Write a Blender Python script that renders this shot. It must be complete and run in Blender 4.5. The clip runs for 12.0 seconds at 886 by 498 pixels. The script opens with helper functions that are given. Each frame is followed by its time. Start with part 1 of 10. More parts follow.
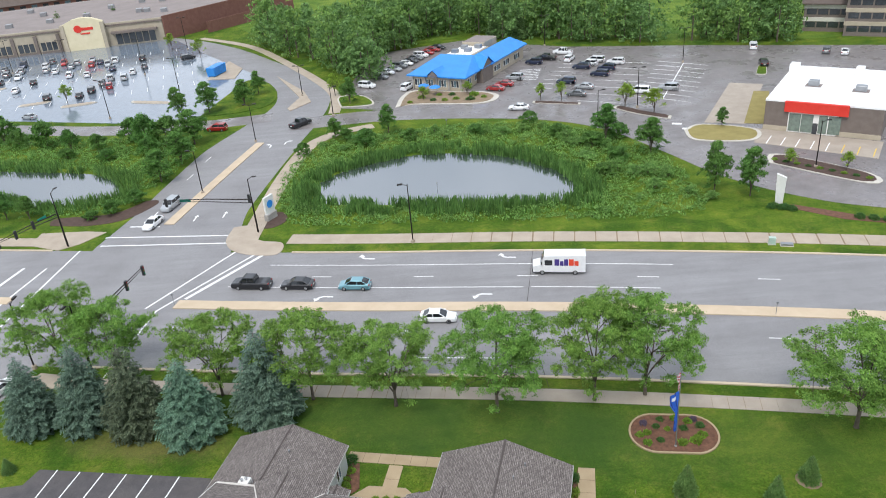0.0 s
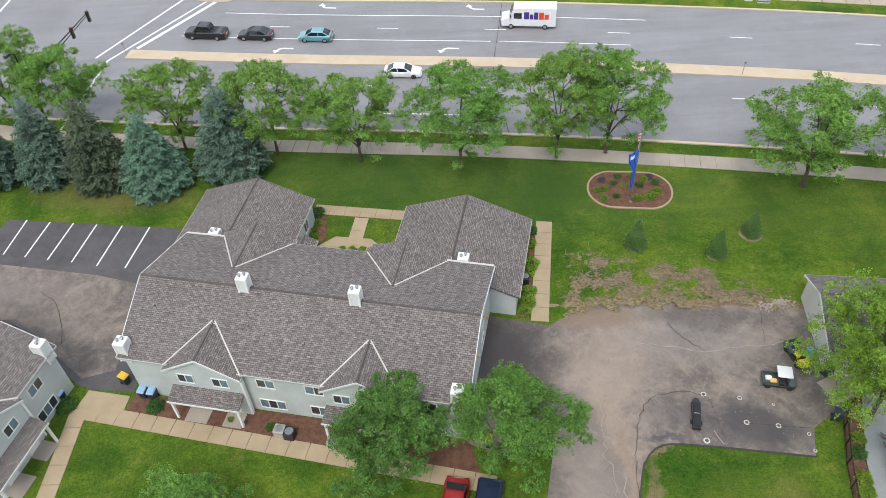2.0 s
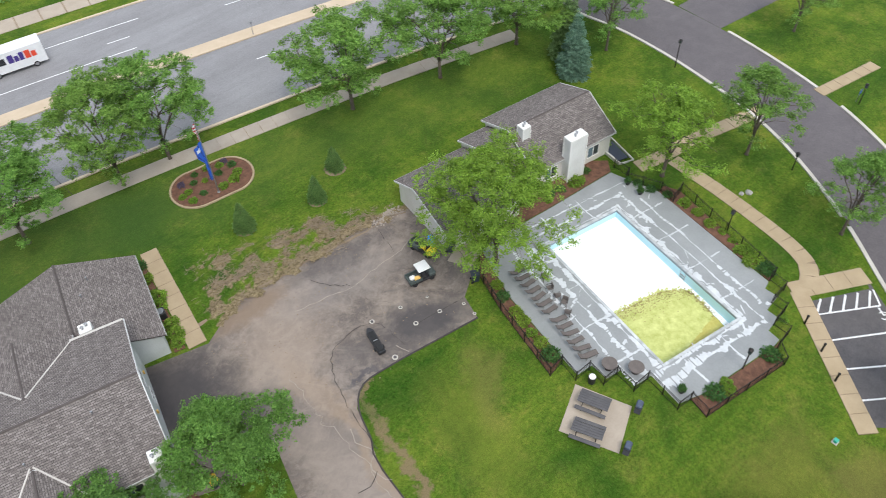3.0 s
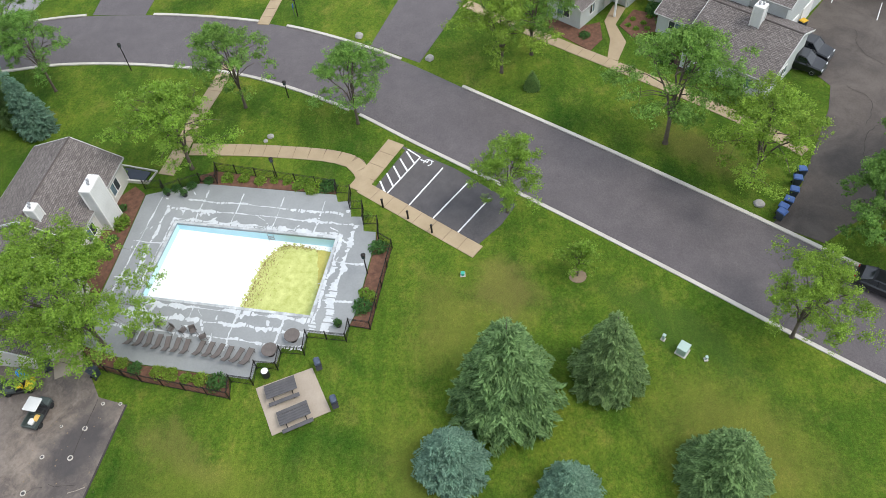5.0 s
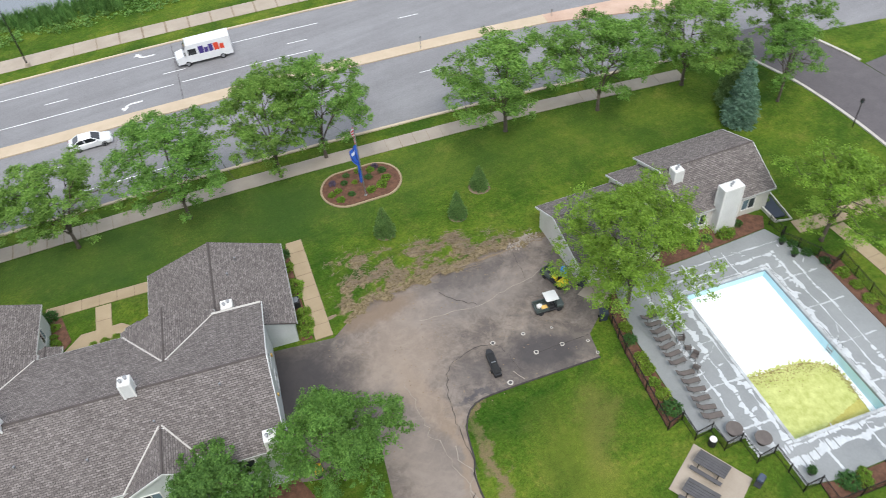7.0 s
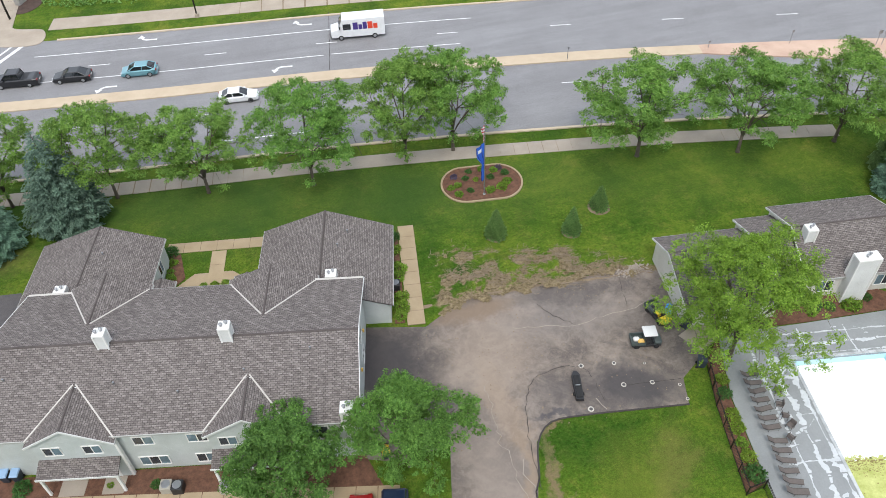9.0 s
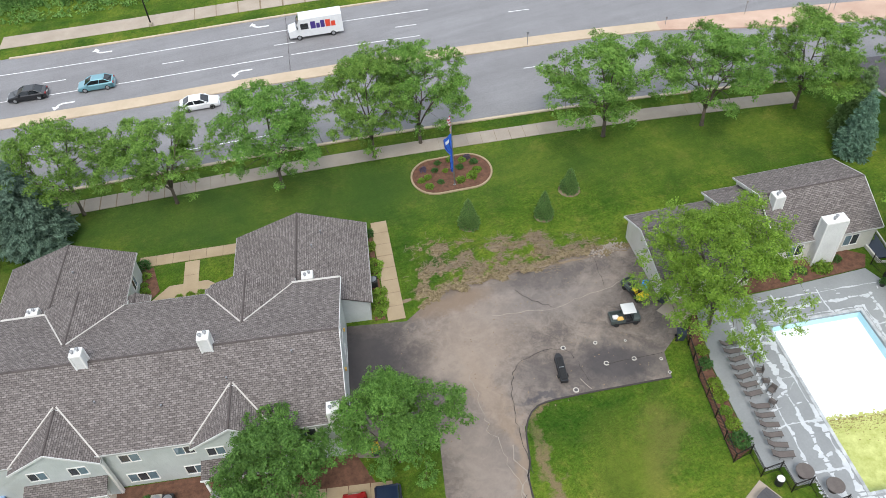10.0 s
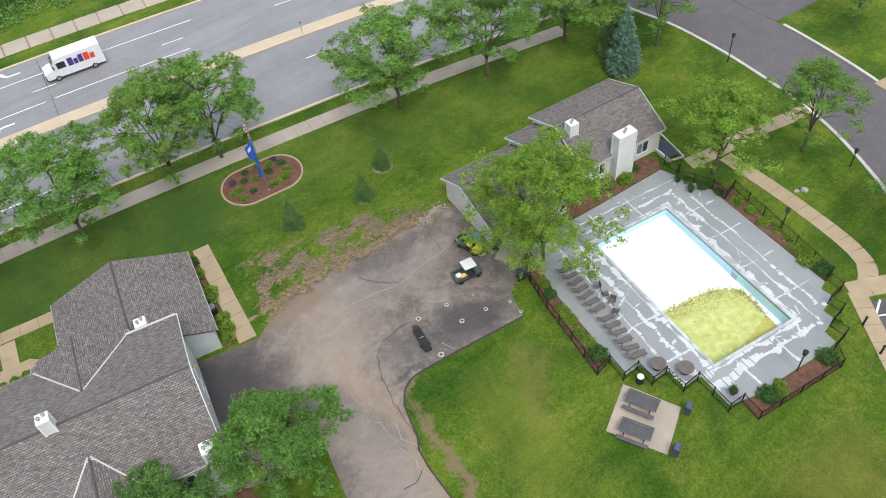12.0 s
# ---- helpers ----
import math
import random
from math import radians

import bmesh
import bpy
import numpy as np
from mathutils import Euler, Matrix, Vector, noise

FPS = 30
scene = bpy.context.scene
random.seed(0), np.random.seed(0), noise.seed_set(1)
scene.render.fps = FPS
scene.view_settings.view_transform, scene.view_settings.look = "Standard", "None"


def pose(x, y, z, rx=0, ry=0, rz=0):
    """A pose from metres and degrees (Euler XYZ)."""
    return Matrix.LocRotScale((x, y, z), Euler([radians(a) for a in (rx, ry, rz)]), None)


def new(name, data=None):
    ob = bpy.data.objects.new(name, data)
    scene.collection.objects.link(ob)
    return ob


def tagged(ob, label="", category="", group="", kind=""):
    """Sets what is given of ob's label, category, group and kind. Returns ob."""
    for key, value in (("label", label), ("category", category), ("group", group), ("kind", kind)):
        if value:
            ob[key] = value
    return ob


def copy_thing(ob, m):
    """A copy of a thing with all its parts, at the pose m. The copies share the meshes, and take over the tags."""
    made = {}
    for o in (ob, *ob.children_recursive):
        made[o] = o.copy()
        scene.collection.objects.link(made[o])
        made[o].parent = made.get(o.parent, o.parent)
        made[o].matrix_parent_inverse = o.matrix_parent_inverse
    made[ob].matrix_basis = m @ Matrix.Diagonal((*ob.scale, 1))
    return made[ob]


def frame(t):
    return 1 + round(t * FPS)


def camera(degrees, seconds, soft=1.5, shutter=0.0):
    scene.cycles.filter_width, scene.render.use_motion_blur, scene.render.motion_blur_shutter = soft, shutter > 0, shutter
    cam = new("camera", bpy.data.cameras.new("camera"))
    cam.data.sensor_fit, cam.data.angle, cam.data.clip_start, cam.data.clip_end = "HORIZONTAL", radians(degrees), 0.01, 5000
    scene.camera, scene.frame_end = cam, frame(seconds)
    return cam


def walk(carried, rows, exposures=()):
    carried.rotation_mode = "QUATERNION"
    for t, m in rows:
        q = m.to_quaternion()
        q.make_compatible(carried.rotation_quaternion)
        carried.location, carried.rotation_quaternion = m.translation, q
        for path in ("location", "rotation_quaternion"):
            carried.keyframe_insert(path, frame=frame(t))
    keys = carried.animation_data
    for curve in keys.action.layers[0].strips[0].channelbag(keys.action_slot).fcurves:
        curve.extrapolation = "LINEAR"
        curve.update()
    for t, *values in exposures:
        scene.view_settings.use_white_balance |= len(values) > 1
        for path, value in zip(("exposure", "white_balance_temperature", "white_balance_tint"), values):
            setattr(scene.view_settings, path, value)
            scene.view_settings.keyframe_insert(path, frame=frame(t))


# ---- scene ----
cam = camera(60.39, 12.0, soft=0.85, shutter=0.06)
PATH = [
    (0, pose(0, 0, 52, 63.07, 4.38, -1.80)),
    (0.5, pose(0, 0, 52, 51.68, 4.90, -2.52)),
    (1, pose(0, 0, 52, 46.93, 3.24, -3.82)),
    (1.5, pose(0, 0, 52, 45.24, 2.14, -3.60)),
    (2, pose(0, 0, 52, 44.79, 2.27, -3.53)),
    (2.5, pose(0, 0, 52, 43.65, 3.53, -17.62)),
    (3, pose(0, 0, 52, 41.78, 2.25, -43.85)),
    (3.5, pose(0, 0, 52, 38.15, 2.60, -73.40)),
    (3.7, pose(0, 0, 52, 37.45, 2.40, -83.10)),
    (5.3, pose(0, 0, 52, 38.00, 3.31, -92.11)),
    (5.5, pose(0, 0, 52, 38.18, 2.61, -91.65)),
    (6, pose(0, 0, 52, 38.62, 2.62, -88.49)),
    (6.5, pose(0, 0, 52, 40.65, 5.60, -62.30)),
    (7, pose(0, 0, 52, 44.20, 3.78, -30.83)),
    (7.2, pose(0, 0, 52, 45.11, 3.25, -21.09)),
    (8.8, pose(0, 0, 52, 45.13, 1.00, -15.06)),
    (9, pose(0, 0, 52, 45.02, 1.58, -17.14)),
    (9.5, pose(0, 0, 52, 44.63, 2.60, -19.92)),
    (10, pose(0, 0, 52, 44.27, 3.22, -21.48)),
    (10.5, pose(0, 0, 52, 44.03, 3.70, -22.16)),
    (11, pose(0, 0, 52, 44.00, 3.91, -22.57)),
    (11.5, pose(0, 0, 52, 43.45, 4.50, -26.49)),
    (12, pose(0, 0, 52, 41.75, 4.70, -41.35)),
]
walk(cam, PATH)

# ---- sky and sun: a bright overcast day ----
world = bpy.data.worlds.new("overcast_sky")
scene.world = world
world.use_nodes = True
wn, wl = world.node_tree.nodes, world.node_tree.links
wn.clear()
SUN_ELEV, SUN_TURN = radians(58), radians(200)
sky = wn.new("ShaderNodeTexSky")
sky.sky_type, sky.sun_disc = "NISHITA", False
sky.sun_elevation, sky.sun_rotation, sky.dust_density = SUN_ELEV, SUN_TURN, 4.0
clear = wn.new("ShaderNodeBackground")
clear.inputs["Strength"].default_value = 0.06
wl.new(sky.outputs["Color"], clear.inputs["Color"])
wcoord = wn.new("ShaderNodeTexCoord")
wnoise = wn.new("ShaderNodeTexNoise")
wnoise.inputs["Scale"].default_value, wnoise.inputs["Detail"].default_value = 2.6, 6.0
wl.new(wcoord.outputs["Generated"], wnoise.inputs["Vector"])
wramp = wn.new("ShaderNodeValToRGB")
wramp.color_ramp.elements[0].position, wramp.color_ramp.elements[1].position = 0.35, 0.66
wramp.color_ramp.elements[0].color = (0.50, 0.57, 0.68, 1)
wramp.color_ramp.elements[1].color = (0.88, 0.94, 1.04, 1)
wl.new(wnoise.outputs["Fac"], wramp.inputs["Fac"])
cloud = wn.new("ShaderNodeBackground")
cloud.inputs["Strength"].default_value = 1.0
wl.new(wramp.outputs["Color"], cloud.inputs["Color"])
wmix = wn.new("ShaderNodeMixShader")
wmix.inputs["Fac"].default_value = 0.8
wl.new(clear.outputs[0], wmix.inputs[1])
wl.new(cloud.outputs[0], wmix.inputs[2])
wout = wn.new("ShaderNodeOutputWorld")
wl.new(wmix.outputs[0], wout.inputs["Surface"])

sun = new("sun", bpy.data.lights.new("sun", "SUN"))
sun.data.energy, sun.data.angle, sun.data.color = 1.2, radians(18), (1.0, 0.97, 0.92)
sun.matrix_world = Matrix.Rotation(-SUN_TURN, 4, "Z") @ pose(0, 0, 80, -(90 - math.degrees(SUN_ELEV)))
scene.view_settings.exposure = 0.8

# ---- materials ----
def ramp_of(nt, fac, stops):
    r = nt.nodes.new("ShaderNodeValToRGB")
    while len(r.color_ramp.elements) < len(stops):
        r.color_ramp.elements.new(0.5)
    for el, (p, c) in zip(r.color_ramp.elements, stops):
        el.position, el.color = p, (*c, 1)
    nt.links.new(fac, r.inputs["Fac"])
    return r.outputs["Color"]


def mixed(nt, fac, a, b, mode="MIX"):
    m = nt.nodes.new("ShaderNodeMix")
    m.data_type, m.blend_type = "RGBA", mode
    for sock, val in ((m.inputs["Factor"], fac), (m.inputs["A"], a), (m.inputs["B"], b)):
        if isinstance(val, (int, float)):
            sock.default_value = val
        elif isinstance(val, tuple):
            sock.default_value = (*val, 1)
        else:
            nt.links.new(val, sock)
    return m.outputs["Result"]


def noised(nt, vec, scale, detail=4.0, rough=0.6, stretch=None):
    n = nt.nodes.new("ShaderNodeTexNoise")
    n.inputs["Scale"].default_value, n.inputs["Detail"].default_value, n.inputs["Roughness"].default_value = scale, detail, rough
    if stretch:
        mp = nt.nodes.new("ShaderNodeMapping")
        mp.inputs["Scale"].default_value = stretch[:3]
        if len(stretch) > 3:
            mp.inputs["Rotation"].default_value = (0, 0, stretch[3])
        nt.links.new(vec, mp.inputs["Vector"])
        vec = mp.outputs["Vector"]
    nt.links.new(vec, n.inputs["Vector"])
    return n.outputs["Fac"]


def blank(name):
    m = bpy.data.materials.new(name)
    m.use_nodes = True
    nt = m.node_tree
    return m, nt, nt.nodes["Principled BSDF"]


def where(nt, space):
    if space == "world":
        return nt.nodes.new("ShaderNodeNewGeometry").outputs["Position"]
    return nt.nodes.new("ShaderNodeTexCoord").outputs["Object"]


def bumped(nt, b, height, strength, distance=0.05):
    bp = nt.nodes.new("ShaderNodeBump")
    bp.inputs["Strength"].default_value, bp.inputs["Distance"].default_value = strength, distance
    nt.links.new(height, bp.inputs["Height"])
    nt.links.new(bp.outputs["Normal"], b.inputs["Normal"])


def surf(name, dark, light, coarse=0.5, fine=12.0, rough=0.85, bump=0.25, metal=0.0, space="object", spec=0.4, vary=0.0):
    """A plain surface with broad stains and fine grain."""
    m, nt, b = blank(name)
    vec = where(nt, space)
    broad, grain = noised(nt, vec, coarse, 5), noised(nt, vec, fine, 6, 0.7)
    col = mixed(nt, 0.4, ramp_of(nt, broad, [(0.3, dark), (0.7, light)]), ramp_of(nt, grain, [(0.25, dark), (0.75, light)]))
    if vary:
        info = nt.nodes.new("ShaderNodeObjectInfo")
        hsv = nt.nodes.new("ShaderNodeHueSaturation")
        mr = nt.nodes.new("ShaderNodeMapRange")
        mr.inputs["To Min"].default_value, mr.inputs["To Max"].default_value = 1 - vary, 1 + vary
        nt.links.new(info.outputs["Random"], mr.inputs["Value"])
        nt.links.new(mr.outputs["Result"], hsv.inputs["Value"])
        nt.links.new(col, hsv.inputs["Color"])
        col = hsv.outputs["Color"]
    nt.links.new(col, b.inputs["Base Color"])
    b.inputs["Roughness"].default_value, b.inputs["Metallic"].default_value = rough, metal
    b.inputs["Specular IOR Level"].default_value = spec
    if bump:
        bumped(nt, b, grain, bump, 0.02)
    return m


def leafy(name, dark, light, rough=0.6):
    """Foliage whose pieces differ in tone."""
    m, nt, b = blank(name)
    geo = nt.nodes.new("ShaderNodeNewGeometry")
    info = nt.nodes.new("ShaderNodeObjectInfo")
    tex = nt.nodes.new("ShaderNodeTexCoord")
    col = ramp_of(nt, geo.outputs["Random Per Island"], [(0.0, dark), (1.0, light)])
    clump = noised(nt, tex.outputs["Object"], 0.55, 3)
    hsv = nt.nodes.new("ShaderNodeHueSaturation")
    mr = nt.nodes.new("ShaderNodeMapRange")
    mr.inputs["From Min"].default_value, mr.inputs["From Max"].default_value = 0.3, 0.7
    mr.inputs["To Min"].default_value, mr.inputs["To Max"].default_value = 0.72, 1.3
    nt.links.new(clump, mr.inputs["Value"])
    mr2 = nt.nodes.new("ShaderNodeMapRange")
    mr2.inputs["To Min"].default_value, mr2.inputs["To Max"].default_value = 0.493, 0.508
    nt.links.new(info.outputs["Random"], mr2.inputs["Value"])
    nt.links.new(mr.outputs["Result"], hsv.inputs["Value"])
    nt.links.new(mr2.outputs["Result"], hsv.inputs["Hue"])
    nt.links.new(col, hsv.inputs["Color"])
    nt.links.new(hsv.outputs["Color"], b.inputs["Base Color"])
    b.inputs["Roughness"].default_value, b.inputs["Specular IOR Level"].default_value = rough, 0.25
    b.inputs["Transmission Weight"].default_value = 0.0
    tr = nt.nodes.new("ShaderNodeBsdfTranslucent")
    nt.links.new(hsv.outputs["Color"], tr.inputs["Color"])
    mx = nt.nodes.new("ShaderNodeMixShader")
    mx.inputs["Fac"].default_value = 0.4
    out = nt.nodes["Material Output"]
    nt.links.new(b.outputs[0], mx.inputs[1])
    nt.links.new(tr.outputs[0], mx.inputs[2])
    nt.links.new(mx.outputs[0], out.inputs["Surface"])
    return m


def ragged_oval(nt, vec, x, y, rx, ry, turn, reach=5.0):
    """How far out a spot lies in an oval area with a ragged outline: 0 in its middle, 1 at its rim."""
    mp = nt.nodes.new("ShaderNodeMapping")
    mp.vector_type = "TEXTURE"
    mp.inputs["Location"].default_value, mp.inputs["Rotation"].default_value, mp.inputs["Scale"].default_value = (x, y, 0), (0, 0, radians(turn)), (rx, ry, 1)
    wob = nt.nodes.new("ShaderNodeTexNoise")
    wob.inputs["Scale"].default_value, wob.inputs["Detail"].default_value, wob.inputs["Roughness"].default_value = 0.32, 7, 0.7
    nt.links.new(vec, wob.inputs["Vector"])
    push = nt.nodes.new("ShaderNodeVectorMath")
    push.operation = "MULTIPLY_ADD"
    push.inputs[1].default_value, push.inputs[2].default_value = (reach, reach, 0), (-reach / 2, -reach / 2, 0)
    nt.links.new(wob.outputs["Color"], push.inputs[0])
    add = nt.nodes.new("ShaderNodeVectorMath")
    nt.links.new(vec, add.inputs[0])
    nt.links.new(push.outputs[0], add.inputs[1])
    nt.links.new(add.outputs[0], mp.inputs["Vector"])
    ln = nt.nodes.new("ShaderNodeVectorMath")
    ln.operation = "LENGTH"
    nt.links.new(mp.outputs[0], ln.inputs[0])
    return ln.outputs["Value"]


# Shade along the street tree row put in as darker green, plus watered and dry stretches of the lawn: x, y, radii, turn,
# colour and share.
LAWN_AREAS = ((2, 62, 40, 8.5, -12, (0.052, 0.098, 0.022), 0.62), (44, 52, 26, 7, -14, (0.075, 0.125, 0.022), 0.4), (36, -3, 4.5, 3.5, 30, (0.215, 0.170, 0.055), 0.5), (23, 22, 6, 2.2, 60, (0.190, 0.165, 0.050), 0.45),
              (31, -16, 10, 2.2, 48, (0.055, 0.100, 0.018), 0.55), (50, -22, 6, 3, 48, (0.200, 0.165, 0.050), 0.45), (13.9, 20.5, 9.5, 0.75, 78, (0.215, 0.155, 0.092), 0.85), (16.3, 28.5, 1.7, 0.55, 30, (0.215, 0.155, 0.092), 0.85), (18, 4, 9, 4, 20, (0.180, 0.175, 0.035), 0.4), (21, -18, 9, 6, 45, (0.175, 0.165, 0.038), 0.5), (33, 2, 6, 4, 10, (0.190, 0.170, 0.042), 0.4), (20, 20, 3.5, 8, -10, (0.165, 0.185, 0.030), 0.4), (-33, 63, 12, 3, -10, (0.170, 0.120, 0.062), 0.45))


def lawn_material(name="lawn_grass", soil=0.0, pale=0.0):
    m, nt, b = blank(name)
    vec = where(nt, "world")
    broad = noised(nt, vec, 0.055, 5, 0.65)
    patch = noised(nt, vec, 0.22, 7, 0.72)
    tuft = noised(nt, vec, 1.6, 6, 0.75)
    blade = noised(nt, vec, 11.0, 5, 0.8)
    mow = noised(nt, vec, 0.55, 2, 0.5, (0.05, 1.0, 1.0, radians(12)))
    col = ramp_of(nt, broad, [(0.30, (0.050, 0.098, 0.014)), (0.48, (0.090, 0.145, 0.019)), (0.70, (0.165, 0.190, 0.030))])
    col = mixed(nt, 0.55, col, ramp_of(nt, patch, [(0.28, (0.036, 0.076, 0.012)), (0.50, (0.090, 0.142, 0.019)), (0.72, (0.215, 0.215, 0.046))]))
    col = mixed(nt, 0.30, col, ramp_of(nt, mow, [(0.38, (0.036, 0.085, 0.012)), (0.62, (0.145, 0.190, 0.030))]))
    dry = noised(nt, vec, 0.33, 6, 0.78)
    col = mixed(nt, ramp_of(nt, dry, [(0.52, (0, 0, 0)), (0.70, (0.62, 0.62, 0.62))]), col, (0.245, 0.195, 0.068))
    lush = noised(nt, vec, 0.16, 7, 0.75, (1.0, 1.0, 7.0))
    col = mixed(nt, ramp_of(nt, lush, [(0.54, (0, 0, 0)), (0.66, (0.6, 0.6, 0.6))]), col, (0.040, 0.092, 0.013))
    if pale:
        col = mixed(nt, pale, col, (0.17, 0.25, 0.065))
    col = mixed(nt, 0.30, col, ramp_of(nt, tuft, [(0.36, (0.042, 0.100, 0.016)), (0.50, (0.100, 0.165, 0.024)), (0.64, (0.240, 0.235, 0.060))]))
    col = mixed(nt, 0.75, col, ramp_of(nt, noised(nt, vec, 4.2, 5, 0.8), [(0.32, (0.24, 0.24, 0.24)), (0.68, (0.78, 0.78, 0.78))]), "OVERLAY")
    col = mixed(nt, 0.6, col, ramp_of(nt, blade, [(0.32, (0.20, 0.20, 0.20)), (0.68, (0.86, 0.86, 0.86))]), "OVERLAY")
    sweep = nt.nodes.new("ShaderNodeTexNoise")
    sweep.inputs["Scale"].default_value, sweep.inputs["Detail"].default_value, sweep.inputs["Roughness"].default_value, sweep.inputs["Distortion"].default_value = 0.13, 4, 0.6, 0.6
    nt.links.new(vec, sweep.inputs["Vector"])
    col = mixed(nt, 1.0, col, ramp_of(nt, sweep.outputs["Fac"], [(0.34, (0.40, 0.58, 0.42)), (0.50, (0.72, 0.82, 0.58)), (0.66, (1.06, 1.04, 0.76))]), "MULTIPLY")
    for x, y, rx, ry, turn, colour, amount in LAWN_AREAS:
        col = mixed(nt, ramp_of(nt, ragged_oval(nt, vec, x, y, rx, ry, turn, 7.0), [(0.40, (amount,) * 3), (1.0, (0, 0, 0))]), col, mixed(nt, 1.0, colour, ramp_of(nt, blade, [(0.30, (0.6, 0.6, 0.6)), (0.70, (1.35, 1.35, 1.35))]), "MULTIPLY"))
    if soil:
        attr = nt.nodes.new("ShaderNodeAttribute")
        attr.attribute_name = "bare"
        rough_edge = nt.nodes.new("ShaderNodeMath")
        rough_edge.operation = "ADD"
        nt.links.new(attr.outputs["Fac"], rough_edge.inputs[0])
        shift_ = nt.nodes.new("ShaderNodeMapRange")
        shift_.inputs["From Min"].default_value, shift_.inputs["From Max"].default_value = 0.3, 0.7
        shift_.inputs["To Min"].default_value, shift_.inputs["To Max"].default_value = -0.28, 0.22
        nt.links.new(noised(nt, vec, 2.4, 6, 0.75), shift_.inputs["Value"])
        nt.links.new(shift_.outputs["Result"], rough_edge.inputs[1])
        earth = ramp_of(nt, noised(nt, vec, 3.4, 7, 0.8), [(0.34, (0.062, 0.043, 0.025)), (0.48, (0.182, 0.134, 0.080)), (0.66, (0.36, 0.282, 0.180))])
        col = mixed(nt, ramp_of(nt, rough_edge.outputs[0], [(0.30, (0, 0, 0)), (0.62, (soil, soil, soil))]), col, earth)
    nt.links.new(col, b.inputs["Base Color"])
    b.inputs["Roughness"].default_value, b.inputs["Specular IOR Level"].default_value = 0.95, 0.1
    bumped(nt, b, blade, 0.8, 0.06)
    return m


def asphalt(name, dark, light, stain, stain_amount=0.5, rough=0.8, wet=0.0, streak=None, worn=(), swirl=None):
    m, nt, b = blank(name)
    vec = where(nt, "world")
    broad = noised(nt, vec, 0.10, 6, 0.7)
    mid = noised(nt, vec, 0.6, 6, 0.7, streak)
    grain = noised(nt, vec, 22.0, 5, 0.8)
    col = ramp_of(nt, mid, [(0.25, dark), (0.75, light)])
    col = mixed(nt, ramp_of(nt, broad, [(0.42, (0, 0, 0)), (0.68, (stain_amount,) * 3)]), col, stain)
    col = mixed(nt, 0.35, col, ramp_of(nt, grain, [(0.2, (0.3, 0.3, 0.3)), (0.8, (0.75, 0.75, 0.75))]), "OVERLAY")
    col = mixed(nt, 0.30, col, ramp_of(nt, noised(nt, vec, 5.5, 6, 0.85), [(0.36, (0.22, 0.22, 0.22)), (0.64, (0.78, 0.78, 0.78))]), "OVERLAY")
    if swirl:
        # Broad tyre-polished sweeps, patched and blotched.
        for scale, amount, pale, deep in swirl:
            sw = nt.nodes.new("ShaderNodeTexNoise")
            sw.inputs["Scale"].default_value, sw.inputs["Detail"].default_value, sw.inputs["Roughness"].default_value, sw.inputs["Distortion"].default_value = scale, 8, 0.62, 1.4
            nt.links.new(vec, sw.inputs["Vector"])
            col = mixed(nt, ramp_of(nt, sw.outputs["Fac"], [(0.50, (0, 0, 0)), (0.66, (amount,) * 3)]), col, pale)
            col = mixed(nt, ramp_of(nt, sw.outputs["Fac"], [(0.33, (amount,) * 3), (0.47, (0, 0, 0))]), col, deep)
    for x, y, rx, ry, turn, colour, amount in worn:
        col = mixed(nt, ramp_of(nt, ragged_oval(nt, vec, x, y, rx, ry, turn), [(0.35, (amount,) * 3), (1.0, (0, 0, 0))]), col, colour)
    nt.links.new(col, b.inputs["Base Color"])
    b.inputs["Specular IOR Level"].default_value = 0.35
    if wet:
        puddle = noised(nt, vec, 0.16, 5, 0.6)
        nt.links.new(ramp_of(nt, puddle, [(0.40, (rough,) * 3), (0.62, (wet,) * 3)]), b.inputs["Roughness"])
    else:
        b.inputs["Roughness"].default_value = rough
    bumped(nt, b, grain, 0.25, 0.01)
    return m


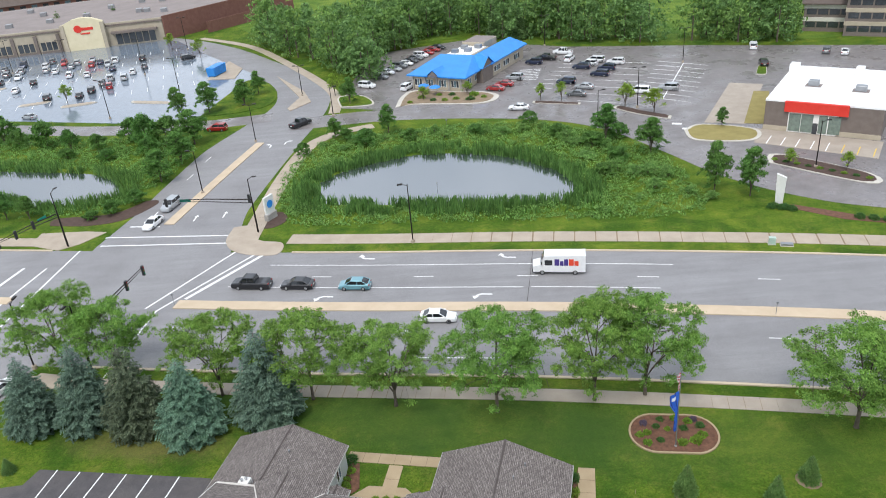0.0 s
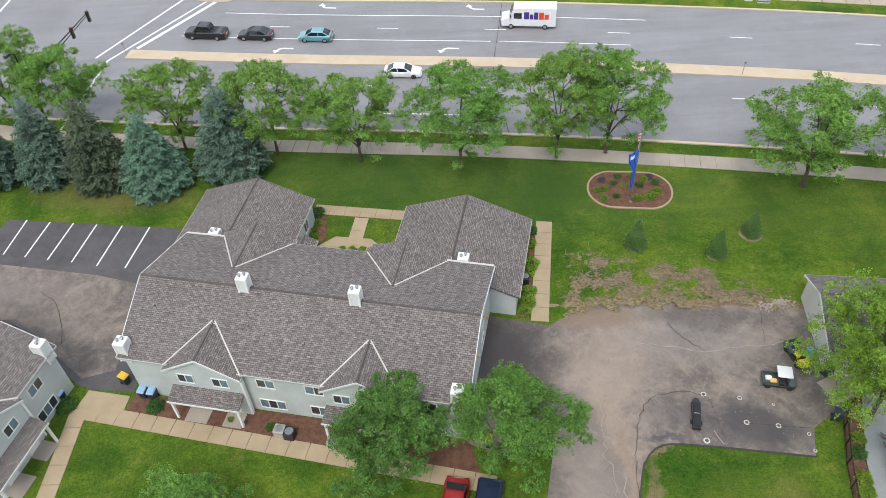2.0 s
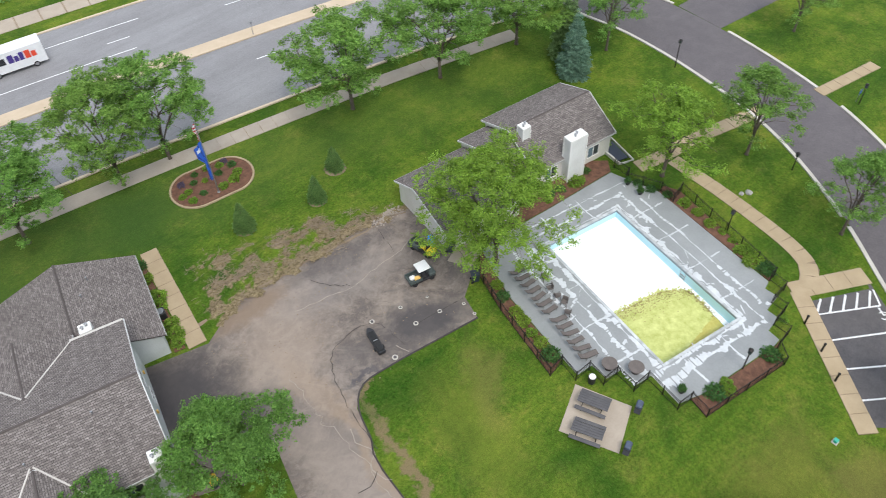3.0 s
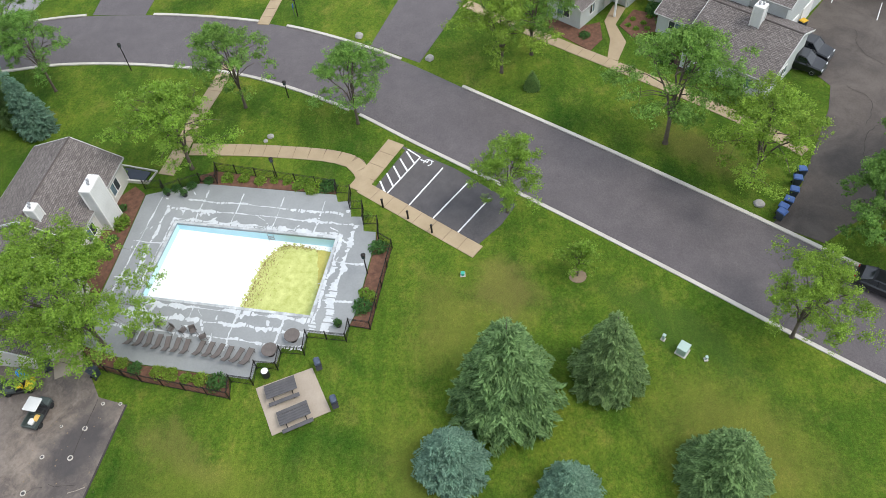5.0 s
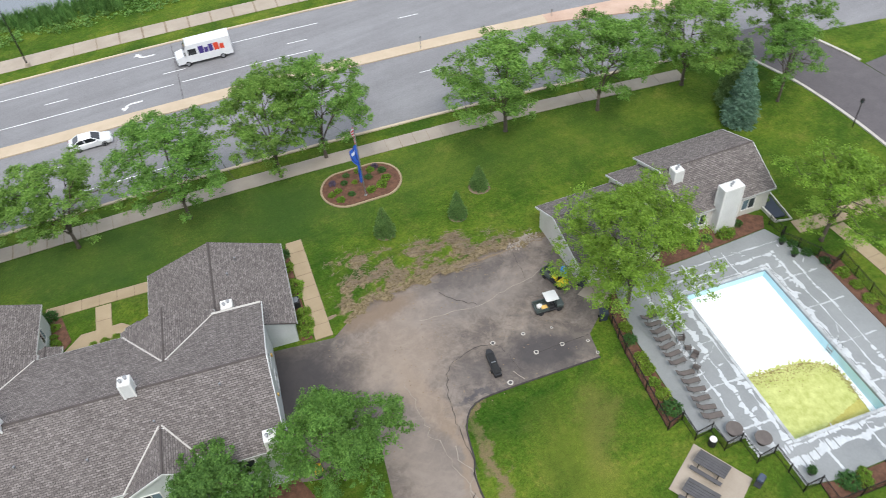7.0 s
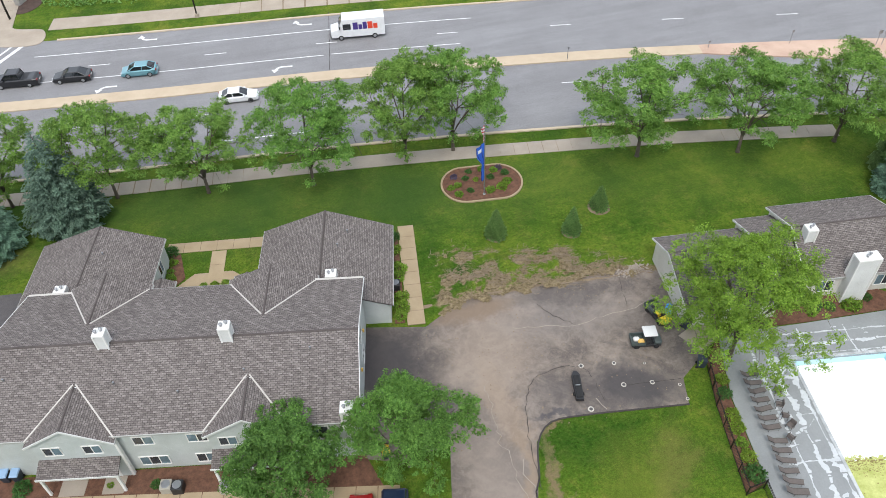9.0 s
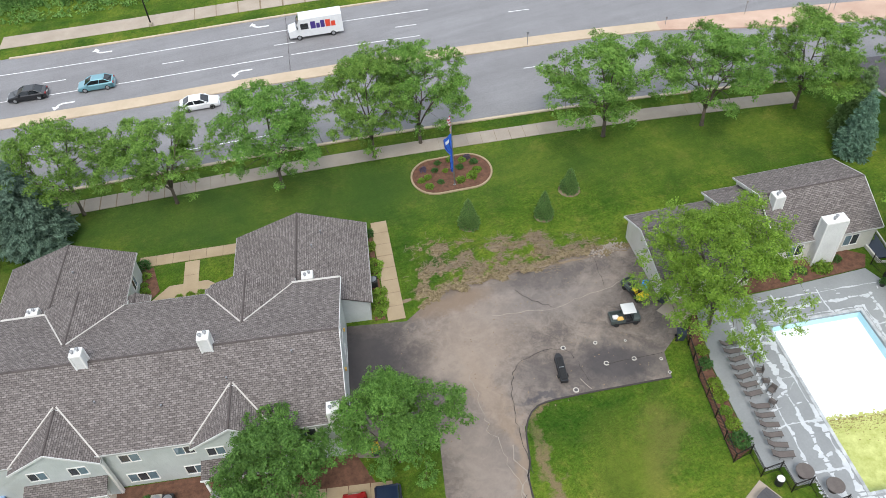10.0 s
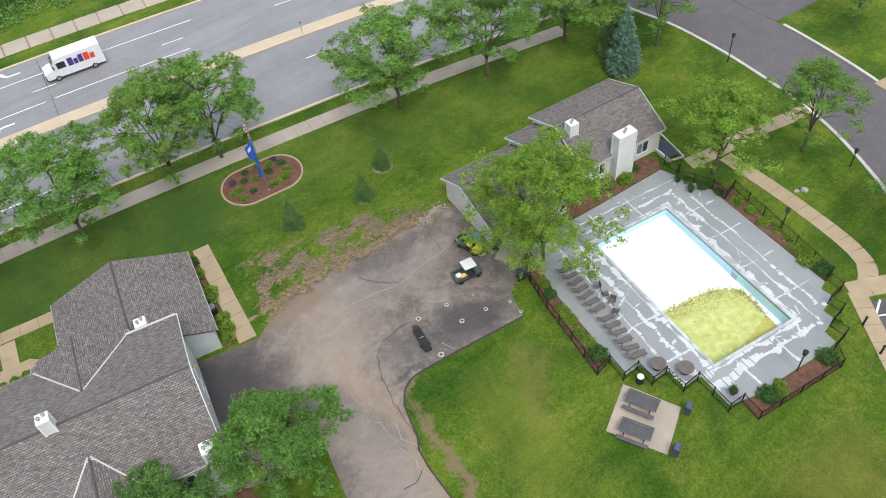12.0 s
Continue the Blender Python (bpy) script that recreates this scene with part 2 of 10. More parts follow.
def shingle_material(name, turn):
    """Three-tab asphalt shingles in grey-brown, courses 0.15 m."""
    m, nt, b = blank(name)
    uv = nt.nodes.new("ShaderNodeUVMap")
    br = nt.nodes.new("ShaderNodeTexBrick")
    br.offset = 0.5
    br.inputs["Scale"].default_value = 1.0
    br.inputs["Brick Width"].default_value, br.inputs["Row Height"].default_value = 0.33, 0.16
    br.inputs["Mortar Size"].default_value, br.inputs["Mortar Smooth"].default_value = 0.020, 0.15
    br.inputs["Bias"].default_value = -0.1
    br.inputs["Color1"].default_value = (0.136, 0.117, 0.109, 1)
    br.inputs["Color2"].default_value = (0.245, 0.217, 0.204, 1)
    br.inputs["Mortar"].default_value = (0.058, 0.049, 0.046, 1)
    nt.links.new(uv.outputs["UV"], br.inputs["Vector"])
    pos = where(nt, "world")
    broad = noised(nt, pos, 0.3, 5)
    grain = noised(nt, pos, 16.0, 4, 0.8)
    streak = nt.nodes.new("ShaderNodeMapping")
    streak.inputs["Scale"].default_value = (2.2, 6.2, 1.0)
    nt.links.new(uv.outputs["UV"], streak.inputs["Vector"])
    col = mixed(nt, 0.22, br.outputs["Color"], ramp_of(nt, broad, [(0.3, (0.14, 0.122, 0.115)), (0.7, (0.235, 0.210, 0.197))]))
    col = mixed(nt, 0.8, col, ramp_of(nt, noised(nt, streak.outputs["Vector"], 1.0, 5, 0.75), [(0.36, (0.28,) * 3), (0.50, (0.5,) * 3), (0.64, (0.72,) * 3)]), "OVERLAY")
    col = mixed(nt, 0.45, col, ramp_of(nt, grain, [(0.25, (0.28,) * 3), (0.75, (0.76,) * 3)]), "OVERLAY")
    nt.links.new(col, b.inputs["Base Color"])
    b.inputs["Roughness"].default_value, b.inputs["Specular IOR Level"].default_value = 0.9, 0.25
    bumped(nt, b, br.outputs["Fac"], -0.5, 0.02)
    return m


def siding_material(name, dark, light, row=0.16):
    """Horizontal lap siding."""
    m, nt, b = blank(name)
    vec = where(nt, "object")
    sep = nt.nodes.new("ShaderNodeSeparateXYZ")
    nt.links.new(vec, sep.inputs[0])
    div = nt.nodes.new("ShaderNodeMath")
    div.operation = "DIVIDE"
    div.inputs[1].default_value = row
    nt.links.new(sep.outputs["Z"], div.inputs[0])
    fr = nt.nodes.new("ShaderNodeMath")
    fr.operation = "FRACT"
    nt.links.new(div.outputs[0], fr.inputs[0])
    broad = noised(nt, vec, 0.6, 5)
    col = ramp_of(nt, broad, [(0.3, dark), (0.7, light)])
    # Shade line at each lap, put into the colour as a darker strip.
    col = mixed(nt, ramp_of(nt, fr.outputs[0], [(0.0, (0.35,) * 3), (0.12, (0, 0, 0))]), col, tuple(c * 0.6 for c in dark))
    nt.links.new(col, b.inputs["Base Color"])
    b.inputs["Roughness"].default_value = 0.6
    bumped(nt, b, fr.outputs[0], 0.5, 0.02)
    return m


def glassy(name, tint, rough=0.06):
    m, nt, b = blank(name)
    n = noised(nt, where(nt, "object"), 1.5, 3)
    nt.links.new(ramp_of(nt, n, [(0.3, tuple(c * 0.6 for c in tint)), (0.7, tint)]), b.inputs["Base Color"])
    b.inputs["Roughness"].default_value, b.inputs["Specular IOR Level"].default_value = rough, 0.8
    return m


def paint(name, c, rough=0.35, metal=0.0, coat=0.4):
    m, nt, b = blank(name)
    n = noised(nt, where(nt, "object"), 2.0, 4)
    nt.links.new(ramp_of(nt, n, [(0.3, tuple(v * 0.88 for v in c)), (0.7, c)]), b.inputs["Base Color"])
    b.inputs["Roughness"].default_value, b.inputs["Metallic"].default_value, b.inputs["Coat Weight"].default_value = rough, metal, coat
    return m


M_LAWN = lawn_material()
M_ROAD = asphalt("worn_road_asphalt", (0.207, 0.203, 0.207), (0.284, 0.280, 0.286), (0.184, 0.177, 0.180), 0.6, 0.75, 0, (0.08, 1.0, 1.0, radians(12)))
M_STREET = asphalt("dark_street_asphalt", (0.092, 0.080, 0.083), (0.135, 0.118, 0.120), (0.082, 0.070, 0.074), 0.5, 0.5)
M_DRIVE = asphalt("weathered_drive_asphalt", (0.094, 0.077, 0.068), (0.188, 0.154, 0.130), (0.235, 0.196, 0.170), 0.6, 0.85, 0, None,
                  ((14.0, 37.0, 5.0, 8, -30, (0.345, 0.272, 0.213), 0.5), (13.4, 30.5, 1.6, 7, 4, (0.340, 0.255, 0.185), 0.45), (10.5, 26, 3.2, 12, 8, (0.290, 0.240, 0.203), 0.55), (22, 38.5, 8, 3.0, -8, (0.235, 0.205, 0.185), 0.5), (5.2, 38.5, 5.5, 7.0, 10, (0.052, 0.047, 0.049), 0.9), (18.5, 31.5, 3.2, 2.2, 0, (0.095, 0.083, 0.080), 0.6), (22.5, 41.0, 7, 1.6, -8, (0.10, 0.087, 0.083), 0.6), (24.2, 30.2, 5.6, 2.6, -14, (0.066, 0.060, 0.062), 0.85), (14, 41.8, 5, 1.6, 0, (0.22, 0.155, 0.105), 0.7), (12.6, 23, 9, 0.8, 80, (0.290, 0.215, 0.150), 0.6), (8.5, 33, 4, 1.5, 20, (0.10, 0.088, 0.085), 0.6), (17.0, 29.6, 3.0, 0.5, -5, (0.07, 0.066, 0.072), 0.8),
                   (-45, 51, 12, 3.0, -8, (0.22, 0.19, 0.172), 0.6), (-40, 44, 9, 5, 20, (0.085, 0.074, 0.070), 0.6)),
                  ((0.14, 0.6, (0.325, 0.268, 0.218), (0.120, 0.103, 0.094)), (0.42, 0.5, (0.31, 0.262, 0.222), (0.108, 0.095, 0.090)), (1.3, 0.38, (0.29, 0.245, 0.205), (0.105, 0.092, 0.086))))
M_SEAL = asphalt("sealed_black_asphalt", (0.060, 0.056, 0.060), (0.105, 0.098, 0.100), (0.135, 0.120, 0.114), 0.6, 0.8)
# Wet and glossy; part of the sky's blue reflection is painted into the base colour.
M_WET = asphalt("wet_asphalt_sky_tint", (0.125, 0.158, 0.195), (0.195, 0.235, 0.285), (0.15, 0.18, 0.215), 0.5, 0.16, 0.04)
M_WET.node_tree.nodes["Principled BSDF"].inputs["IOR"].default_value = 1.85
M_LOT = asphalt("retail_lot_asphalt", (0.155, 0.140, 0.137), (0.235, 0.215, 0.210), (0.13, 0.120, 0.119), 0.6, 0.5, 0.2)
M_CONC = surf("tan_concrete_walk", (0.32, 0.265, 0.205), (0.46, 0.39, 0.315), 0.4, 9, space="world")
M_WALK = surf("warm_concrete_path", (0.325, 0.245, 0.150), (0.445, 0.348, 0.225), 0.5, 9, space="world", vary=0.06)
M_GREYCONC = surf("grey_concrete_walk", (0.295, 0.250, 0.205), (0.42, 0.365, 0.305), 0.4, 9, space="world")
M_KERB = surf("pale_kerb_concrete", (0.42, 0.39, 0.34), (0.60, 0.57, 0.51), 0.4, 10, space="world")
M_KERBTAN = surf("tan_kerb_concrete", (0.46, 0.37, 0.26), (0.62, 0.52, 0.39), 0.4, 10, space="world")
M_MEDIAN = surf("tan_median_concrete", (0.46, 0.36, 0.25), (0.60, 0.49, 0.36), 0.4, 10, space="world")
M_BRICKMED = surf("pink_median_pavers", (0.41, 0.26, 0.19), (0.66, 0.49, 0.38), 0.22, 8, space="world")
M_LINE = surf("worn_white_road_paint", (0.62, 0.62, 0.62), (0.84, 0.84, 0.84), 1.5, 14, space="world", bump=0.1)
M_YELLOW = surf("worn_yellow_road_paint", (0.55, 0.38, 0.08), (0.72, 0.52, 0.14), 1.5, 14, space="world", bump=0.1)
M_SHINGLE = shingle_material("grey_brown_shingles", 0)
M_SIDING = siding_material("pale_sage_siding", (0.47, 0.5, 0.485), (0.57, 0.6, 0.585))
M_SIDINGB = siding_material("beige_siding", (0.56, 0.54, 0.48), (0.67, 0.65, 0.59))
M_TRIM = surf("white_trim_paint", (0.70, 0.69, 0.66), (0.84, 0.83, 0.80), 1.0, 20, rough=0.5, bump=0.08)
M_GLASS = glassy("dark_window_glass", (0.05, 0.06, 0.07))
M_GLASSB = glassy("pale_window_glass", (0.16, 0.24, 0.28))
M_MULCH = surf("red_brown_mulch", (0.060, 0.028, 0.018), (0.21, 0.105, 0.066), 2.2, 9, space="world", bump=0.9, rough=0.95)
M_DARKMULCH = surf("dark_mulch", (0.045, 0.028, 0.022), (0.11, 0.07, 0.055), 1.2, 14, space="world", bump=0.8, rough=0.95)
M_SOIL = surf("dry_soil_and_brush", (0.16, 0.115, 0.075), (0.32, 0.245, 0.165), 0.8, 8, space="world", bump=0.9, rough=0.95)
M_BARK = surf("grey_brown_bark", (0.07, 0.055, 0.042), (0.16, 0.13, 0.10), 2.0, 25, bump=0.6, rough=0.9)
M_LEAF = leafy("fresh_green_leaves", (0.1, 0.21, 0.038), (0.265, 0.445, 0.092))
M_LEAFG = leafy("mid_green_leaves", (0.08, 0.18, 0.033), (0.22, 0.39, 0.08))
M_LEAFM = leafy("maple_leaves", (0.058, 0.15, 0.031), (0.165, 0.325, 0.072))
M_LEAFD = leafy("dark_green_leaves", (0.041, 0.115, 0.030), (0.121, 0.250, 0.061))
M_LEAFY = leafy("yellow_green_leaves", (0.13, 0.23, 0.026), (0.32, 0.465, 0.066))
M_LEAFW = leafy("light_wood_leaves", (0.110, 0.200, 0.050), (0.260, 0.400, 0.105))
M_LEAFF = leafy("far_wood_leaves", (0.095, 0.178, 0.056), (0.232, 0.378, 0.122))
M_SPRUCE = leafy("green_spruce_needles", (0.09, 0.165, 0.056), (0.275, 0.42, 0.16))
M_FIRLET = leafy("young_spruce_needles", (0.070, 0.150, 0.040), (0.215, 0.345, 0.095))
M_TEAL = leafy("dark_blue_spruce_needles", (0.085, 0.145, 0.108), (0.235, 0.345, 0.262))
M_OLDSPRUCE = leafy("dull_spruce_needles", (0.08, 0.11, 0.068), (0.2, 0.245, 0.15))
M_BLUE = leafy("blue_spruce_needles", (0.095, 0.19, 0.13), (0.28, 0.44, 0.315))
M_SHRUB = leafy("bright_shrub_leaves", (0.105, 0.215, 0.022), (0.280, 0.430, 0.060))
M_REED = leafy("pond_reeds", (0.058, 0.145, 0.036), (0.165, 0.310, 0.080))
M_WEED = leafy("pond_weeds", (0.100, 0.225, 0.050), (0.270, 0.450, 0.125))
M_METAL = paint("dark_bronze_metal", (0.028, 0.024, 0.022), 0.45, 0.6, 0.0)
M_GREY = paint("galvanised_grey_metal", (0.34, 0.35, 0.36), 0.4, 0.7, 0.0)
M_BLACKP = paint("black_plastic", (0.022, 0.022, 0.024), 0.5, 0, 0.0)
M_RUBBER = surf("tyre_rubber", (0.014, 0.014, 0.015), (0.03, 0.03, 0.03), 3, 30, rough=0.85, bump=0.2)
M_STONE = surf("grey_stone", (0.25, 0.24, 0.22), (0.42, 0.40, 0.37), 1.2, 9, bump=0.6)
M_MEADOW = lawn_material("meadow_grass", 0.0, 0.6)
M_BRUSHY = lawn_material("bare_brushy_lawn", 0.92)
M_DRY = surf("dry_tan_grass", (0.20, 0.165, 0.055), (0.32, 0.27, 0.10), 0.4, 7, space="world", bump=0.6, rough=0.95)
M_EASTLOT = asphalt("brown_grey_lot_asphalt", (0.060, 0.051, 0.046), (0.100, 0.085, 0.075), (0.112, 0.092, 0.078), 0.6, 0.8, 0, None, (), ((0.2, 0.45, (0.155, 0.131, 0.114), (0.052, 0.045, 0.043)),))

# ---- mesh helpers ----
class Geo:
    """Collects the faces of one mesh."""

    def __init__(self):
        self.v, self.f, self.uv, self.mi = [], [], [], []

    def face(self, pts, uv=None, mi=0):
        n = len(self.v)
        self.v += [tuple(p) for p in pts]
        self.f.append(tuple(range(n, n + len(pts))))
        self.uv.append(uv or [(0, 0)] * len(pts))
        self.mi.append(mi)
        return self

    def solid(self, verts, faces, mi=0):
        n = len(self.v)
        self.v += [tuple(p) for p in verts]
        self.f += [tuple(n + i for i in f) for f in faces]
        self.uv += [[(0, 0)] * len(f) for f in faces]
        self.mi += [mi] * len(faces)
        return self

    def prism(self, pts, z0, z1, mi=0):
        """A flat polygon raised from z0 to z1."""
        if sum(a[0] * b[1] - b[0] * a[1] for a, b in zip(pts, pts[1:] + pts[:1])) < 0:
            pts = pts[::-1]
        k = len(pts)
        verts = [(x, y, z0) for x, y in pts] + [(x, y, z1) for x, y in pts]
        faces = [tuple(range(k, 2 * k)), tuple(range(k - 1, -1, -1))] + [(i, (i + 1) % k, k + (i + 1) % k, k + i) for i in range(k)]
        return self.solid(verts, faces, mi)

    def box(self, x0, x1, y0, y1, z0, z1, ch=0.0, mi=0, turn=0.0):
        """A box, its upright edges and top cut back by ch."""
        cx, cy = (x0 + x1) / 2, (y0 + y1) / 2
        hx, hy = (x1 - x0) / 2, (y1 - y0) / 2
        c, s = math.cos(turn), math.sin(turn)
        if ch <= 0:
            ring = [(-hx, -hy), (hx, -hy), (hx, hy), (-hx, hy)]
            levels = [(z0, 0), (z1, 0)]
        else:
            a = min(ch, hx * 0.6, hy * 0.6)
            ring = [(-hx + a, -hy), (hx - a, -hy), (hx, -hy + a), (hx, hy - a), (hx - a, hy), (-hx + a, hy), (-hx, hy - a), (-hx, -hy + a)]
            levels = [(z0, 0), (z1 - a * 0.7, 0), (z1, a * 0.7)]
        k, verts, faces = len(ring), [], []
        for z, cut in levels:
            for x, y in ring:
                x2 = x - math.copysign(min(cut, abs(x)), x)
                y2 = y - math.copysign(min(cut, abs(y)), y)
                verts.append((cx + c * x2 - s * y2, cy + s * x2 + c * y2, z))
        for l in range(len(levels) - 1):
            faces += [(l * k + i, l * k + (i + 1) % k, (l + 1) * k + (i + 1) % k, (l + 1) * k + i) for i in range(k)]
        faces += [tuple(range(k - 1, -1, -1)), tuple(range((len(levels) - 1) * k, len(levels) * k))]
        return self.solid(verts, faces, mi)

    def tube(self, path, radii, sides=6, mi=0, cap=True):
        """A round bar along a path, tapering from radius to radius."""
        n, k = len(path), sides
        P = [Vector(p) for p in path]
        verts, faces = [], []
        for i, p in enumerate(P):
            d = (P[min(i + 1, n - 1)] - P[max(i - 1, 0)]).normalized()
            side = d.cross(Vector((0, 0, 1)) if abs(d.z) < 0.9 else Vector((1, 0, 0))).normalized()
            up = side.cross(d)
            for j in range(k):
                a = 2 * math.pi * j / k
                verts.append(p + (side * math.cos(a) + up * math.sin(a)) * radii[i])
        for i in range(n - 1):
            faces += [(i * k + j, i * k + (j + 1) % k, (i + 1) * k + (j + 1) % k, (i + 1) * k + j) for j in range(k)]
        if cap:
            faces += [tuple(range(k - 1, -1, -1)), tuple(range((n - 1) * k, n * k))]
        return self.solid(verts, faces, mi)

    def lathe(self, prof, sides=10, at=(0, 0, 0), mi=0):
        """A round body from (radius, height) pairs."""
        verts, faces, k = [], [], sides
        for r, z in prof:
            verts += [(at[0] + r * math.cos(2 * math.pi * j / k), at[1] + r * math.sin(2 * math.pi * j / k), at[2] + z) for j in range(k)]
        for i in range(len(prof) - 1):
            faces += [(i * k + j, i * k + (j + 1) % k, (i + 1) * k + (j + 1) % k, (i + 1) * k + j) for j in range(k)]
        faces += [tuple(range(k - 1, -1, -1)), tuple(range((len(prof) - 1) * k, len(prof) * k))]
        return self.solid(verts, faces, mi)

    def mesh(self, name, mats, smooth=False):
        me = bpy.data.meshes.new(name)
        me.from_pydata(self.v, [], self.f)
        for m in mats if isinstance(mats, (list, tuple)) else [mats]:
            me.materials.append(m)
        if any(self.mi):
            me.polygons.foreach_set("material_index", self.mi)
        if any(u != (0, 0) for us in self.uv for u in us[1:2]):
            lay = me.uv_layers.new(name="UVMap")
            lay.data.foreach_set("uv", [c for us in self.uv for u in us for c in u])
        if smooth:
            me.polygons.foreach_set("use_smooth", [True] * len(me.polygons))
        me.update()
        return me


def part(name, geo, mats, parent=None, label="", smooth=False):
    ob = new(name, geo.mesh(name, mats, smooth) if isinstance(geo, Geo) else geo)
    if parent is not None:
        ob.parent = parent
    return tagged(ob, label=label)


def thing(name, m, label, category, group=""):
    ob = new(name)
    ob.empty_display_size = 0.3
    ob.matrix_basis = m
    return tagged(ob, label=label, category=category, group=group)


def setting(name, geo, mats, label, category=""):
    ob = part(name, geo, mats)
    return tagged(ob, label=label, category=category or name.replace("_", " "), kind="structure")


def curve_points(knots, step=2.0):
    """A smooth line through the knots (Catmull-Rom)."""
    out = []
    K = [knots[0]] + list(knots) + [knots[-1]]
    for i in range(1, len(K) - 2):
        p0, p1, p2, p3 = (np.array(k, float) for k in K[i - 1 : i + 3])
        n = max(1, int(np.linalg.norm(p2 - p1) / step))
        for j in range(n):
            t = j / n
            out.append(tuple(0.5 * ((2 * p1) + (p2 - p0) * t + (2 * p0 - 5 * p1 + 4 * p2 - p3) * t**2 + (3 * p1 - p0 - 3 * p2 + p3) * t**3)))
    out.append(tuple(float(v) for v in knots[-1]))
    return out


def side_line(pts, off):
    """The line offset to its left by off metres."""
    out = []
    for i, p in enumerate(pts):
        a, b = pts[max(i - 1, 0)], pts[min(i + 1, len(pts) - 1)]
        d = np.array([b[0] - a[0], b[1] - a[1]])
        d /= np.linalg.norm(d) + 1e-9
        out.append((p[0] - d[1] * off, p[1] + d[0] * off))
    return out


def band(geo, pts, off0, off1, z0, z1, mi=0):
    """A raised strip between two offsets of a line, one box a stretch."""
    a, b = side_line(pts, off0), side_line(pts, off1)
    if off0 > off1:
        a, b = b, a
    n = len(pts)
    verts = [(*p, z0) for p in a] + [(*p, z0) for p in b] + [(*p, z1) for p in a] + [(*p, z1) for p in b]
    faces = []
    for i in range(n - 1):
        faces += [(2 * n + i, 2 * n + i + 1, 3 * n + i + 1, 3 * n + i), (i, i + 1, 2 * n + i + 1, 2 * n + i), (n + i + 1, n + i, 3 * n + i, 3 * n + i + 1)]
    faces += [(n, 0, 2 * n, 3 * n), (n - 1, 2 * n - 1, 4 * n - 1, 3 * n - 1)]
    return geo.solid(verts, faces, mi)


def stretch(pts, x0, x1):
    """The part of a line between two x."""
    X = [p[0] for p in pts]
    Y = [p[1] for p in pts]
    n = max(2, int(abs(x1 - x0) / 2) + 1)
    return [(float(x), float(np.interp(x, X, Y))) for x in np.linspace(x0, x1, n)]

# ---- ground, roads and walks ----
from mathutils.geometry import tessellate_polygon

POOL_AT = pose(40.05, 20.05, 0, 0, 0, -12.0)
POOL_X, POOL_Y = 4.05, 7.6


def holed(geo, outer, hole, z):
    """A flat sheet with one opening."""
    rings = [[Vector((x, y, z)) for x, y in ring] for ring in (outer, hole)]
    flat_pts = rings[0] + rings[1]
    for tri in tessellate_polygon(rings):
        p = [flat_pts[i] for i in tri]
        if (p[1] - p[0]).cross(p[2] - p[0]).z < 0:
            p = p[::-1]
        geo.face(p)
    return geo


POOL_RING = [tuple((POOL_AT @ Vector((sx * POOL_X, sy * POOL_Y, 0)))[:2]) for sx, sy in ((-1, -1), (1, -1), (1, 1), (-1, 1))]
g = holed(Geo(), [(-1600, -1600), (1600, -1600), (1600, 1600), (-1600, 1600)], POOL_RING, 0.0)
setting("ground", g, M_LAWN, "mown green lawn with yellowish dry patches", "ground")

# The main road runs on a gentle bend from west to east.
ROAD = curve_points([(-190, 118), (-130, 110), (-80, 100.5), (-38.6, 92.3), (-15, 88.0), (10, 84.1), (31, 80.0), (53, 74.9), (84, 66.0), (130, 50), (220, 12)], 2.0)
EAST_END = 70.0

road = Geo()
band(road, ROAD, -15.0, 15.9, -0.4, 0.012)
setting("road", road, M_ROAD, "wide worn grey asphalt road with turning lanes", "road")

# North leg of the crossing, with the way on to the shops.
NORTH = curve_points([(-49, 84), (-46.5, 104), (-45.2, 122), (-43.2, 140), (-40.6, 158), (-37.0, 173), (-34.2, 188), (-35.2, 203), (-42, 218), (-54, 238), (-72, 265), (-92, 287), (-112, 302)], 3.0)
north = Geo()
half = [(p, float(np.interp(p[1], [112, 124, 156, 176, 190, 215, 230], [12.0, 10.4, 10.4, 8.6, 7.2, 7.0, 6.4]))) for p in NORTH]
left = [tuple(side_line(NORTH, w)[i]) for i, (p, w) in enumerate(half)]
right = [tuple(side_line(NORTH, -w)[i]) for i, (p, w) in enumerate(half)]
for i in range(len(NORTH) - 1):
    north.face([(*left[i], 0.018), (*left[i + 1], 0.018), (*right[i + 1], 0.018), (*right[i], 0.018)][::-1])
setting("road_north", north, M_ROAD, "grey asphalt side road with a tan median", "road")
SOUTH = curve_points([(-60, 92), (-62, 76), (-66, 56), (-74, 30), (-84, 0)], 3.0)
south = Geo()
band(south, SOUTH, -9.0, 9.0, -0.3, 0.02)
setting("road_south", south, M_ROAD, "grey asphalt side road", "road")

# Access drives of the shops.
acc = Geo()
EDRIVE = curve_points([(-34, 173), (-12, 174.5), (8, 171), (26, 164.5), (38, 154), (46, 138), (52, 124), (60, 114), (70, 107.5), (100, 94), (150, 74)], 2.0)
band(acc, EDRIVE, -4.2, 5.0, -0.2, 0.024)
setting("access_drive_east", acc, M_LOT, "grey asphalt access drive behind the pond", "drive")
acc = Geo()
WDRIVE = curve_points([(-40, 181), (-58, 179), (-80, 181), (-110, 190), (-170, 212)], 3.0)
band(acc, WDRIVE, -3.6, 3.6, -0.2, 0.024)
setting("access_drive_west", acc, M_LOT, "grey asphalt access drive before the large car park", "drive")

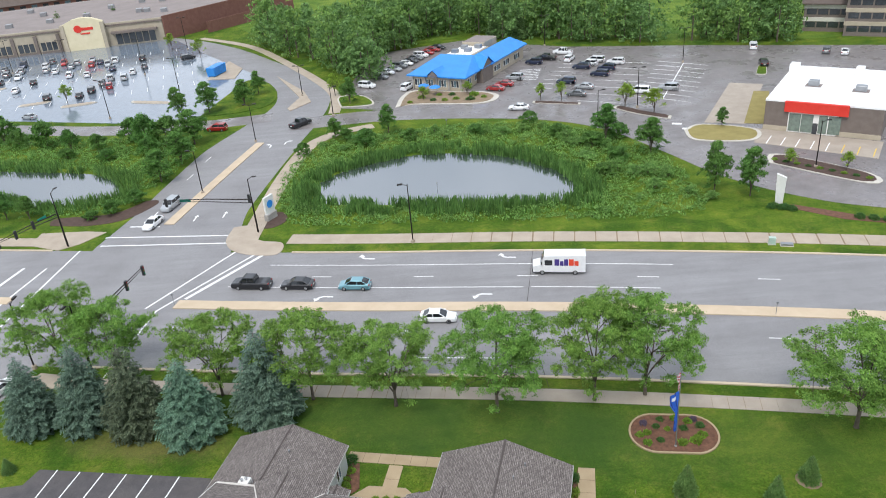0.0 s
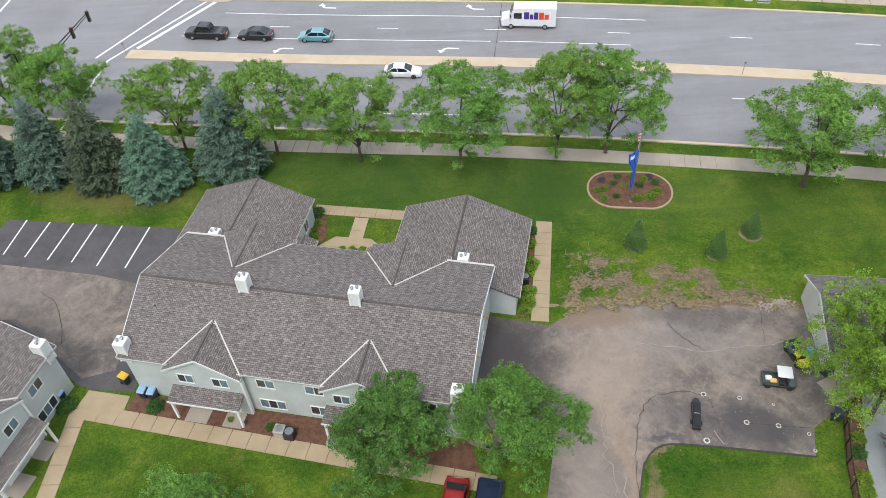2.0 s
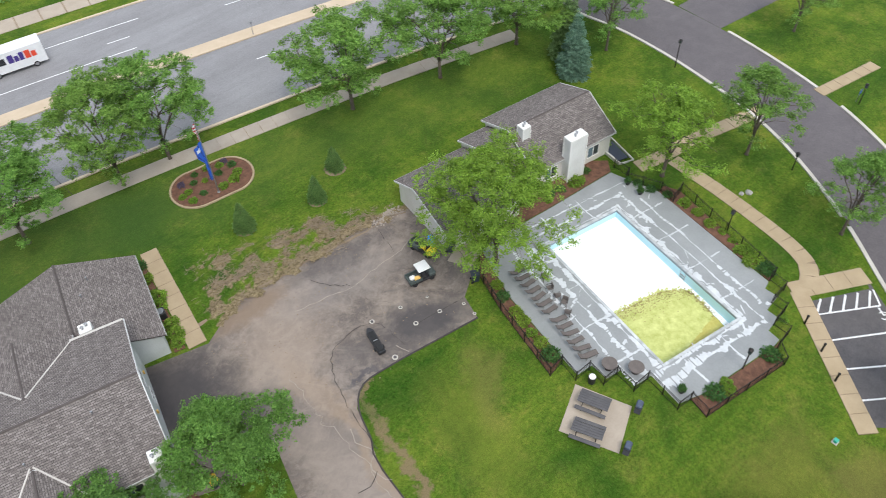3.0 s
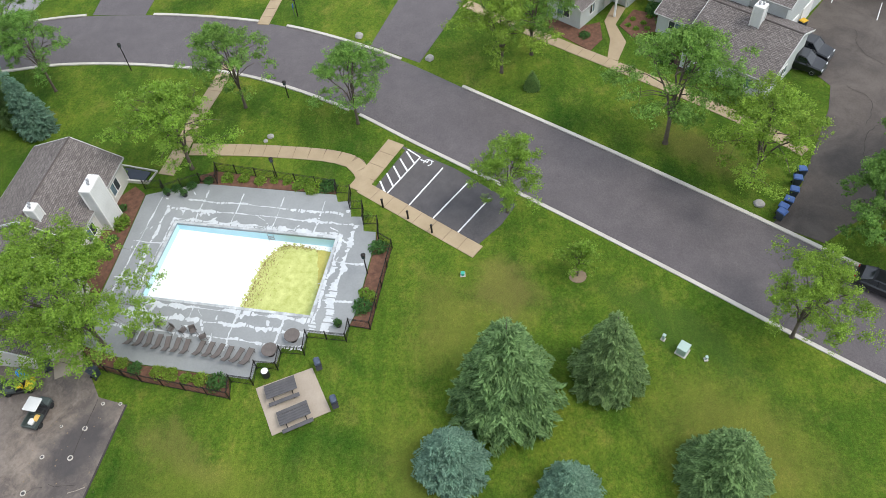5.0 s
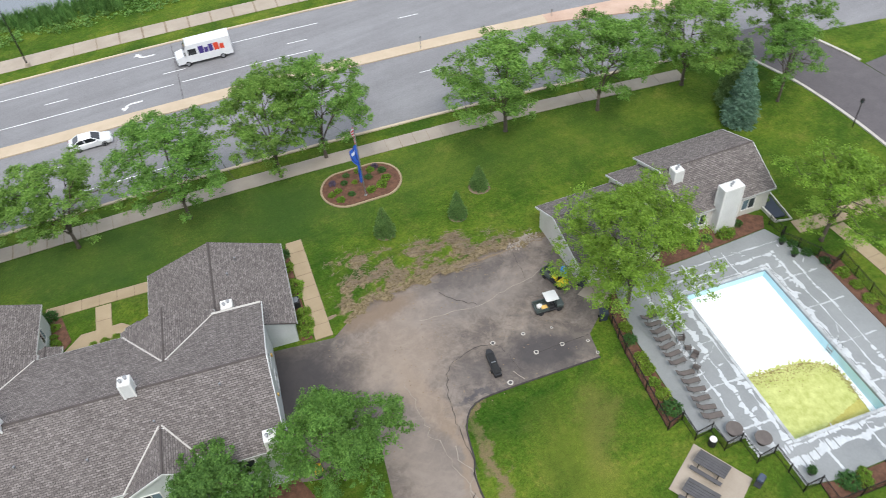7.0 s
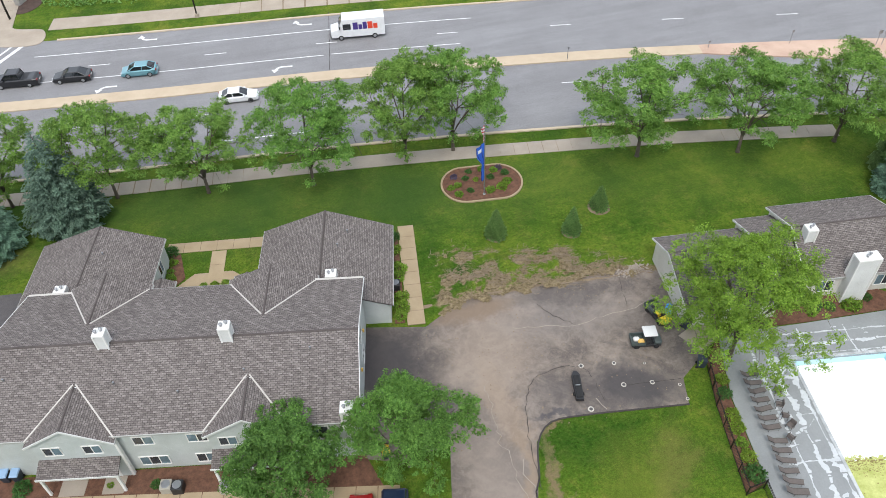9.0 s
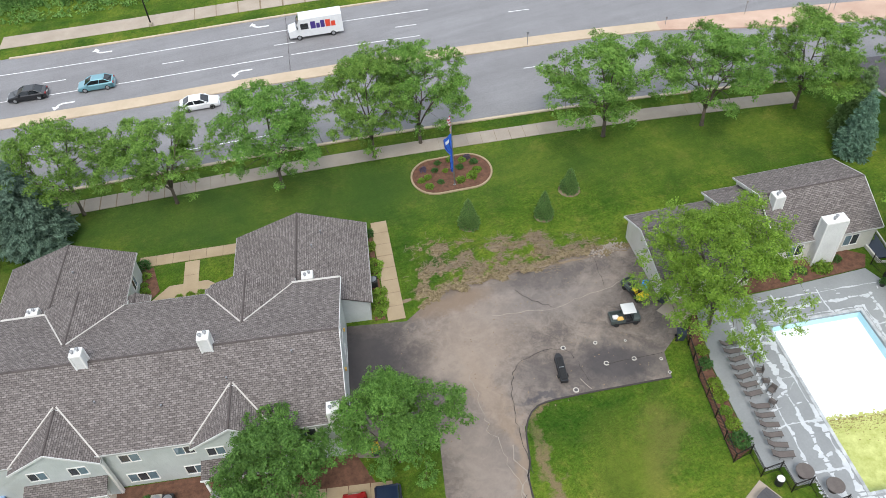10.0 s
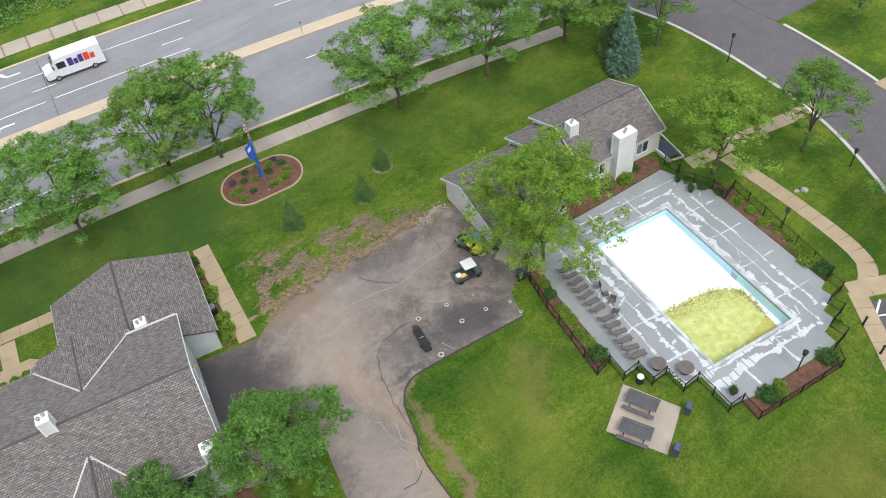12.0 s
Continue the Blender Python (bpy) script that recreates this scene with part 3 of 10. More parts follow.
# Curved residential street on the east side.
STREET = curve_points([(75.4, 56.5), (74.6, 52), (75.0, 44), (73.6, 33), (70.2, 21), (64.0, 10.0), (57.0, 1.2), (49.5, -8.2), (43.4, -15.6), (38, -22.0), (33, -27.8), (28.5, -33.2), (16, -48), (-6, -75)], 1.5)
st = Geo()
band(st, STREET, -4.45, 4.45, -0.3, 0.02)
setting("residential_street", st, M_STREET, "dark purplish asphalt street between pale kerbs", "street")
kb = Geo()
IN = [p for p in STREET if p[1] < 53]
band(kb, [p for p in IN if p[1] > 8.0], -4.78, -4.42, -0.2, 0.14)
band(kb, [p for p in IN if p[1] < 8.0], -4.78, -4.42, -0.2, 0.10)
band(kb, [p for p in IN if p[1] > 43.5], 4.42, 4.78, -0.2, 0.14)
band(kb, [p for p in IN if 22.5 < p[1] < 36.5], 4.42, 4.78, -0.2, 0.14)
band(kb, [p for p in IN if 8.0 < p[1] < 21.5], 4.42, 4.78, -0.2, 0.14)
band(kb, [p for p in IN if p[1] < 3.0], 4.42, 4.78, -0.2, 0.14)
setting("street_kerb", kb, M_KERB, "pale concrete kerb along the street", "kerb")

# Kerbs, median and walks of the main road.
kb = Geo()
band(kb, stretch(ROAD, -27, 180), 15.7, 16.05, -0.2, 0.15)
band(kb, stretch(ROAD, -46, EAST_END - 4), -15.05, -14.7, -0.2, 0.15)
band(kb, stretch(ROAD, -190, -68), 15.7, 16.05, -0.2, 0.15)
setting("road_kerb", kb, M_KERBTAN, "tan concrete kerb along the main road", "kerb")
md = Geo()
band(md, stretch(ROAD, -38.4, 56), -1.0, 1.1, -0.2, 0.15)
setting("road_median", md, M_MEDIAN, "narrow raised tan concrete median", "median")
md = Geo()
line = stretch(ROAD, 56, 110)
A, B = side_line(line, 1.1), side_line(line, -1.0)
wide = [1.0 + 2.6 * min(1.0, max(0.0, (p[0] - 56) / 16)) for p in line]
B = [side_line(line, -w)[i] for i, w in enumerate(wide)]
md.prism(A + B[::-1], -0.2, 0.15)
setting("road_median_pavers", md, M_BRICKMED, "widening median with pink pavers", "median")
md = Geo()
band(md, stretch(ROAD, -150, -64), -0.9, 0.9, -0.2, 0.15)
setting("road_median_west", md, M_MEDIAN, "raised tan concrete median", "median")
md = Geo()
NMED = curve_points([(-47.6, 120.6), (-45.6, 131), (-42.6, 146), (-39.3, 161.5)], 2)
band(md, NMED, -0.95, 0.95, -0.2, 0.16)
setting("side_road_median", md, M_MEDIAN, "raised tan median of the side road", "median")
md = Geo().prism([(-45.6, 222.8), (-35.0, 202.6), (-31.8, 191.7), (-36.2, 185.0), (-37.2, 187.2), (-35.4, 196.8)], -0.2, 0.16)
setting("shop_road_island", md, M_CONC, "raised concrete island of the shop road", "median")


def walkway(name, line, o0, o1, mat, label, joint=1.6, z=0.06):
    """A concrete walk of separate slabs with open joints."""
    geo, L, acc2 = Geo(), [np.array(p) for p in line], 0.0
    pos, cuts = [0.0], []
    for a, b in zip(L, L[1:]):
        pos.append(pos[-1] + float(np.linalg.norm(b - a)))
    X, Y = [p[0] for p in L], [p[1] for p in L]
    n = max(1, int(pos[-1] / joint))
    for i in range(n):
        s0, s1 = pos[-1] * i / n + 0.03, pos[-1] * (i + 1) / n - 0.03
        pts = [(float(np.interp(s, pos, X)), float(np.interp(s, pos, Y))) for s in (s0, s1)]
        band(geo, pts, o0, o1, 0.0, z + random.uniform(-0.008, 0.008))
    base = Geo()
    band(base, line, o0 + 0.03, o1 - 0.03, -0.2, z - 0.025)
    ob = setting(name, base, M_SOIL, label, "walk")
    tagged(part("slab", geo, mat, ob), kind="stuff")
    return ob


walkway("pavement_north", stretch(ROAD, -29, 170), 18.9, 22.2, M_CONC, "tan concrete pavement of large slabs beside the pond", 3.0)
walkway("pavement_south", stretch(ROAD, -50, 66), -19.1, -17.0, M_GREYCONC, "grey concrete pavement of slabs under the row of trees", 1.6)
walkway("pavement_west", stretch(ROAD, -160, -70), 17.4, 20.4, M_CONC, "tan concrete pavement", 3.0)
EPAVE = curve_points([(-33.5, 111), (-33.0, 122), (-32.2, 136), (-30.6, 150), (-28.4, 159), (-23, 165.5), (-15, 168.6)], 2)
walkway("pavement_side_road", EPAVE, -3.0, 0.2, M_CONC, "tan concrete pavement along the side road", 3.0)
walkway("pavement_shop_road", curve_points([(-23.4, 180), (-23.8, 190), (-27, 204), (-40.5, 233), (-61.5, 271), (-85, 295)], 2), 0.0, 2.8, M_CONC, "tan concrete path along the shop road", 3.0)
corner = Geo().prism(curve_points([(-35.6, 117), (-35.8, 112), (-34.0, 108.2), (-30.5, 106.0), (-26.4, 105.6), (-26.2, 109.4), (-30.4, 111.4), (-32.4, 117), (-35.6, 117)], 0.7)[:-1], -0.2, 0.075)
setting("corner_ramp", corner, M_CONC, "tan concrete corner with pedestrian ramps", "pavement")
corner = Geo().prism([(-70, 116.5), (-64, 113.6), (-61, 115.5), (-58, 119.5), (-62, 120.5), (-70, 121.2)], -0.2, 0.075)
setting("corner_ramp_west", corner, M_CONC, "tan concrete corner with pedestrian ramps", "pavement")
corner = Geo().prism([(-51, 78), (-46, 76.6), (-44.5, 74.4), (-49, 74.6), (-52, 76)], -0.2, 0.075)
setting("corner_ramp_south", corner, M_CONC, "tan concrete corner with pedestrian ramps", "pavement")

# Road paint.
mk = Geo()


def stripe(x0, x1, off, w=0.14):
    band(mk, stretch(ROAD, x0, x1), off - w / 2, off + w / 2, 0.008, 0.026)


for x0, x1, off in ((-29, 10.6, 11.8), (12.4, 28.5, 11.9), (-33, 8.9, 5.2), (9.9, 26.4, 5.3)):
    stripe(x0, x1, off)
for x in (-20, -5, 9.3, 25, 40, 54.6, 69.5, 84):
    stripe(x - 1.4, x + 1.4, 8.3)
for x in (-35.3, -20.9, -6.4, 8.6, 23.7, 38.9, 53.7, 68, 83):
    stripe(x - 1.4, x + 1.4, -5.7)
stripe(-3.0, 10.5, -11.4)
for a, b, w in (((-32.4, 109.2), (-42.6, 91.9), 0.3), ((-29.5, 106.8), (-40.8, 91.0), 0.3), ((-28.6, 105.8), (-37.5, 93.7), 0.55), ((-57.4, 117.2), (-35.2, 114.0), 0.3), ((-57.1, 114.0), (-34.2, 111.0), 0.3),
                ((-60.0, 112.8), (-62.1, 89.4), 0.3), ((-63.1, 107.3), (-65.2, 95.9), 0.3), ((-54.5, 121.0), (-49.0, 120.0), 0.4), ((-67, 108), (-69.5, 97), 0.5),
                ((-42.5, 76), (-40.8, 91), 0.3)):
    band(mk, [a, b], -w / 2, w / 2, 0.008, 0.03)
for k in range(3):
    band(mk, [(-51.5 + 1.2 * k, 132 + 10 * k), (-51.0 + 1.2 * k, 135 + 10 * k)], -0.07, 0.07, 0.008, 0.03)
setting("lane_paint", mk, M_LINE, "worn white lane lines and crossing lines", "road marking")


def arrow(name, x, y, ang, turn_side):
    """A painted turn arrow: a bent shaft and a head."""
    geo = Geo()
    z = 0.034
    c = [(a, b * turn_side) for a, b in ((-1.35, -0.14), (0.1, -0.14), (0.62, 0.12), (0.95, 0.62), (0.62, 0.72), (0.35, 0.3), (0.0, 0.14), (-1.35, 0.14))]
    if turn_side == 0:
        c = [(-1.3, -0.12), (0.5, -0.12), (0.5, 0.12), (-1.3, 0.12)]
    geo.prism(c, 0.012, z)
    head = [(0.35, 0.66 * turn_side), (1.3, 0.52 * turn_side), (0.92, 1.32 * turn_side)] if turn_side else [(0.5, -0.38), (1.4, 0), (0.5, 0.38)]
    geo.prism(head, 0.012, z + 0.006)
    ob = setting(name, geo, M_LINE, "white painted turn arrow on the asphalt", "road marking")
    ob.matrix_basis = pose(x, y, 0, 0, 0, ang)


for x, off, ang, s in ((-14.6, 13.8, 170, -1), (6.2, 13.8, 170, -1), (-18.1, 2.7, 170, 1), (3.6, 3.3, 169, 1)):
    p = stretch(ROAD, x, x + 0.1)
    q = side_line(p, off)[0]
    ob_arrow = arrow("turn_arrow", q[0], q[1], ang, s)
for x, y, ang, s in ((-43.5, 122.5, 86, 0), (-38.5, 123, 86, 0), (-51.5, 125.5, 266, 1), (-36.5, 159, 84, 1), (-33.5, 160.5, 84, -1)):
    arrow("lane_arrow", x, y, ang, s)

# Courtyard drive, car parks and walks of the housing estate.
def flat(name, pts, z, mat, label, category, smooth_step=0):
    pts = curve_points(list(pts) + [pts[0]], smooth_step)[:-1] if smooth_step else list(pts)
    return setting(name, Geo().prism(pts, -0.2, z), mat, label, category)


flat("courtyard_drive", [(4.0, 43.2), (9.7, 41.4), (13.6, 43.4), (18.7, 43.0), (24, 42.6), (28.6, 42.2), (32.2, 41.4), (33, 36), (31.5, 31.5), (28.2, 29.6), (27.4, 27.3), (22, 28.4), (19.4, 28.9), (16.3, 29.2), (14.6, 27.8), (13.6, 25.0), (12.6, 22.6), (11.5, 12), (10.5, -14),
      (3.5, -14), (5.5, 12), (6.9, 25), (8.2, 29.6), (4.0, 29.5), (0.5, 31)], 0.016, M_DRIVE, "weathered patched asphalt courtyard with pale worn tracks", "drive")
flat("car_park_west", [(-43.4, 60.5), (-25.0, 57.2), (-24.2, 52.0), (-23.6, 50.6), (-25.4, 37.6), (-29.0, 38.2), (-30.4, 38.8), (-38, 46), (-62, 47), (-62, 57), (-44.2, 58.4)], 0.016, M_SEAL, "dark asphalt car park with white bay lines", "car park")
flat("car_park_west_worn", [(-58, 55.4), (-43.2, 54.2), (-32, 51.5), (-26.5, 49.5), (-27.5, 40), (-30.2, 39.4), (-38, 46.6), (-58, 47.8)], 0.022, M_DRIVE, "weathered brown-grey asphalt lane", "car park")
pk = Geo()
for a, b in (((-41.45, 60.2), (-42.2, 55.3)), ((-38.9, 59.6), (-39.9, 54.7)), ((-36.4, 59.2), (-37.5, 54.1)), ((-33.9, 58.75), (-35.0, 53.5)), ((-31.2, 58.3), (-32.35, 52.8)), ((-28.3, 57.8), (-29.5, 52.2))):
    band(pk, [a, b], -0.07, 0.07, 0.012, 0.03)
setting("bay_paint", pk, M_LINE, "white bay lines", "road marking")

flat("visitor_bays", [(54.1, 6.65), (52.9, 5.55), (48.2, 8.45), (40.8, -0.85), (42.8, -2.95), (45, -4.45), (50, 0.85)], 0.026, M_SEAL, "dark asphalt visitor bays beside the street", "car park")
pk = Geo()
for a, b in (((51.8, 4.1), (47.15, 7.45)), ((50.2, 1.98), (45.5, 5.43)), ((48, -0.2), (43.9, 3.2)), ((46, -2.15), (42.2, 0.95)), ((53, 5.3), (51.8, 4.1))):
    band(pk, [a, b], -0.07, 0.07, 0.018, 0.04)
for k in range(5):
    t = k / 5 + 0.04
    a = np.array([52.9, 5.3]) * (1 - t) + np.array([48.34, 8.42]) * t
    b = np.array([51.82, 4.1]) * (1 - t - 0.13) + np.array([47.15, 7.45]) * (t + 0.13)
    band(pk, [tuple(a), tuple(b)], -0.085, 0.085, 0.018, 0.041)
setting("visitor_bay_paint", pk, M_LINE, "white bay lines and a hatched loading zone", "road marking")
hc = Geo()
for k in range(14):
    a0, a1 = radians(-150 + 20 * k), radians(-150 + 20 * (k + 1))
    hc.face([(0.42 * math.cos(a0), 0.42 * math.sin(a0), 0), (0.55 * math.cos(a0), 0.55 * math.sin(a0), 0), (0.55 * math.cos(a1), 0.55 * math.sin(a1), 0), (0.42 * math.cos(a1), 0.42 * math.sin(a1), 0)])
hc.box(-0.08, 0.08, 0.1, 0.75, -0.004, 0.0).box(-0.08, 0.5, 0.02, 0.16, -0.004, 0.001).lathe([(0.14, -0.004), (0.14, 0.001)], 10, (0, 0.92, 0)).box(0.4, 0.55, -0.5, 0.1, -0.004, 0.0)
ob = setting("accessible_bay_sign", hc, M_LINE, "white wheelchair symbol painted on the bay", "road marking")
ob.matrix_basis = pose(51.0, 3.4, 0.045, 0, 0, -35) @ Matrix.Diagonal((0.8, 0.8, 1, 1))

walkway("bay_walk", [(48.5, 9.65), (39.9, -0.7)], -0.75, 0.75, M_WALK, "warm tan concrete walk beside the bays", 1.5)
walkway("bay_walk_end", [(47.7, 9.45), (53.7, 5.75)], -0.1, 1.7, M_WALK, "warm tan concrete walk from the street", 1.5)
walkway("club_walk", curve_points([(55.2, 27.0), (54.3, 20), (52.9, 13.0), (51.5, 10.2), (49.3, 9.2)], 1.5), -0.8, 0.8, M_WALK, "warm tan concrete walk outside the pool fence", 1.5)
walkway("club_path", curve_points([(51.9, 28.9), (55.2, 28.0), (59.5, 27.3), (63.2, 26.2), (68.4, 24.8)], 1.5), -0.8, 0.8, M_WALK, "warm tan concrete path to the street", 1.5)
walkway("east_walk", [(11.35, 54.5), (9.0, 41.9)], -0.78, 0.78, M_WALK, "warm tan concrete walk beside the garage wing", 1.6)
walkway("north_walk", [(-11.6, 58.75), (-2.2, 56.75)], -0.68, 0.68, M_WALK, "warm tan concrete walk across the north court", 1.6)
walkway("court_walk", [(-6.75, 56.9), (-7.5, 53.2)], -0.7, 0.7, M_WALK, "warm tan concrete walk in the court", 1.6)
flat("court_terrace", [(-11.4, 53.0), (-9.3, 54.45), (-5.8, 53.75), (-4.7, 52.4), (-7, 52.2), (-11.2, 52.4)], 0.055, M_WALK, "warm tan concrete terrace", "terrace")
walkway("front_walk", [(-29.3, 36.1), (3.5, 26.9)], -0.72, 0.72, M_WALK, "warm tan concrete walk along the house front", 1.6)
flat("front_apron", [(-29.2, 38.1), (-25.6, 37.2), (-25.9, 35.2), (-29.9, 36.1)], 0.058, M_WALK, "warm tan concrete apron at the house corner", "terrace")
walkway("west_walk", [(-29.5, 36.2), (-29.9, 29), (-31, 10)], -0.7, 0.7, M_WALK, "warm tan concrete walk between the houses", 1.6)
walkway("terrace_walk", curve_points([(76, -1.5), (71.4, -6.6), (67.4, -11.2), (63.5, -15.9), (58.4, -21.9), (54.1, -26.6), (51.5, -29.2), (48.9, -31.4)], 1.5), -0.7, 0.7, M_WALK, "warm tan concrete walk before the far houses", 1.5)
flat("house_drive_north", [(79.6, 43.2), (78.8, 36.6), (95, 34), (97, 42)], 0.02, M_STREET, "dark asphalt house drive", "drive")
flat("house_drive_mid", [(69.6, 9.4), (66.0, 4.0), (77, -1.5), (92, -2), (92, 6), (80, 5.5)], 0.024, M_STREET, "dark asphalt house drive", "drive")
walkway("house_path", [(75.0, 22.0), (84, 20)], -0.7, 0.7, M_WALK, "warm tan concrete path", 1.5)
flat("car_park_east", [(40.8, -26.0), (44.3, -29.4), (48.4, -31.8), (54.3, -35.3), (57.6, -36.6), (59.8, -35.6), (60.6, -33.6), (63.6, -33.6), (72, -41), (90, -45), (90, -66), (60, -60), (46, -42), (38.4, -29.6)], 0.028, M_EASTLOT, "weathered brown-grey asphalt car park", "car park")
for (xa, ya), (xb, yb) in (((73.7, -42.75), (69.6, -40.5)), ((72.0, -44.7), (70.6, -43.9)), ((70.2, -46.4), (66.0, -44.0)), ((65.4, -46.4), (63.7, -45.3))):
    bay = Geo()
    band(bay, [(xa, ya), (xb * 0.7 + xa * 0.3, yb * 0.7 + ya * 0.3)], -0.045, 0.045, 0.02, 0.036)
    setting("bay_line", bay, M_LINE, "worn white bay line on the car park", "road marking")
flat("porch_path", [(73.6, -18.0), (70.7, -16.5), (67.4, -16.6), (64.4, -15.8), (63.8, -16.8), (66.8, -18.2), (70.0, -17.6), (72.8, -19.2)], 0.062, M_WALK, "warm tan concrete path to a porch", "path")

# Cracks, seams and patches in the asphalt.
rc = random.Random(31)
M_CRACK = surf("dark_crack_in_asphalt", (0.040, 0.034, 0.032), (0.075, 0.065, 0.060), 2, 12, space="world", rough=0.95)
M_PALECRACK = surf("pale_grit_in_crack", (0.26, 0.22, 0.185), (0.38, 0.33, 0.28), 2, 12, space="world", rough=0.95)


def crack(pts, w, mat, label, z=0.05, wobble=0.12):
    """A wandering strip of uneven width."""
    line = curve_points(pts, 0.45 if w < 0.5 else 0.2)
    geo = Geo()
    rows = []
    for i, (x, y) in enumerate(line):
        a, b = line[max(i - 1, 0)], line[min(i + 1, len(line) - 1)]
        d = Vector((b[0] - a[0], b[1] - a[1])).normalized()
        if w > 0.5:
            o = wobble * noise.noise(Vector((x * 0.8, y * 0.8, 2.0)))
            hw = w * max(0.05, 0.24 + 0.30 * noise.noise(Vector((x * 0.7, y * 0.7, 5.0))) + 0.10 * noise.noise(Vector((x * 2.4, y * 2.4, 9.0))))
        else:
            o, hw = rc.uniform(-wobble, wobble), w * rc.uniform(0.10, 0.36)
        rows.append(((x - d.y * (o + hw), y + d.x * (o + hw)), (x - d.y * (o - hw), y + d.x * (o - hw))))
    for (a, b), (c, d) in zip(rows, rows[1:]):
        geo.face([(*b, z), (*d, z), (*c, z), (*a, z)])
    setting("asphalt_crack", geo, mat, label, "crack")


DARKC, PALEC = "dark wandering crack in the asphalt", "pale gritty crack in the asphalt"
crack([(13.4, 24.0), (14.2, 28.4), (15.0, 30.9), (16.2, 33.0), (18.2, 33.7), (20.7, 33.2), (21.2, 32.0)], 0.09, M_CRACK, DARKC)
crack([(23.4, 30.4), (25.6, 30.0), (28.0, 29.6)], 0.10, M_CRACK, DARKC, wobble=0.03)
crack([(16.8, 38.8), (19.2, 38.3), (21.7, 37.5), (24.3, 37.6), (27.4, 37.6), (29.3, 37.9)], 0.13, M_PALECRACK, PALEC)
crack([(20.0, 40.8), (20.5, 39.4), (22.0, 37.7)], 0.10, M_CRACK, DARKC)
crack([(28.6, 42.0), (27.9, 40.0), (27.4, 37.8)], 0.06, M_CRACK, DARKC)
crack([(11.6, 20.0), (12.2, 25.0), (12.0, 30.0), (12.8, 34.5)], 0.10, M_PALECRACK, PALEC, wobble=0.3)
crack([(20.6, 30.0), (21.0, 28.8)], 0.12, M_PALECRACK, PALEC)
crack([(21.3, 31.6), (21.2, 30.4), (21.1, 29.6)], 0.06, M_CRACK, DARKC)
crack([(12.9, 26.8), (12.6, 25.6), (13.1, 24.4), (12.2, 23.0), (12.6, 21.4)], 0.16, M_PALECRACK, PALEC, wobble=0.25)
crack([(12.4, 22.6), (11.2, 22.0), (10.2, 22.3)], 0.10, M_CRACK, DARKC, wobble=0.2)
crack([(12.6, 100.8), (11.0, 92.0), (9.5, 83.8), (9.4, 80.6)], 0.14, M_CRACK, "dark joint across the road", 0.02, 0.03)
crack([(9.4, 77.6), (9.6, 71.2), (9.8, 66.6)], 0.12, M_CRACK, "dark joint across the road", 0.02, 0.03)
for pts in ([(-52, 50), (-47, 48.2), (-41, 47.6), (-36, 44.5)], [(-44, 52), (-43, 47), (-44.5, 42)], [(-37, 50), (-34.5, 47.5), (-32.8, 43)]):
    crack(pts, 0.08, M_CRACK, DARKC)
for pts in ([(58, -45), (62, -41.5), (66, -42)], [(52, -38), (55, -39.6), (57.5, -38)], [(47, -36), (51, -38), (54, -44)]):
    crack(pts, 0.12, M_CRACK, DARKC)
crack([(9.8, 43.6), (13.0, 43.4), (18.0, 43.0), (23.0, 42.5), (28.0, 41.7), (31.5, 41.0)], 0.55, M_SOIL, "ragged strip of washed soil at the drive's edge", 0.047, 0.35)

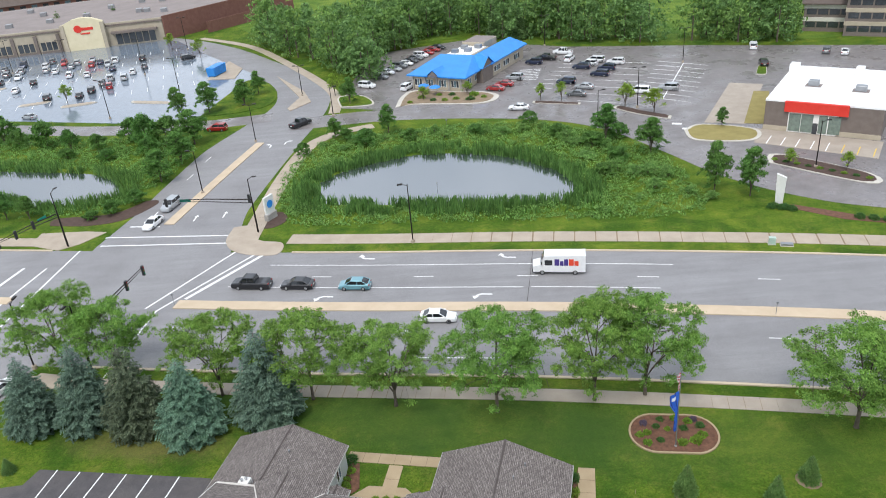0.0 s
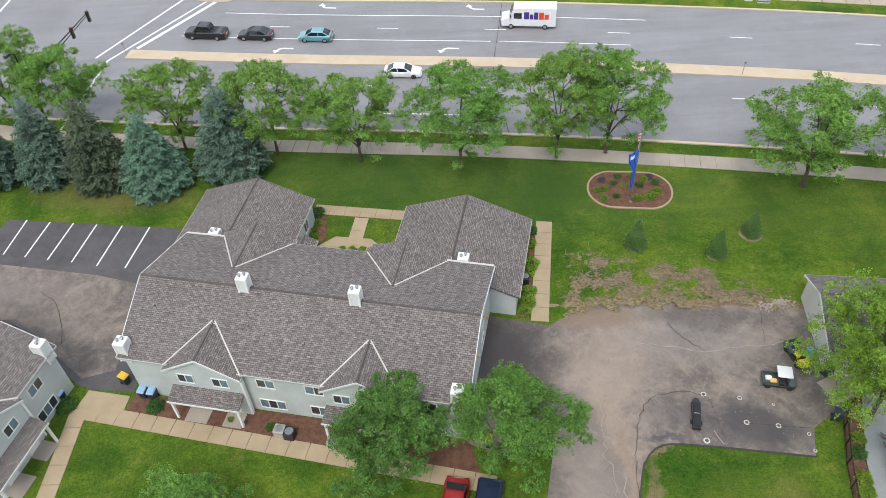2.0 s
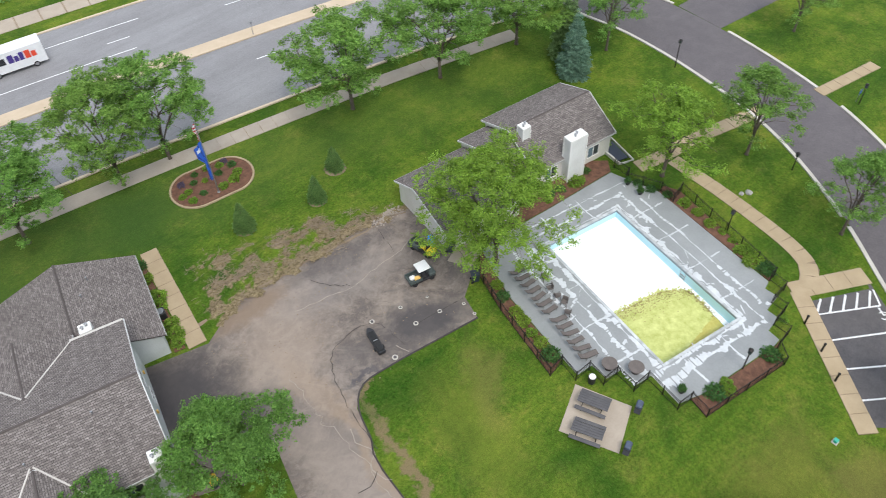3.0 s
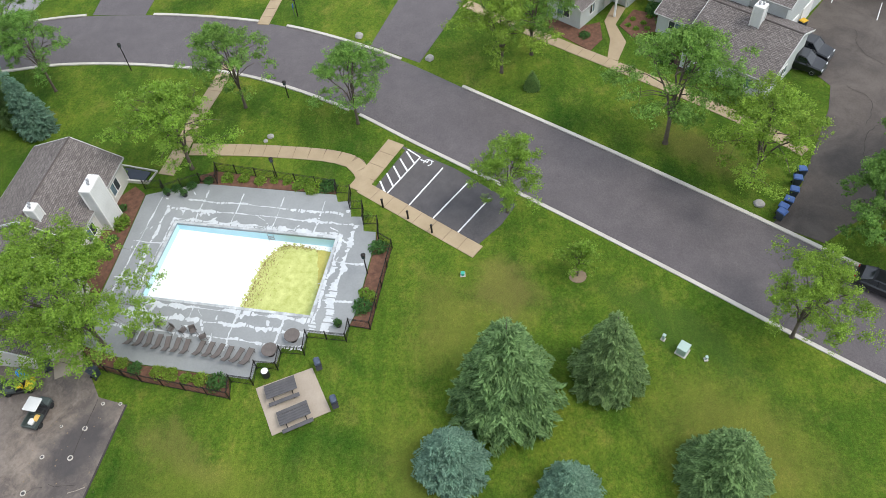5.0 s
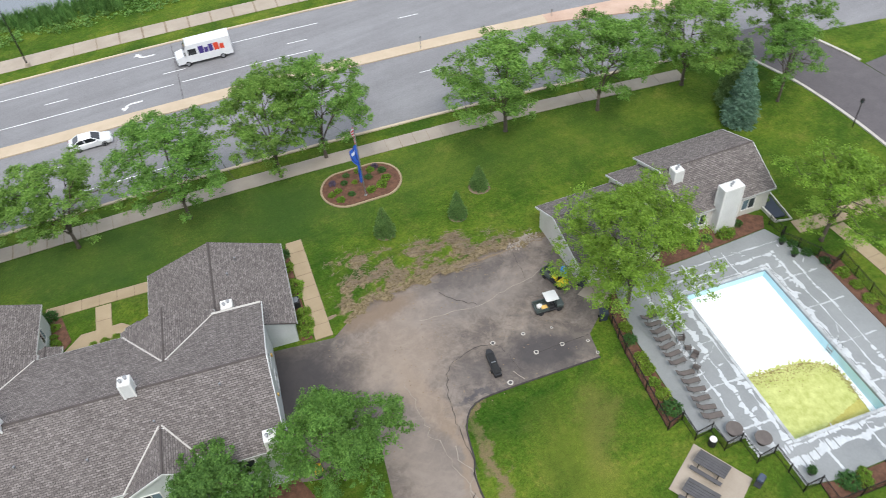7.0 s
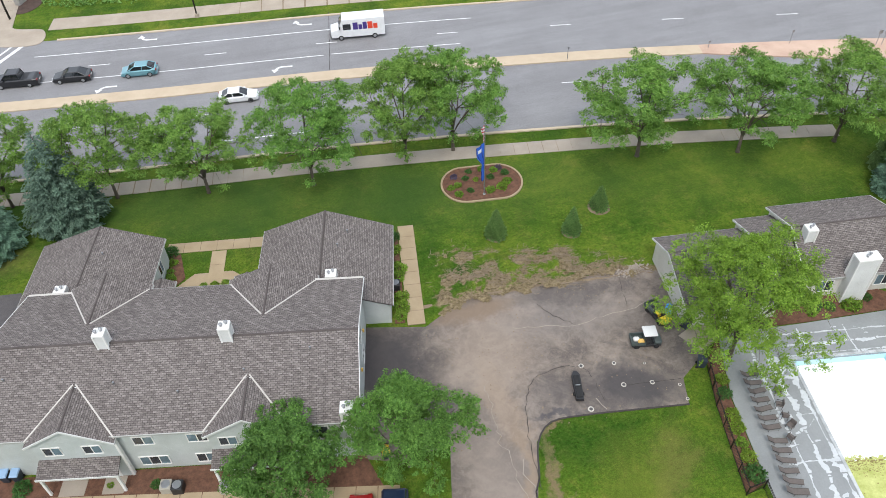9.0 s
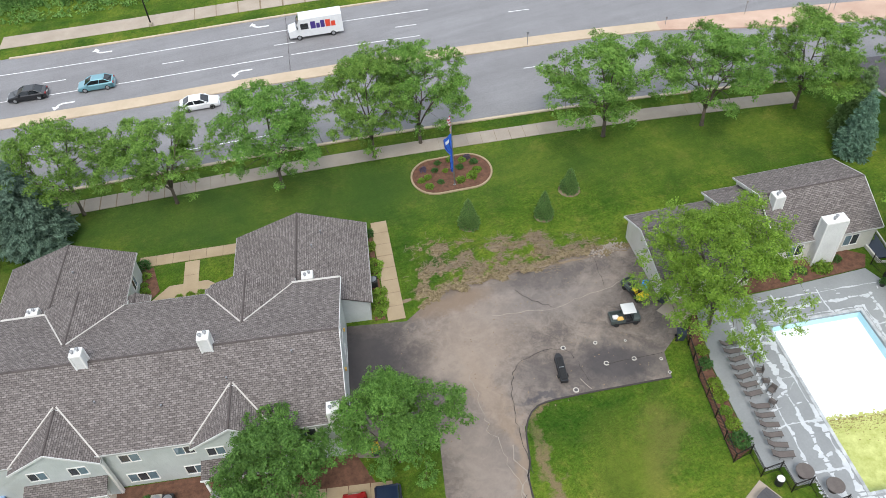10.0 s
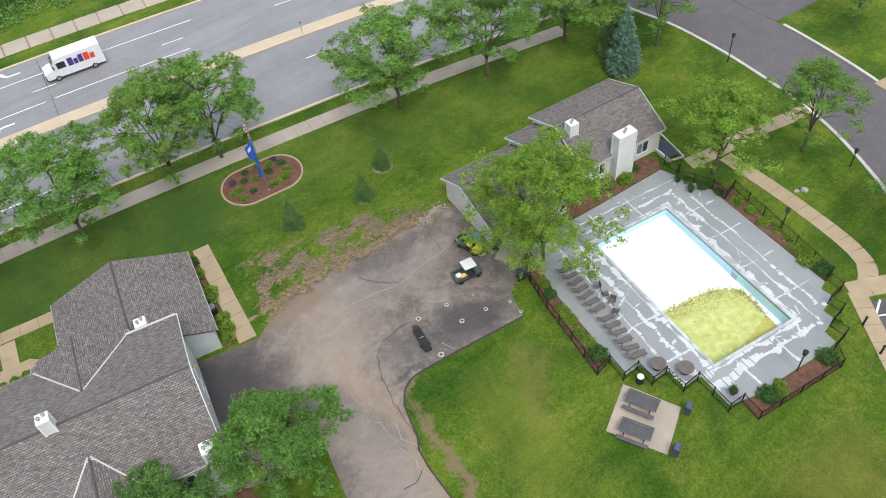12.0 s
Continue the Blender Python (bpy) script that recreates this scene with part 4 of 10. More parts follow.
# ---- houses ----
def gabled(house, a0, a1, prof, along="x", over=0.35, wall=None, roof_label="", base=0.0, gables=True, rake=True):
    """A wing under a gable roof. prof: (across, z) of one eave, the ridge and the other eave; the ridge runs along x or y."""
    (c0, z0), (cr, zr), (c1, z1) = prof
    wall = wall or M_SIDING
    pt = (lambda a, c, z: (a, c, z)) if along == "x" else (lambda a, c, z: (c, a, z))
    flip = along != "x"

    def turned(f):
        return f[::-1] if flip else f

    k = 0.04
    w = Geo()
    ring0 = [pt(a0, c0, base), pt(a0, c0, z0 - k), pt(a0, cr, zr - k), pt(a0, c1, z1 - k), pt(a0, c1, base)]
    ring1 = [pt(a1, c0, base), pt(a1, c0, z0 - k), pt(a1, cr, zr - k), pt(a1, c1, z1 - k), pt(a1, c1, base)]
    w.face(turned(ring0[::-1]))
    w.face(turned(ring1))
    for i in (0, 3):
        w.face(turned([ring0[i], ring0[i + 1], ring1[i + 1], ring1[i]]))
    part("wall", w, wall, house)
    s0, s1 = (zr - z0) / (cr - c0), (zr - z1) / (c1 - cr)
    for c, z, s, d in ((c0, z0, s0, -1), (c1, z1, s1, 1)):
        ce, ze = c + d * over, z - s * over
        r = Geo()
        L = math.hypot(ce - cr, zr - ze)
        A0, A1 = a0 - over, a1 + over
        t = 0.12
        q = [pt(A0, ce, ze), pt(A1, ce, ze), pt(A1, cr, zr), pt(A0, cr, zr)]
        up = [(x, y, zz + t) for x, y, zz in q]
        uv = [(A0, 0), (A1, 0), (A1, L), (A0, L)]
        if (d > 0) != flip:
            r.face(up[::-1], uv[::-1])
            r.face(q)
        else:
            r.face(up, uv)
            r.face(q[::-1])
        part("roof", r, M_SHINGLE, house, roof_label)
        fz = Geo()
        e0, e1 = pt(A0, ce, ze), pt(A1, ce, ze)
        ax = (1, 0) if along == "x" else (0, 1)
        nx = (0, d) if along == "x" else (d, 0)
        out = [(e[0] + nx[0] * 0.05, e[1] + nx[1] * 0.05) for e in (e0, e1)]
        fz.solid([(e0[0], e0[1], ze - 0.04), (e1[0], e1[1], ze - 0.04), (*out[1], ze - 0.04), (*out[0], ze - 0.04), (e0[0], e0[1], ze + t + 0.01), (e1[0], e1[1], ze + t + 0.01), (*out[1], ze + t - 0.02), (*out[0], ze + t - 0.02)],
                 [(0, 1, 2, 3), (7, 6, 5, 4), (0, 4, 5, 1), (3, 2, 6, 7), (0, 3, 7, 4), (1, 5, 6, 2)])
        part("gutter", fz, M_GUTTER, house)
        if rake:
            for A, e in ((A0, -1), (A1, 1)):
                rk = Geo()
                pa, pb = pt(A, ce, ze), pt(A, cr, zr)
                qa, qb = pt(A + e * 0.05, ce, ze), pt(A + e * 0.05, cr, zr)
                vs = [(p[0], p[1], p[2] + h) for h in (-0.06, t + 0.015) for p in (pa, pb, qb, qa)]
                rk.solid(vs, [(0, 1, 2, 3), (7, 6, 5, 4), (0, 4, 5, 1), (3, 2, 6, 7), (0, 3, 7, 4), (1, 5, 6, 2)])
                part("rake_board", rk, M_SIDINGW, house)
    cap = Geo()
    cap.tube([pt(a0 - over, cr, zr + 0.10), pt(a1 + over, cr, zr + 0.10)], [0.09, 0.09], 6)
    part("ridge_cap", cap, M_RIDGE, house)


M_GUTTER = surf("pale_grey_gutter", (0.34, 0.34, 0.32), (0.44, 0.44, 0.42), 1.0, 20, rough=0.5, bump=0.05)
M_RIDGE = surf("ridge_shingles", (0.062, 0.051, 0.047), (0.125, 0.105, 0.098), 1.0, 9)
M_FLASH = surf("pale_valley_flashing", (0.46, 0.43, 0.39), (0.58, 0.55, 0.51), 1.0, 12)


def flashing(house, a, b, w=0.11):
    geo = Geo()
    d = Vector((b[0] - a[0], b[1] - a[1])).normalized()
    n = Vector((-d.y, d.x)) * w / 2
    z = 0.17
    geo.solid([(a[0] - n.x, a[1] - n.y, a[2] + z), (a[0] + n.x, a[1] + n.y, a[2] + z), (b[0] + n.x, b[1] + n.y, b[2] + z), (b[0] - n.x, b[1] - n.y, b[2] + z),
               (a[0] - n.x, a[1] - n.y, a[2]), (a[0] + n.x, a[1] + n.y, a[2]), (b[0] + n.x, b[1] + n.y, b[2]), (b[0] - n.x, b[1] - n.y, b[2])],
              [(0, 3, 2, 1), (0, 1, 5, 4), (2, 3, 7, 6), (1, 2, 6, 5), (3, 0, 4, 7)])
    part("valley_flashing", geo, M_FLASH, house)


def window(house, x, y, z, w, h, face, panes=2, blinds=False):
    """A sliding window on a wall; face: the wall's outward direction in degrees."""
    m = pose(x, y, z, 0, 0, face + 90)
    fr = Geo()
    t = 0.07
    fr.box(-w / 2, w / 2, -0.06, 0.02, h - t, h).box(-w / 2, w / 2, -0.09, 0.02, 0, t)
    for k in range(panes + 1):
        xx = -w / 2 + (w - t) * k / panes
        fr.box(xx, xx + t, -0.06, 0.02, t, h - t)
    ob = part("window", fr, M_TRIM, house)
    ob.matrix_basis = m
    for k in range(panes):
        xa = -w / 2 + t + (w - t) * k / panes
        pane = Geo().box(xa, xa + (w - t) / panes - t, -0.03, 0.0, t, h - t)
        part("pane", pane, M_GLASSB if (k + int(x * 7)) % 2 else M_GLASS, ob)
    return ob


def chimney(house, x, y, z0, z1, sx=1.0, sy=1.0, label="white boxed chimney with metal flue"):
    body = Geo().box(-sx / 2, sx / 2, -sy / 2, sy / 2, z0, z1 - 0.16, 0.03)
    ob = part("chimney", body, M_SIDINGW, house, label)
    ob.matrix_basis = pose(x, y, 0)
    part("chimney_cap", Geo().box(-sx / 2 - 0.06, sx / 2 + 0.06, -sy / 2 - 0.06, sy / 2 + 0.06, z1 - 0.16, z1, 0.05), M_TRIM, ob)
    for cx in (-1, 1):
        for cy in (-1, 1):
            part("corner_board", Geo().box(cx * sx / 2 - 0.06, cx * sx / 2 + 0.06, cy * sy / 2 - 0.06, cy * sy / 2 + 0.06, z0, z1 - 0.17), M_TRIM, ob)
    for fx in ((-0.17, 0.17) if sx > 0.5 else (0,)):
        part("flue", Geo().lathe([(0.09, z1 - 0.02), (0.09, z1 + 0.2), (0.14, z1 + 0.21), (0.14, z1 + 0.26), (0.04, z1 + 0.33)], 9, (fx, fx * 0.6, 0)), M_GREY, ob)
    return ob


def door(house, x, y, z, w, h, face, mat=None):
    geo = Geo().box(-w / 2 - 0.08, -w / 2, -0.06, 0.02, 0, h + 0.08).box(w / 2, w / 2 + 0.08, -0.06, 0.02, 0, h + 0.08).box(-w / 2, w / 2, -0.06, 0.02, h, h + 0.08)
    ob = part("door", geo, M_TRIM, house)
    ob.matrix_basis = pose(x, y, z, 0, 0, face + 90)
    part("door_leaf", Geo().box(-w / 2, w / 2, -0.02, 0.01, 0, h, 0.01), mat or M_TRIM, ob)
    part("handle", Geo().tube([(w / 2 - 0.1, -0.06, 1.0), (w / 2 - 0.1, -0.02, 1.0)], [0.03, 0.03], 6), M_GREY, ob)
    return ob


def vent(house, x, y, z):
    part("roof_vent", Geo().lathe([(0.06, 0), (0.06, 0.3), (0.08, 0.31), (0.08, 0.36)], 8, (x, y, z)), M_GREY, house)


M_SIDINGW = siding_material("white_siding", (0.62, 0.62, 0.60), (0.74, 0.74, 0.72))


def apartment_house(at, label):
    """The two-storey house with two front gables, and two single-storey wings behind."""
    h = thing("apartment_house", at, label, "house", "twin apartment houses")
    gabled(h, 0, 27.0, [(0, 5.25), (5.8, 8.0), (12.9, 5.7)])
    RN = (8.0 - 5.7) / 7.1
    # Inner cross wings over the rear slope.
    for uc, hw in ((6.4, 3.1), (19.85, 3.45)):
        gabled(h, 7.6, 13.6, [(uc - hw, 5.6), (uc, 7.15), (uc + hw, 5.6)], "y", 0.25, rake=False)
        zr = 8.0 - RN * (8.4 - 5.8)
        for s in (-1, 1):
            flashing(h, (uc + s * 0.15, 8.45, zr), (uc + s * (hw + 0.1), 13.25, 5.55))
    flashing(h, (-0.3, 13.2, 5.6), (3.2, 13.25, 5.6), 0.2)
    flashing(h, (23.3, 13.25, 5.6), (27.3, 13.2, 5.6), 0.2)
    # Outer garage wings.
    gabled(h, 13.0, 21.9, [(-2.7, 2.8), (2.9, 4.85), (8.0, 2.95)], "y", 0.3, rake=False)
    gabled(h, 12.9, 22.3, [(17.8, 2.8), (23.5, 4.9), (29.3, 2.7)], "y", 0.3, rake=False)
    gabled(h, 13.0, 16.8, [(8.0, 2.5), (9.0, 2.9), (10.0, 2.5)], "y", 0.2, rake=False)
    gabled(h, 13.0, 17.0, [(15.6, 2.5), (16.6, 2.9), (17.6, 2.5)], "y", 0.2, rake=False)
    window(h, 8.02, 19.6, 1.0, 1.1, 1.3, 0)
    # Front cross gables.
    for k, (uc, hw, proj) in enumerate(((6.75, 2.95, -0.55), (19.3, 2.9, -0.5))):
        gabled(h, proj, 2.6, [(uc - hw, 5.0), (uc, 6.75), (uc + hw, 5.0)], "y", 0.25)
        for s in (-1, 1):
            flashing(h, (uc + s * 0.1, 3.1, 6.72), (uc + s * (hw + 0.2), -0.45, 5.06))
        for x in (uc - 1.55, uc + 1.3):
            window(h, x, proj, 3.45, 1.35, 1.05, -90)
    for x in (11.5, 15.4, 24.2):
        window(h, x, 0, 3.35, 1.5, 1.05, -90)
    for x in (11.6, 15.8, 24.0):
        window(h, x, 0, 0.55, 2.2, 1.15, -90, 3)
    for uc, proj in ((6.75, -0.55), (19.3, -0.5)):
        porch = Geo()
        y0, y1, z0, z1 = proj + 0.02, proj - 1.35, 2.8, 2.35
        q = [(uc - 2.95, y1, z1), (uc + 2.95, y1, z1), (uc + 2.95, y0, z0), (uc - 2.95, y0, z0)]
        porch.face([(x, y, z + 0.12) for x, y, z in q], [(0, 0), (5.9, 0), (5.9, 1.5), (0, 1.5)])
        porch.face(q[::-1])
        pr_ = part("porch_roof", porch, M_SHINGLE, h, "small lean-to porch roof of grey-brown shingles")
        part("fascia", Geo().box(uc - 3.0, uc + 3.0, y1 - 0.06, y1, z1 - 0.05, z1 + 0.13, 0.01), M_SIDINGW, pr_)
        for x in (uc - 2.75, uc + 2.75):
            part("porch_post", Geo().box(x - 0.1, x + 0.1, y1 + 0.05, y1 + 0.25, 0, z1, 0.02), M_TRIM, h)
        for x in (uc - 0.9, uc + 1.7):
            door(h, x, proj - 0.01, 0.1, 0.95, 2.05, -90)
        part("porch_slab", Geo().box(uc - 2.2, uc - 0.3, y1 - 0.1, y0, 0, 0.1, 0.02), M_GREYCONC, h)
        part("porch_slab", Geo().box(uc + 1.0, uc + 2.6, y1 - 0.1, y0, 0, 0.1, 0.02), M_GREYCONC, h)
        part("pier_wall", Geo().box(uc + 2.96, uc + 3.16, proj - 0.02, proj + 0.3, 0, 4.7, 0.02), M_TRIM, h)
    # End wall openings.
    for y in (3.0, 8.5):
        window(h, 27.0, y, 3.6, 1.3, 1.1, 0)
        window(h, 27.0, y, 0.9, 1.3, 1.1, 0)
    for y in (2.0, 6.2, 10.2):
        part("wall_lamp", Geo().box(27.0, 27.14, y - 0.09, y + 0.09, 2.3, 2.6, 0.02), M_WARM, h)
    for x in (8.65, 17.7):
        chimney(h, x, 5.75, 7.3, 9.45, 0.76, 0.76)
    chimney(h, 1.75, 14.1, 3.2, 5.35, 0.85, 0.85)
    chimney(h, 24.5, 14.3, 3.2, 5.35, 0.85, 0.85)
    chimney(h, 0.1, 0.35, 4.4, 6.55, 0.82, 0.86)
    chimney(h, 26.5, 0.1, 4.4, 6.55, 0.82, 0.86)
    for x, y in ((1.6, 3.6), (9.6, 3.0), (14.3, 2.2), (19.0, 3.4), (23.8, 4.6), (3.9, 18.8), (24.8, 18.3), (25.6, 20.0)):
        z = 5.25 + (8.0 - 5.25) / 5.8 * y if y < 6 else 4.5
        vent(h, x, y, z)
    return h


M_WARM = surf("amber_lamp_glass", (0.75, 0.45, 0.10), (0.9, 0.6, 0.2), 2, 8)
apartment_house(pose(-24.57, 37.50, 0, 0, 0, -14.2), "long two-storey apartment house with pale siding and grey-brown shingle roof")
apartment_house(pose(-38.7, 12.9, 0, 0, 0, 72.5), "two-storey apartment house with pale siding and lean-to porch beside the walk")


def clubhouse():
    """The pool house with a broad chimney on its south wall."""
    h = thing("clubhouse", pose(42.2, 33.95, 0, 0, 0, -9.5), "single-storey clubhouse with beige siding, shingle roof and broad chimney", "house")
    gabled(h, 0.0, 9.6, [(0.0, 2.75), (4.05, 5.0), (8.1, 3.6)], "x", 0.3, M_SIDINGB)
    gabled(h, -3.4, 0.3, [(0.6, 2.6), (3.9, 4.4), (7.5, 3.1)], "x", 0.25, M_SIDINGB)
    gabled(h, -11.2, -3.2, [(-1.6, 2.4), (3.6, 4.0), (6.8, 2.6)], "x", 0.3, M_SIDINGB)
    for x in (1.9, 7.3):
        window(h, x, 0, 0.75, 1.5, 1.35, -90)
    ch = chimney(h, 4.25, -0.5, 0.0, 5.3, 2.0, 0.95, "broad beige boxed chimney with white corner boards and metal flue")
    chimney(h, 0.85, 3.1, 3.9, 5.8, 0.85, 0.85)
    window(h, 9.6, 4.4, 0.8, 1.6, 1.3, 0)
    part("wall_lamp", Geo().box(9.6, 9.75, 1.7, 1.9, 2.0, 2.35, 0.03), M_BLACKP, h)
    door(h, -6.0, -1.61, 0.05, 1.0, 2.05, -90, M_METAL)
    window(h, -9.0, -1.6, 0.9, 1.3, 1.0, -90)
    vent(h, -6.5, 1.5, 3.3)
    vent(h, -5.9, 1.7, 3.35)
    return h


clubhouse()


def terrace_houses():
    """The far houses across the street: a two-storey core with lower wings."""
    h = thing("terrace_house", pose(55.7, -29.7, 0, 0, 0, 47), "pale two-storey house with single-storey shingled wing", "house")
    gabled(h, 0.4, 9.6, [(-8.0, 3.7), (-5.2, 4.9), (0, 2.7)], "x", 0.35)
    gabled(h, 9.9, 14.5, [(-8.0, 3.1), (-6.4, 3.7), (-3.6, 2.5)], "x", 0.3)
    gabled(h, 3.0, 26.0, [(-20.0, 5.4), (-14.0, 8.0), (-8.0, 5.4)], "x", 0.35)
    gabled(h, -13.0, -7.4, [(6.8, 5.3), (10.5, 7.2), (14.2, 5.3)], "y", 0.3)
    for s in (-1, 1):
        flashing(h, (10.5 + s * 0.2, -12.6, 7.15), (10.5 + s * 3.8, -8.0, 5.35))
    chimney(h, 4.6, -4.6, 4.2, 6.8, 0.95, 0.95)
    for x in (9.3, 11.7):
        window(h, x, -7.4, 4.1, 1.3, 1.1, 90)
    for x in (2.6, 6.4):
        window(h, x, 0, 0.9, 1.5, 1.2, 90)
    window(h, 0.4, -3.6, 0.9, 1.3, 1.1, 180)
    window(h, 12.4, -3.6, 0.9, 1.5, 1.2, 90)
    door(h, 10.8, -3.59, 0.1, 1.0, 2.05, 90)
    for y in (-10.6, -14.2):
        part("garage_door", Geo().box(2.9, 3.04, y - 1.3, y + 1.3, 0.05, 2.2, 0.02), M_TRIM, h)
    h2 = thing("terrace_house", pose(69.6, -13.6, 0, 0, 0, 47), "small pale sided house front with gable and white porch", "house")
    gabled(h2, -7.0, 0, [(0.0, 2.6), (2.2, 3.9), (4.4, 2.6)], "y", 0.3)
    gabled(h2, -15.0, -6.4, [(-2.0, 2.7), (3.5, 5.0), (10.0, 2.7)], "y", 0.35)
    window(h2, 2.2, 0, 0.9, 1.7, 1.2, 90)
    window(h2, 0.0, -2.2, 0.9, 1.0, 1.2, 180)
    pr2 = part("porch_roof", Geo().solid([(-2.0, -6.6, 2.5), (-0.05, -6.6, 2.5), (-0.05, -3.9, 2.5), (-2.0, -3.9, 2.5), (-2.0, -5.25, 3.3), (-0.05, -5.25, 3.3)], [(0, 1, 5, 4), (2, 3, 4, 5), (3, 0, 4), (1, 2, 5), (3, 2, 1, 0)]), M_ROOFD, h2)
    for x, y in ((-1.8, -4.1), (-1.8, -6.4)):
        part("porch_post", Geo().box(x - 0.1, x + 0.1, y - 0.1, y + 0.1, 0, 2.5, 0.02), M_TRIM, h2)
    door(h2, -0.02, -5.25, 0.1, 0.95, 2.05, 180)


M_ROOFD = surf("worn_lean_to_shingles", (0.10, 0.085, 0.08), (0.17, 0.15, 0.14), 0.8, 9)
terrace_houses()

# ---- trees and shrubs ----
def rand_dir(rng, flat=0.0):
    while True:
        v = Vector((rng.uniform(-1, 1), rng.uniform(-1, 1), rng.uniform(-1, 1)))
        if 0.05 < v.length < 1:
            v.z *= 1 - flat
            return v.normalized()


def leaf_quads(geo, rs, P, out, size, lift):
    """Adds a small pointed leaf at every point, facing roughly outwards and up."""
    k = len(P)
    if not k:
        return
    unit = lambda v: v / (np.linalg.norm(v, axis=1, keepdims=True) + 1e-9)
    n = unit(out + rs.normal(0, 0.55, (k, 3)) + np.array([0, 0, lift]))
    a = unit(np.cross(n, rs.normal(0, 1, (k, 3))))
    b = np.cross(n, a)
    s = (size * rs.uniform(0.6, 1.3, (k, 1)))
    w = s * rs.uniform(0.5, 0.75, (k, 1))
    q = np.stack([P - a * s - b * w * 0.6, P + a * s * 0.8 - b * w * 0.5, P + b * w * 1.5 + n * s * 0.15], 1).reshape(-1, 3)
    m = len(geo.v)
    geo.v += [tuple(v) for v in q.tolist()]
    geo.f += [(m + 3 * i, m + 3 * i + 1, m + 3 * i + 2) for i in range(k)]
    geo.uv += [[(0, 0)] * 3] * k
    geo.mi += [0] * k


def leaf_cloud(geo, rng, centre, radius, count, size, flat=0.35):
    """Small folded leaves scattered through a clump."""
    rs = np.random.RandomState(rng.randrange(1 << 30))
    d = rs.normal(0, 1, (count, 3))
    d = d / np.linalg.norm(d, axis=1, keepdims=True) * (rs.uniform(0, 1, (count, 1)) ** 0.45)
    P = np.array(centre) + d * radius * np.array([1, 1, 1 - flat])
    leaf_quads(geo, rs, P, d * 0.5, size, 0.6)


def lobe(geo, rng, c, r, flat, count, size):
    """A bough end of leaves: small tufts over a domed clump, open below and ragged at the rim."""
    rs = np.random.RandomState(rng.randrange(1 << 30))
    tufts = max(8, int(count / 16))
    d = rs.normal(0, 1, (tufts, 3))
    d = d / np.linalg.norm(d, axis=1, keepdims=True)
    d[:, 2] = np.where((d[:, 2] < -0.1) & (rs.uniform(0, 1, tufts) < 0.62), -d[:, 2], d[:, 2])
    ax = rs.normal(0, 1, (3, 3))
    bump = 1 + 0.20 * np.sin(2.6 * (d @ ax[0]) + ax[2, 0]) + 0.20 * np.sin(4.4 * (d @ ax[1]) + ax[2, 1])
    rad = (0.30 + 0.75 * rs.uniform(0, 1, tufts) ** 0.5) * bump
    centre = np.array(c) + d * rad[:, None] * np.array([r, r, r * flat])
    centre[:, 2] -= 0.20 * r * rad**2
    pick = rs.randint(0, tufts, count)
    P = centre[pick] + rs.normal(0, 1, (count, 3)) * np.array([0.72, 0.72, 0.5]) * r / tufts**0.5
    leaf_quads(geo, rs, P, d[pick] * 0.8, size, 0.45)


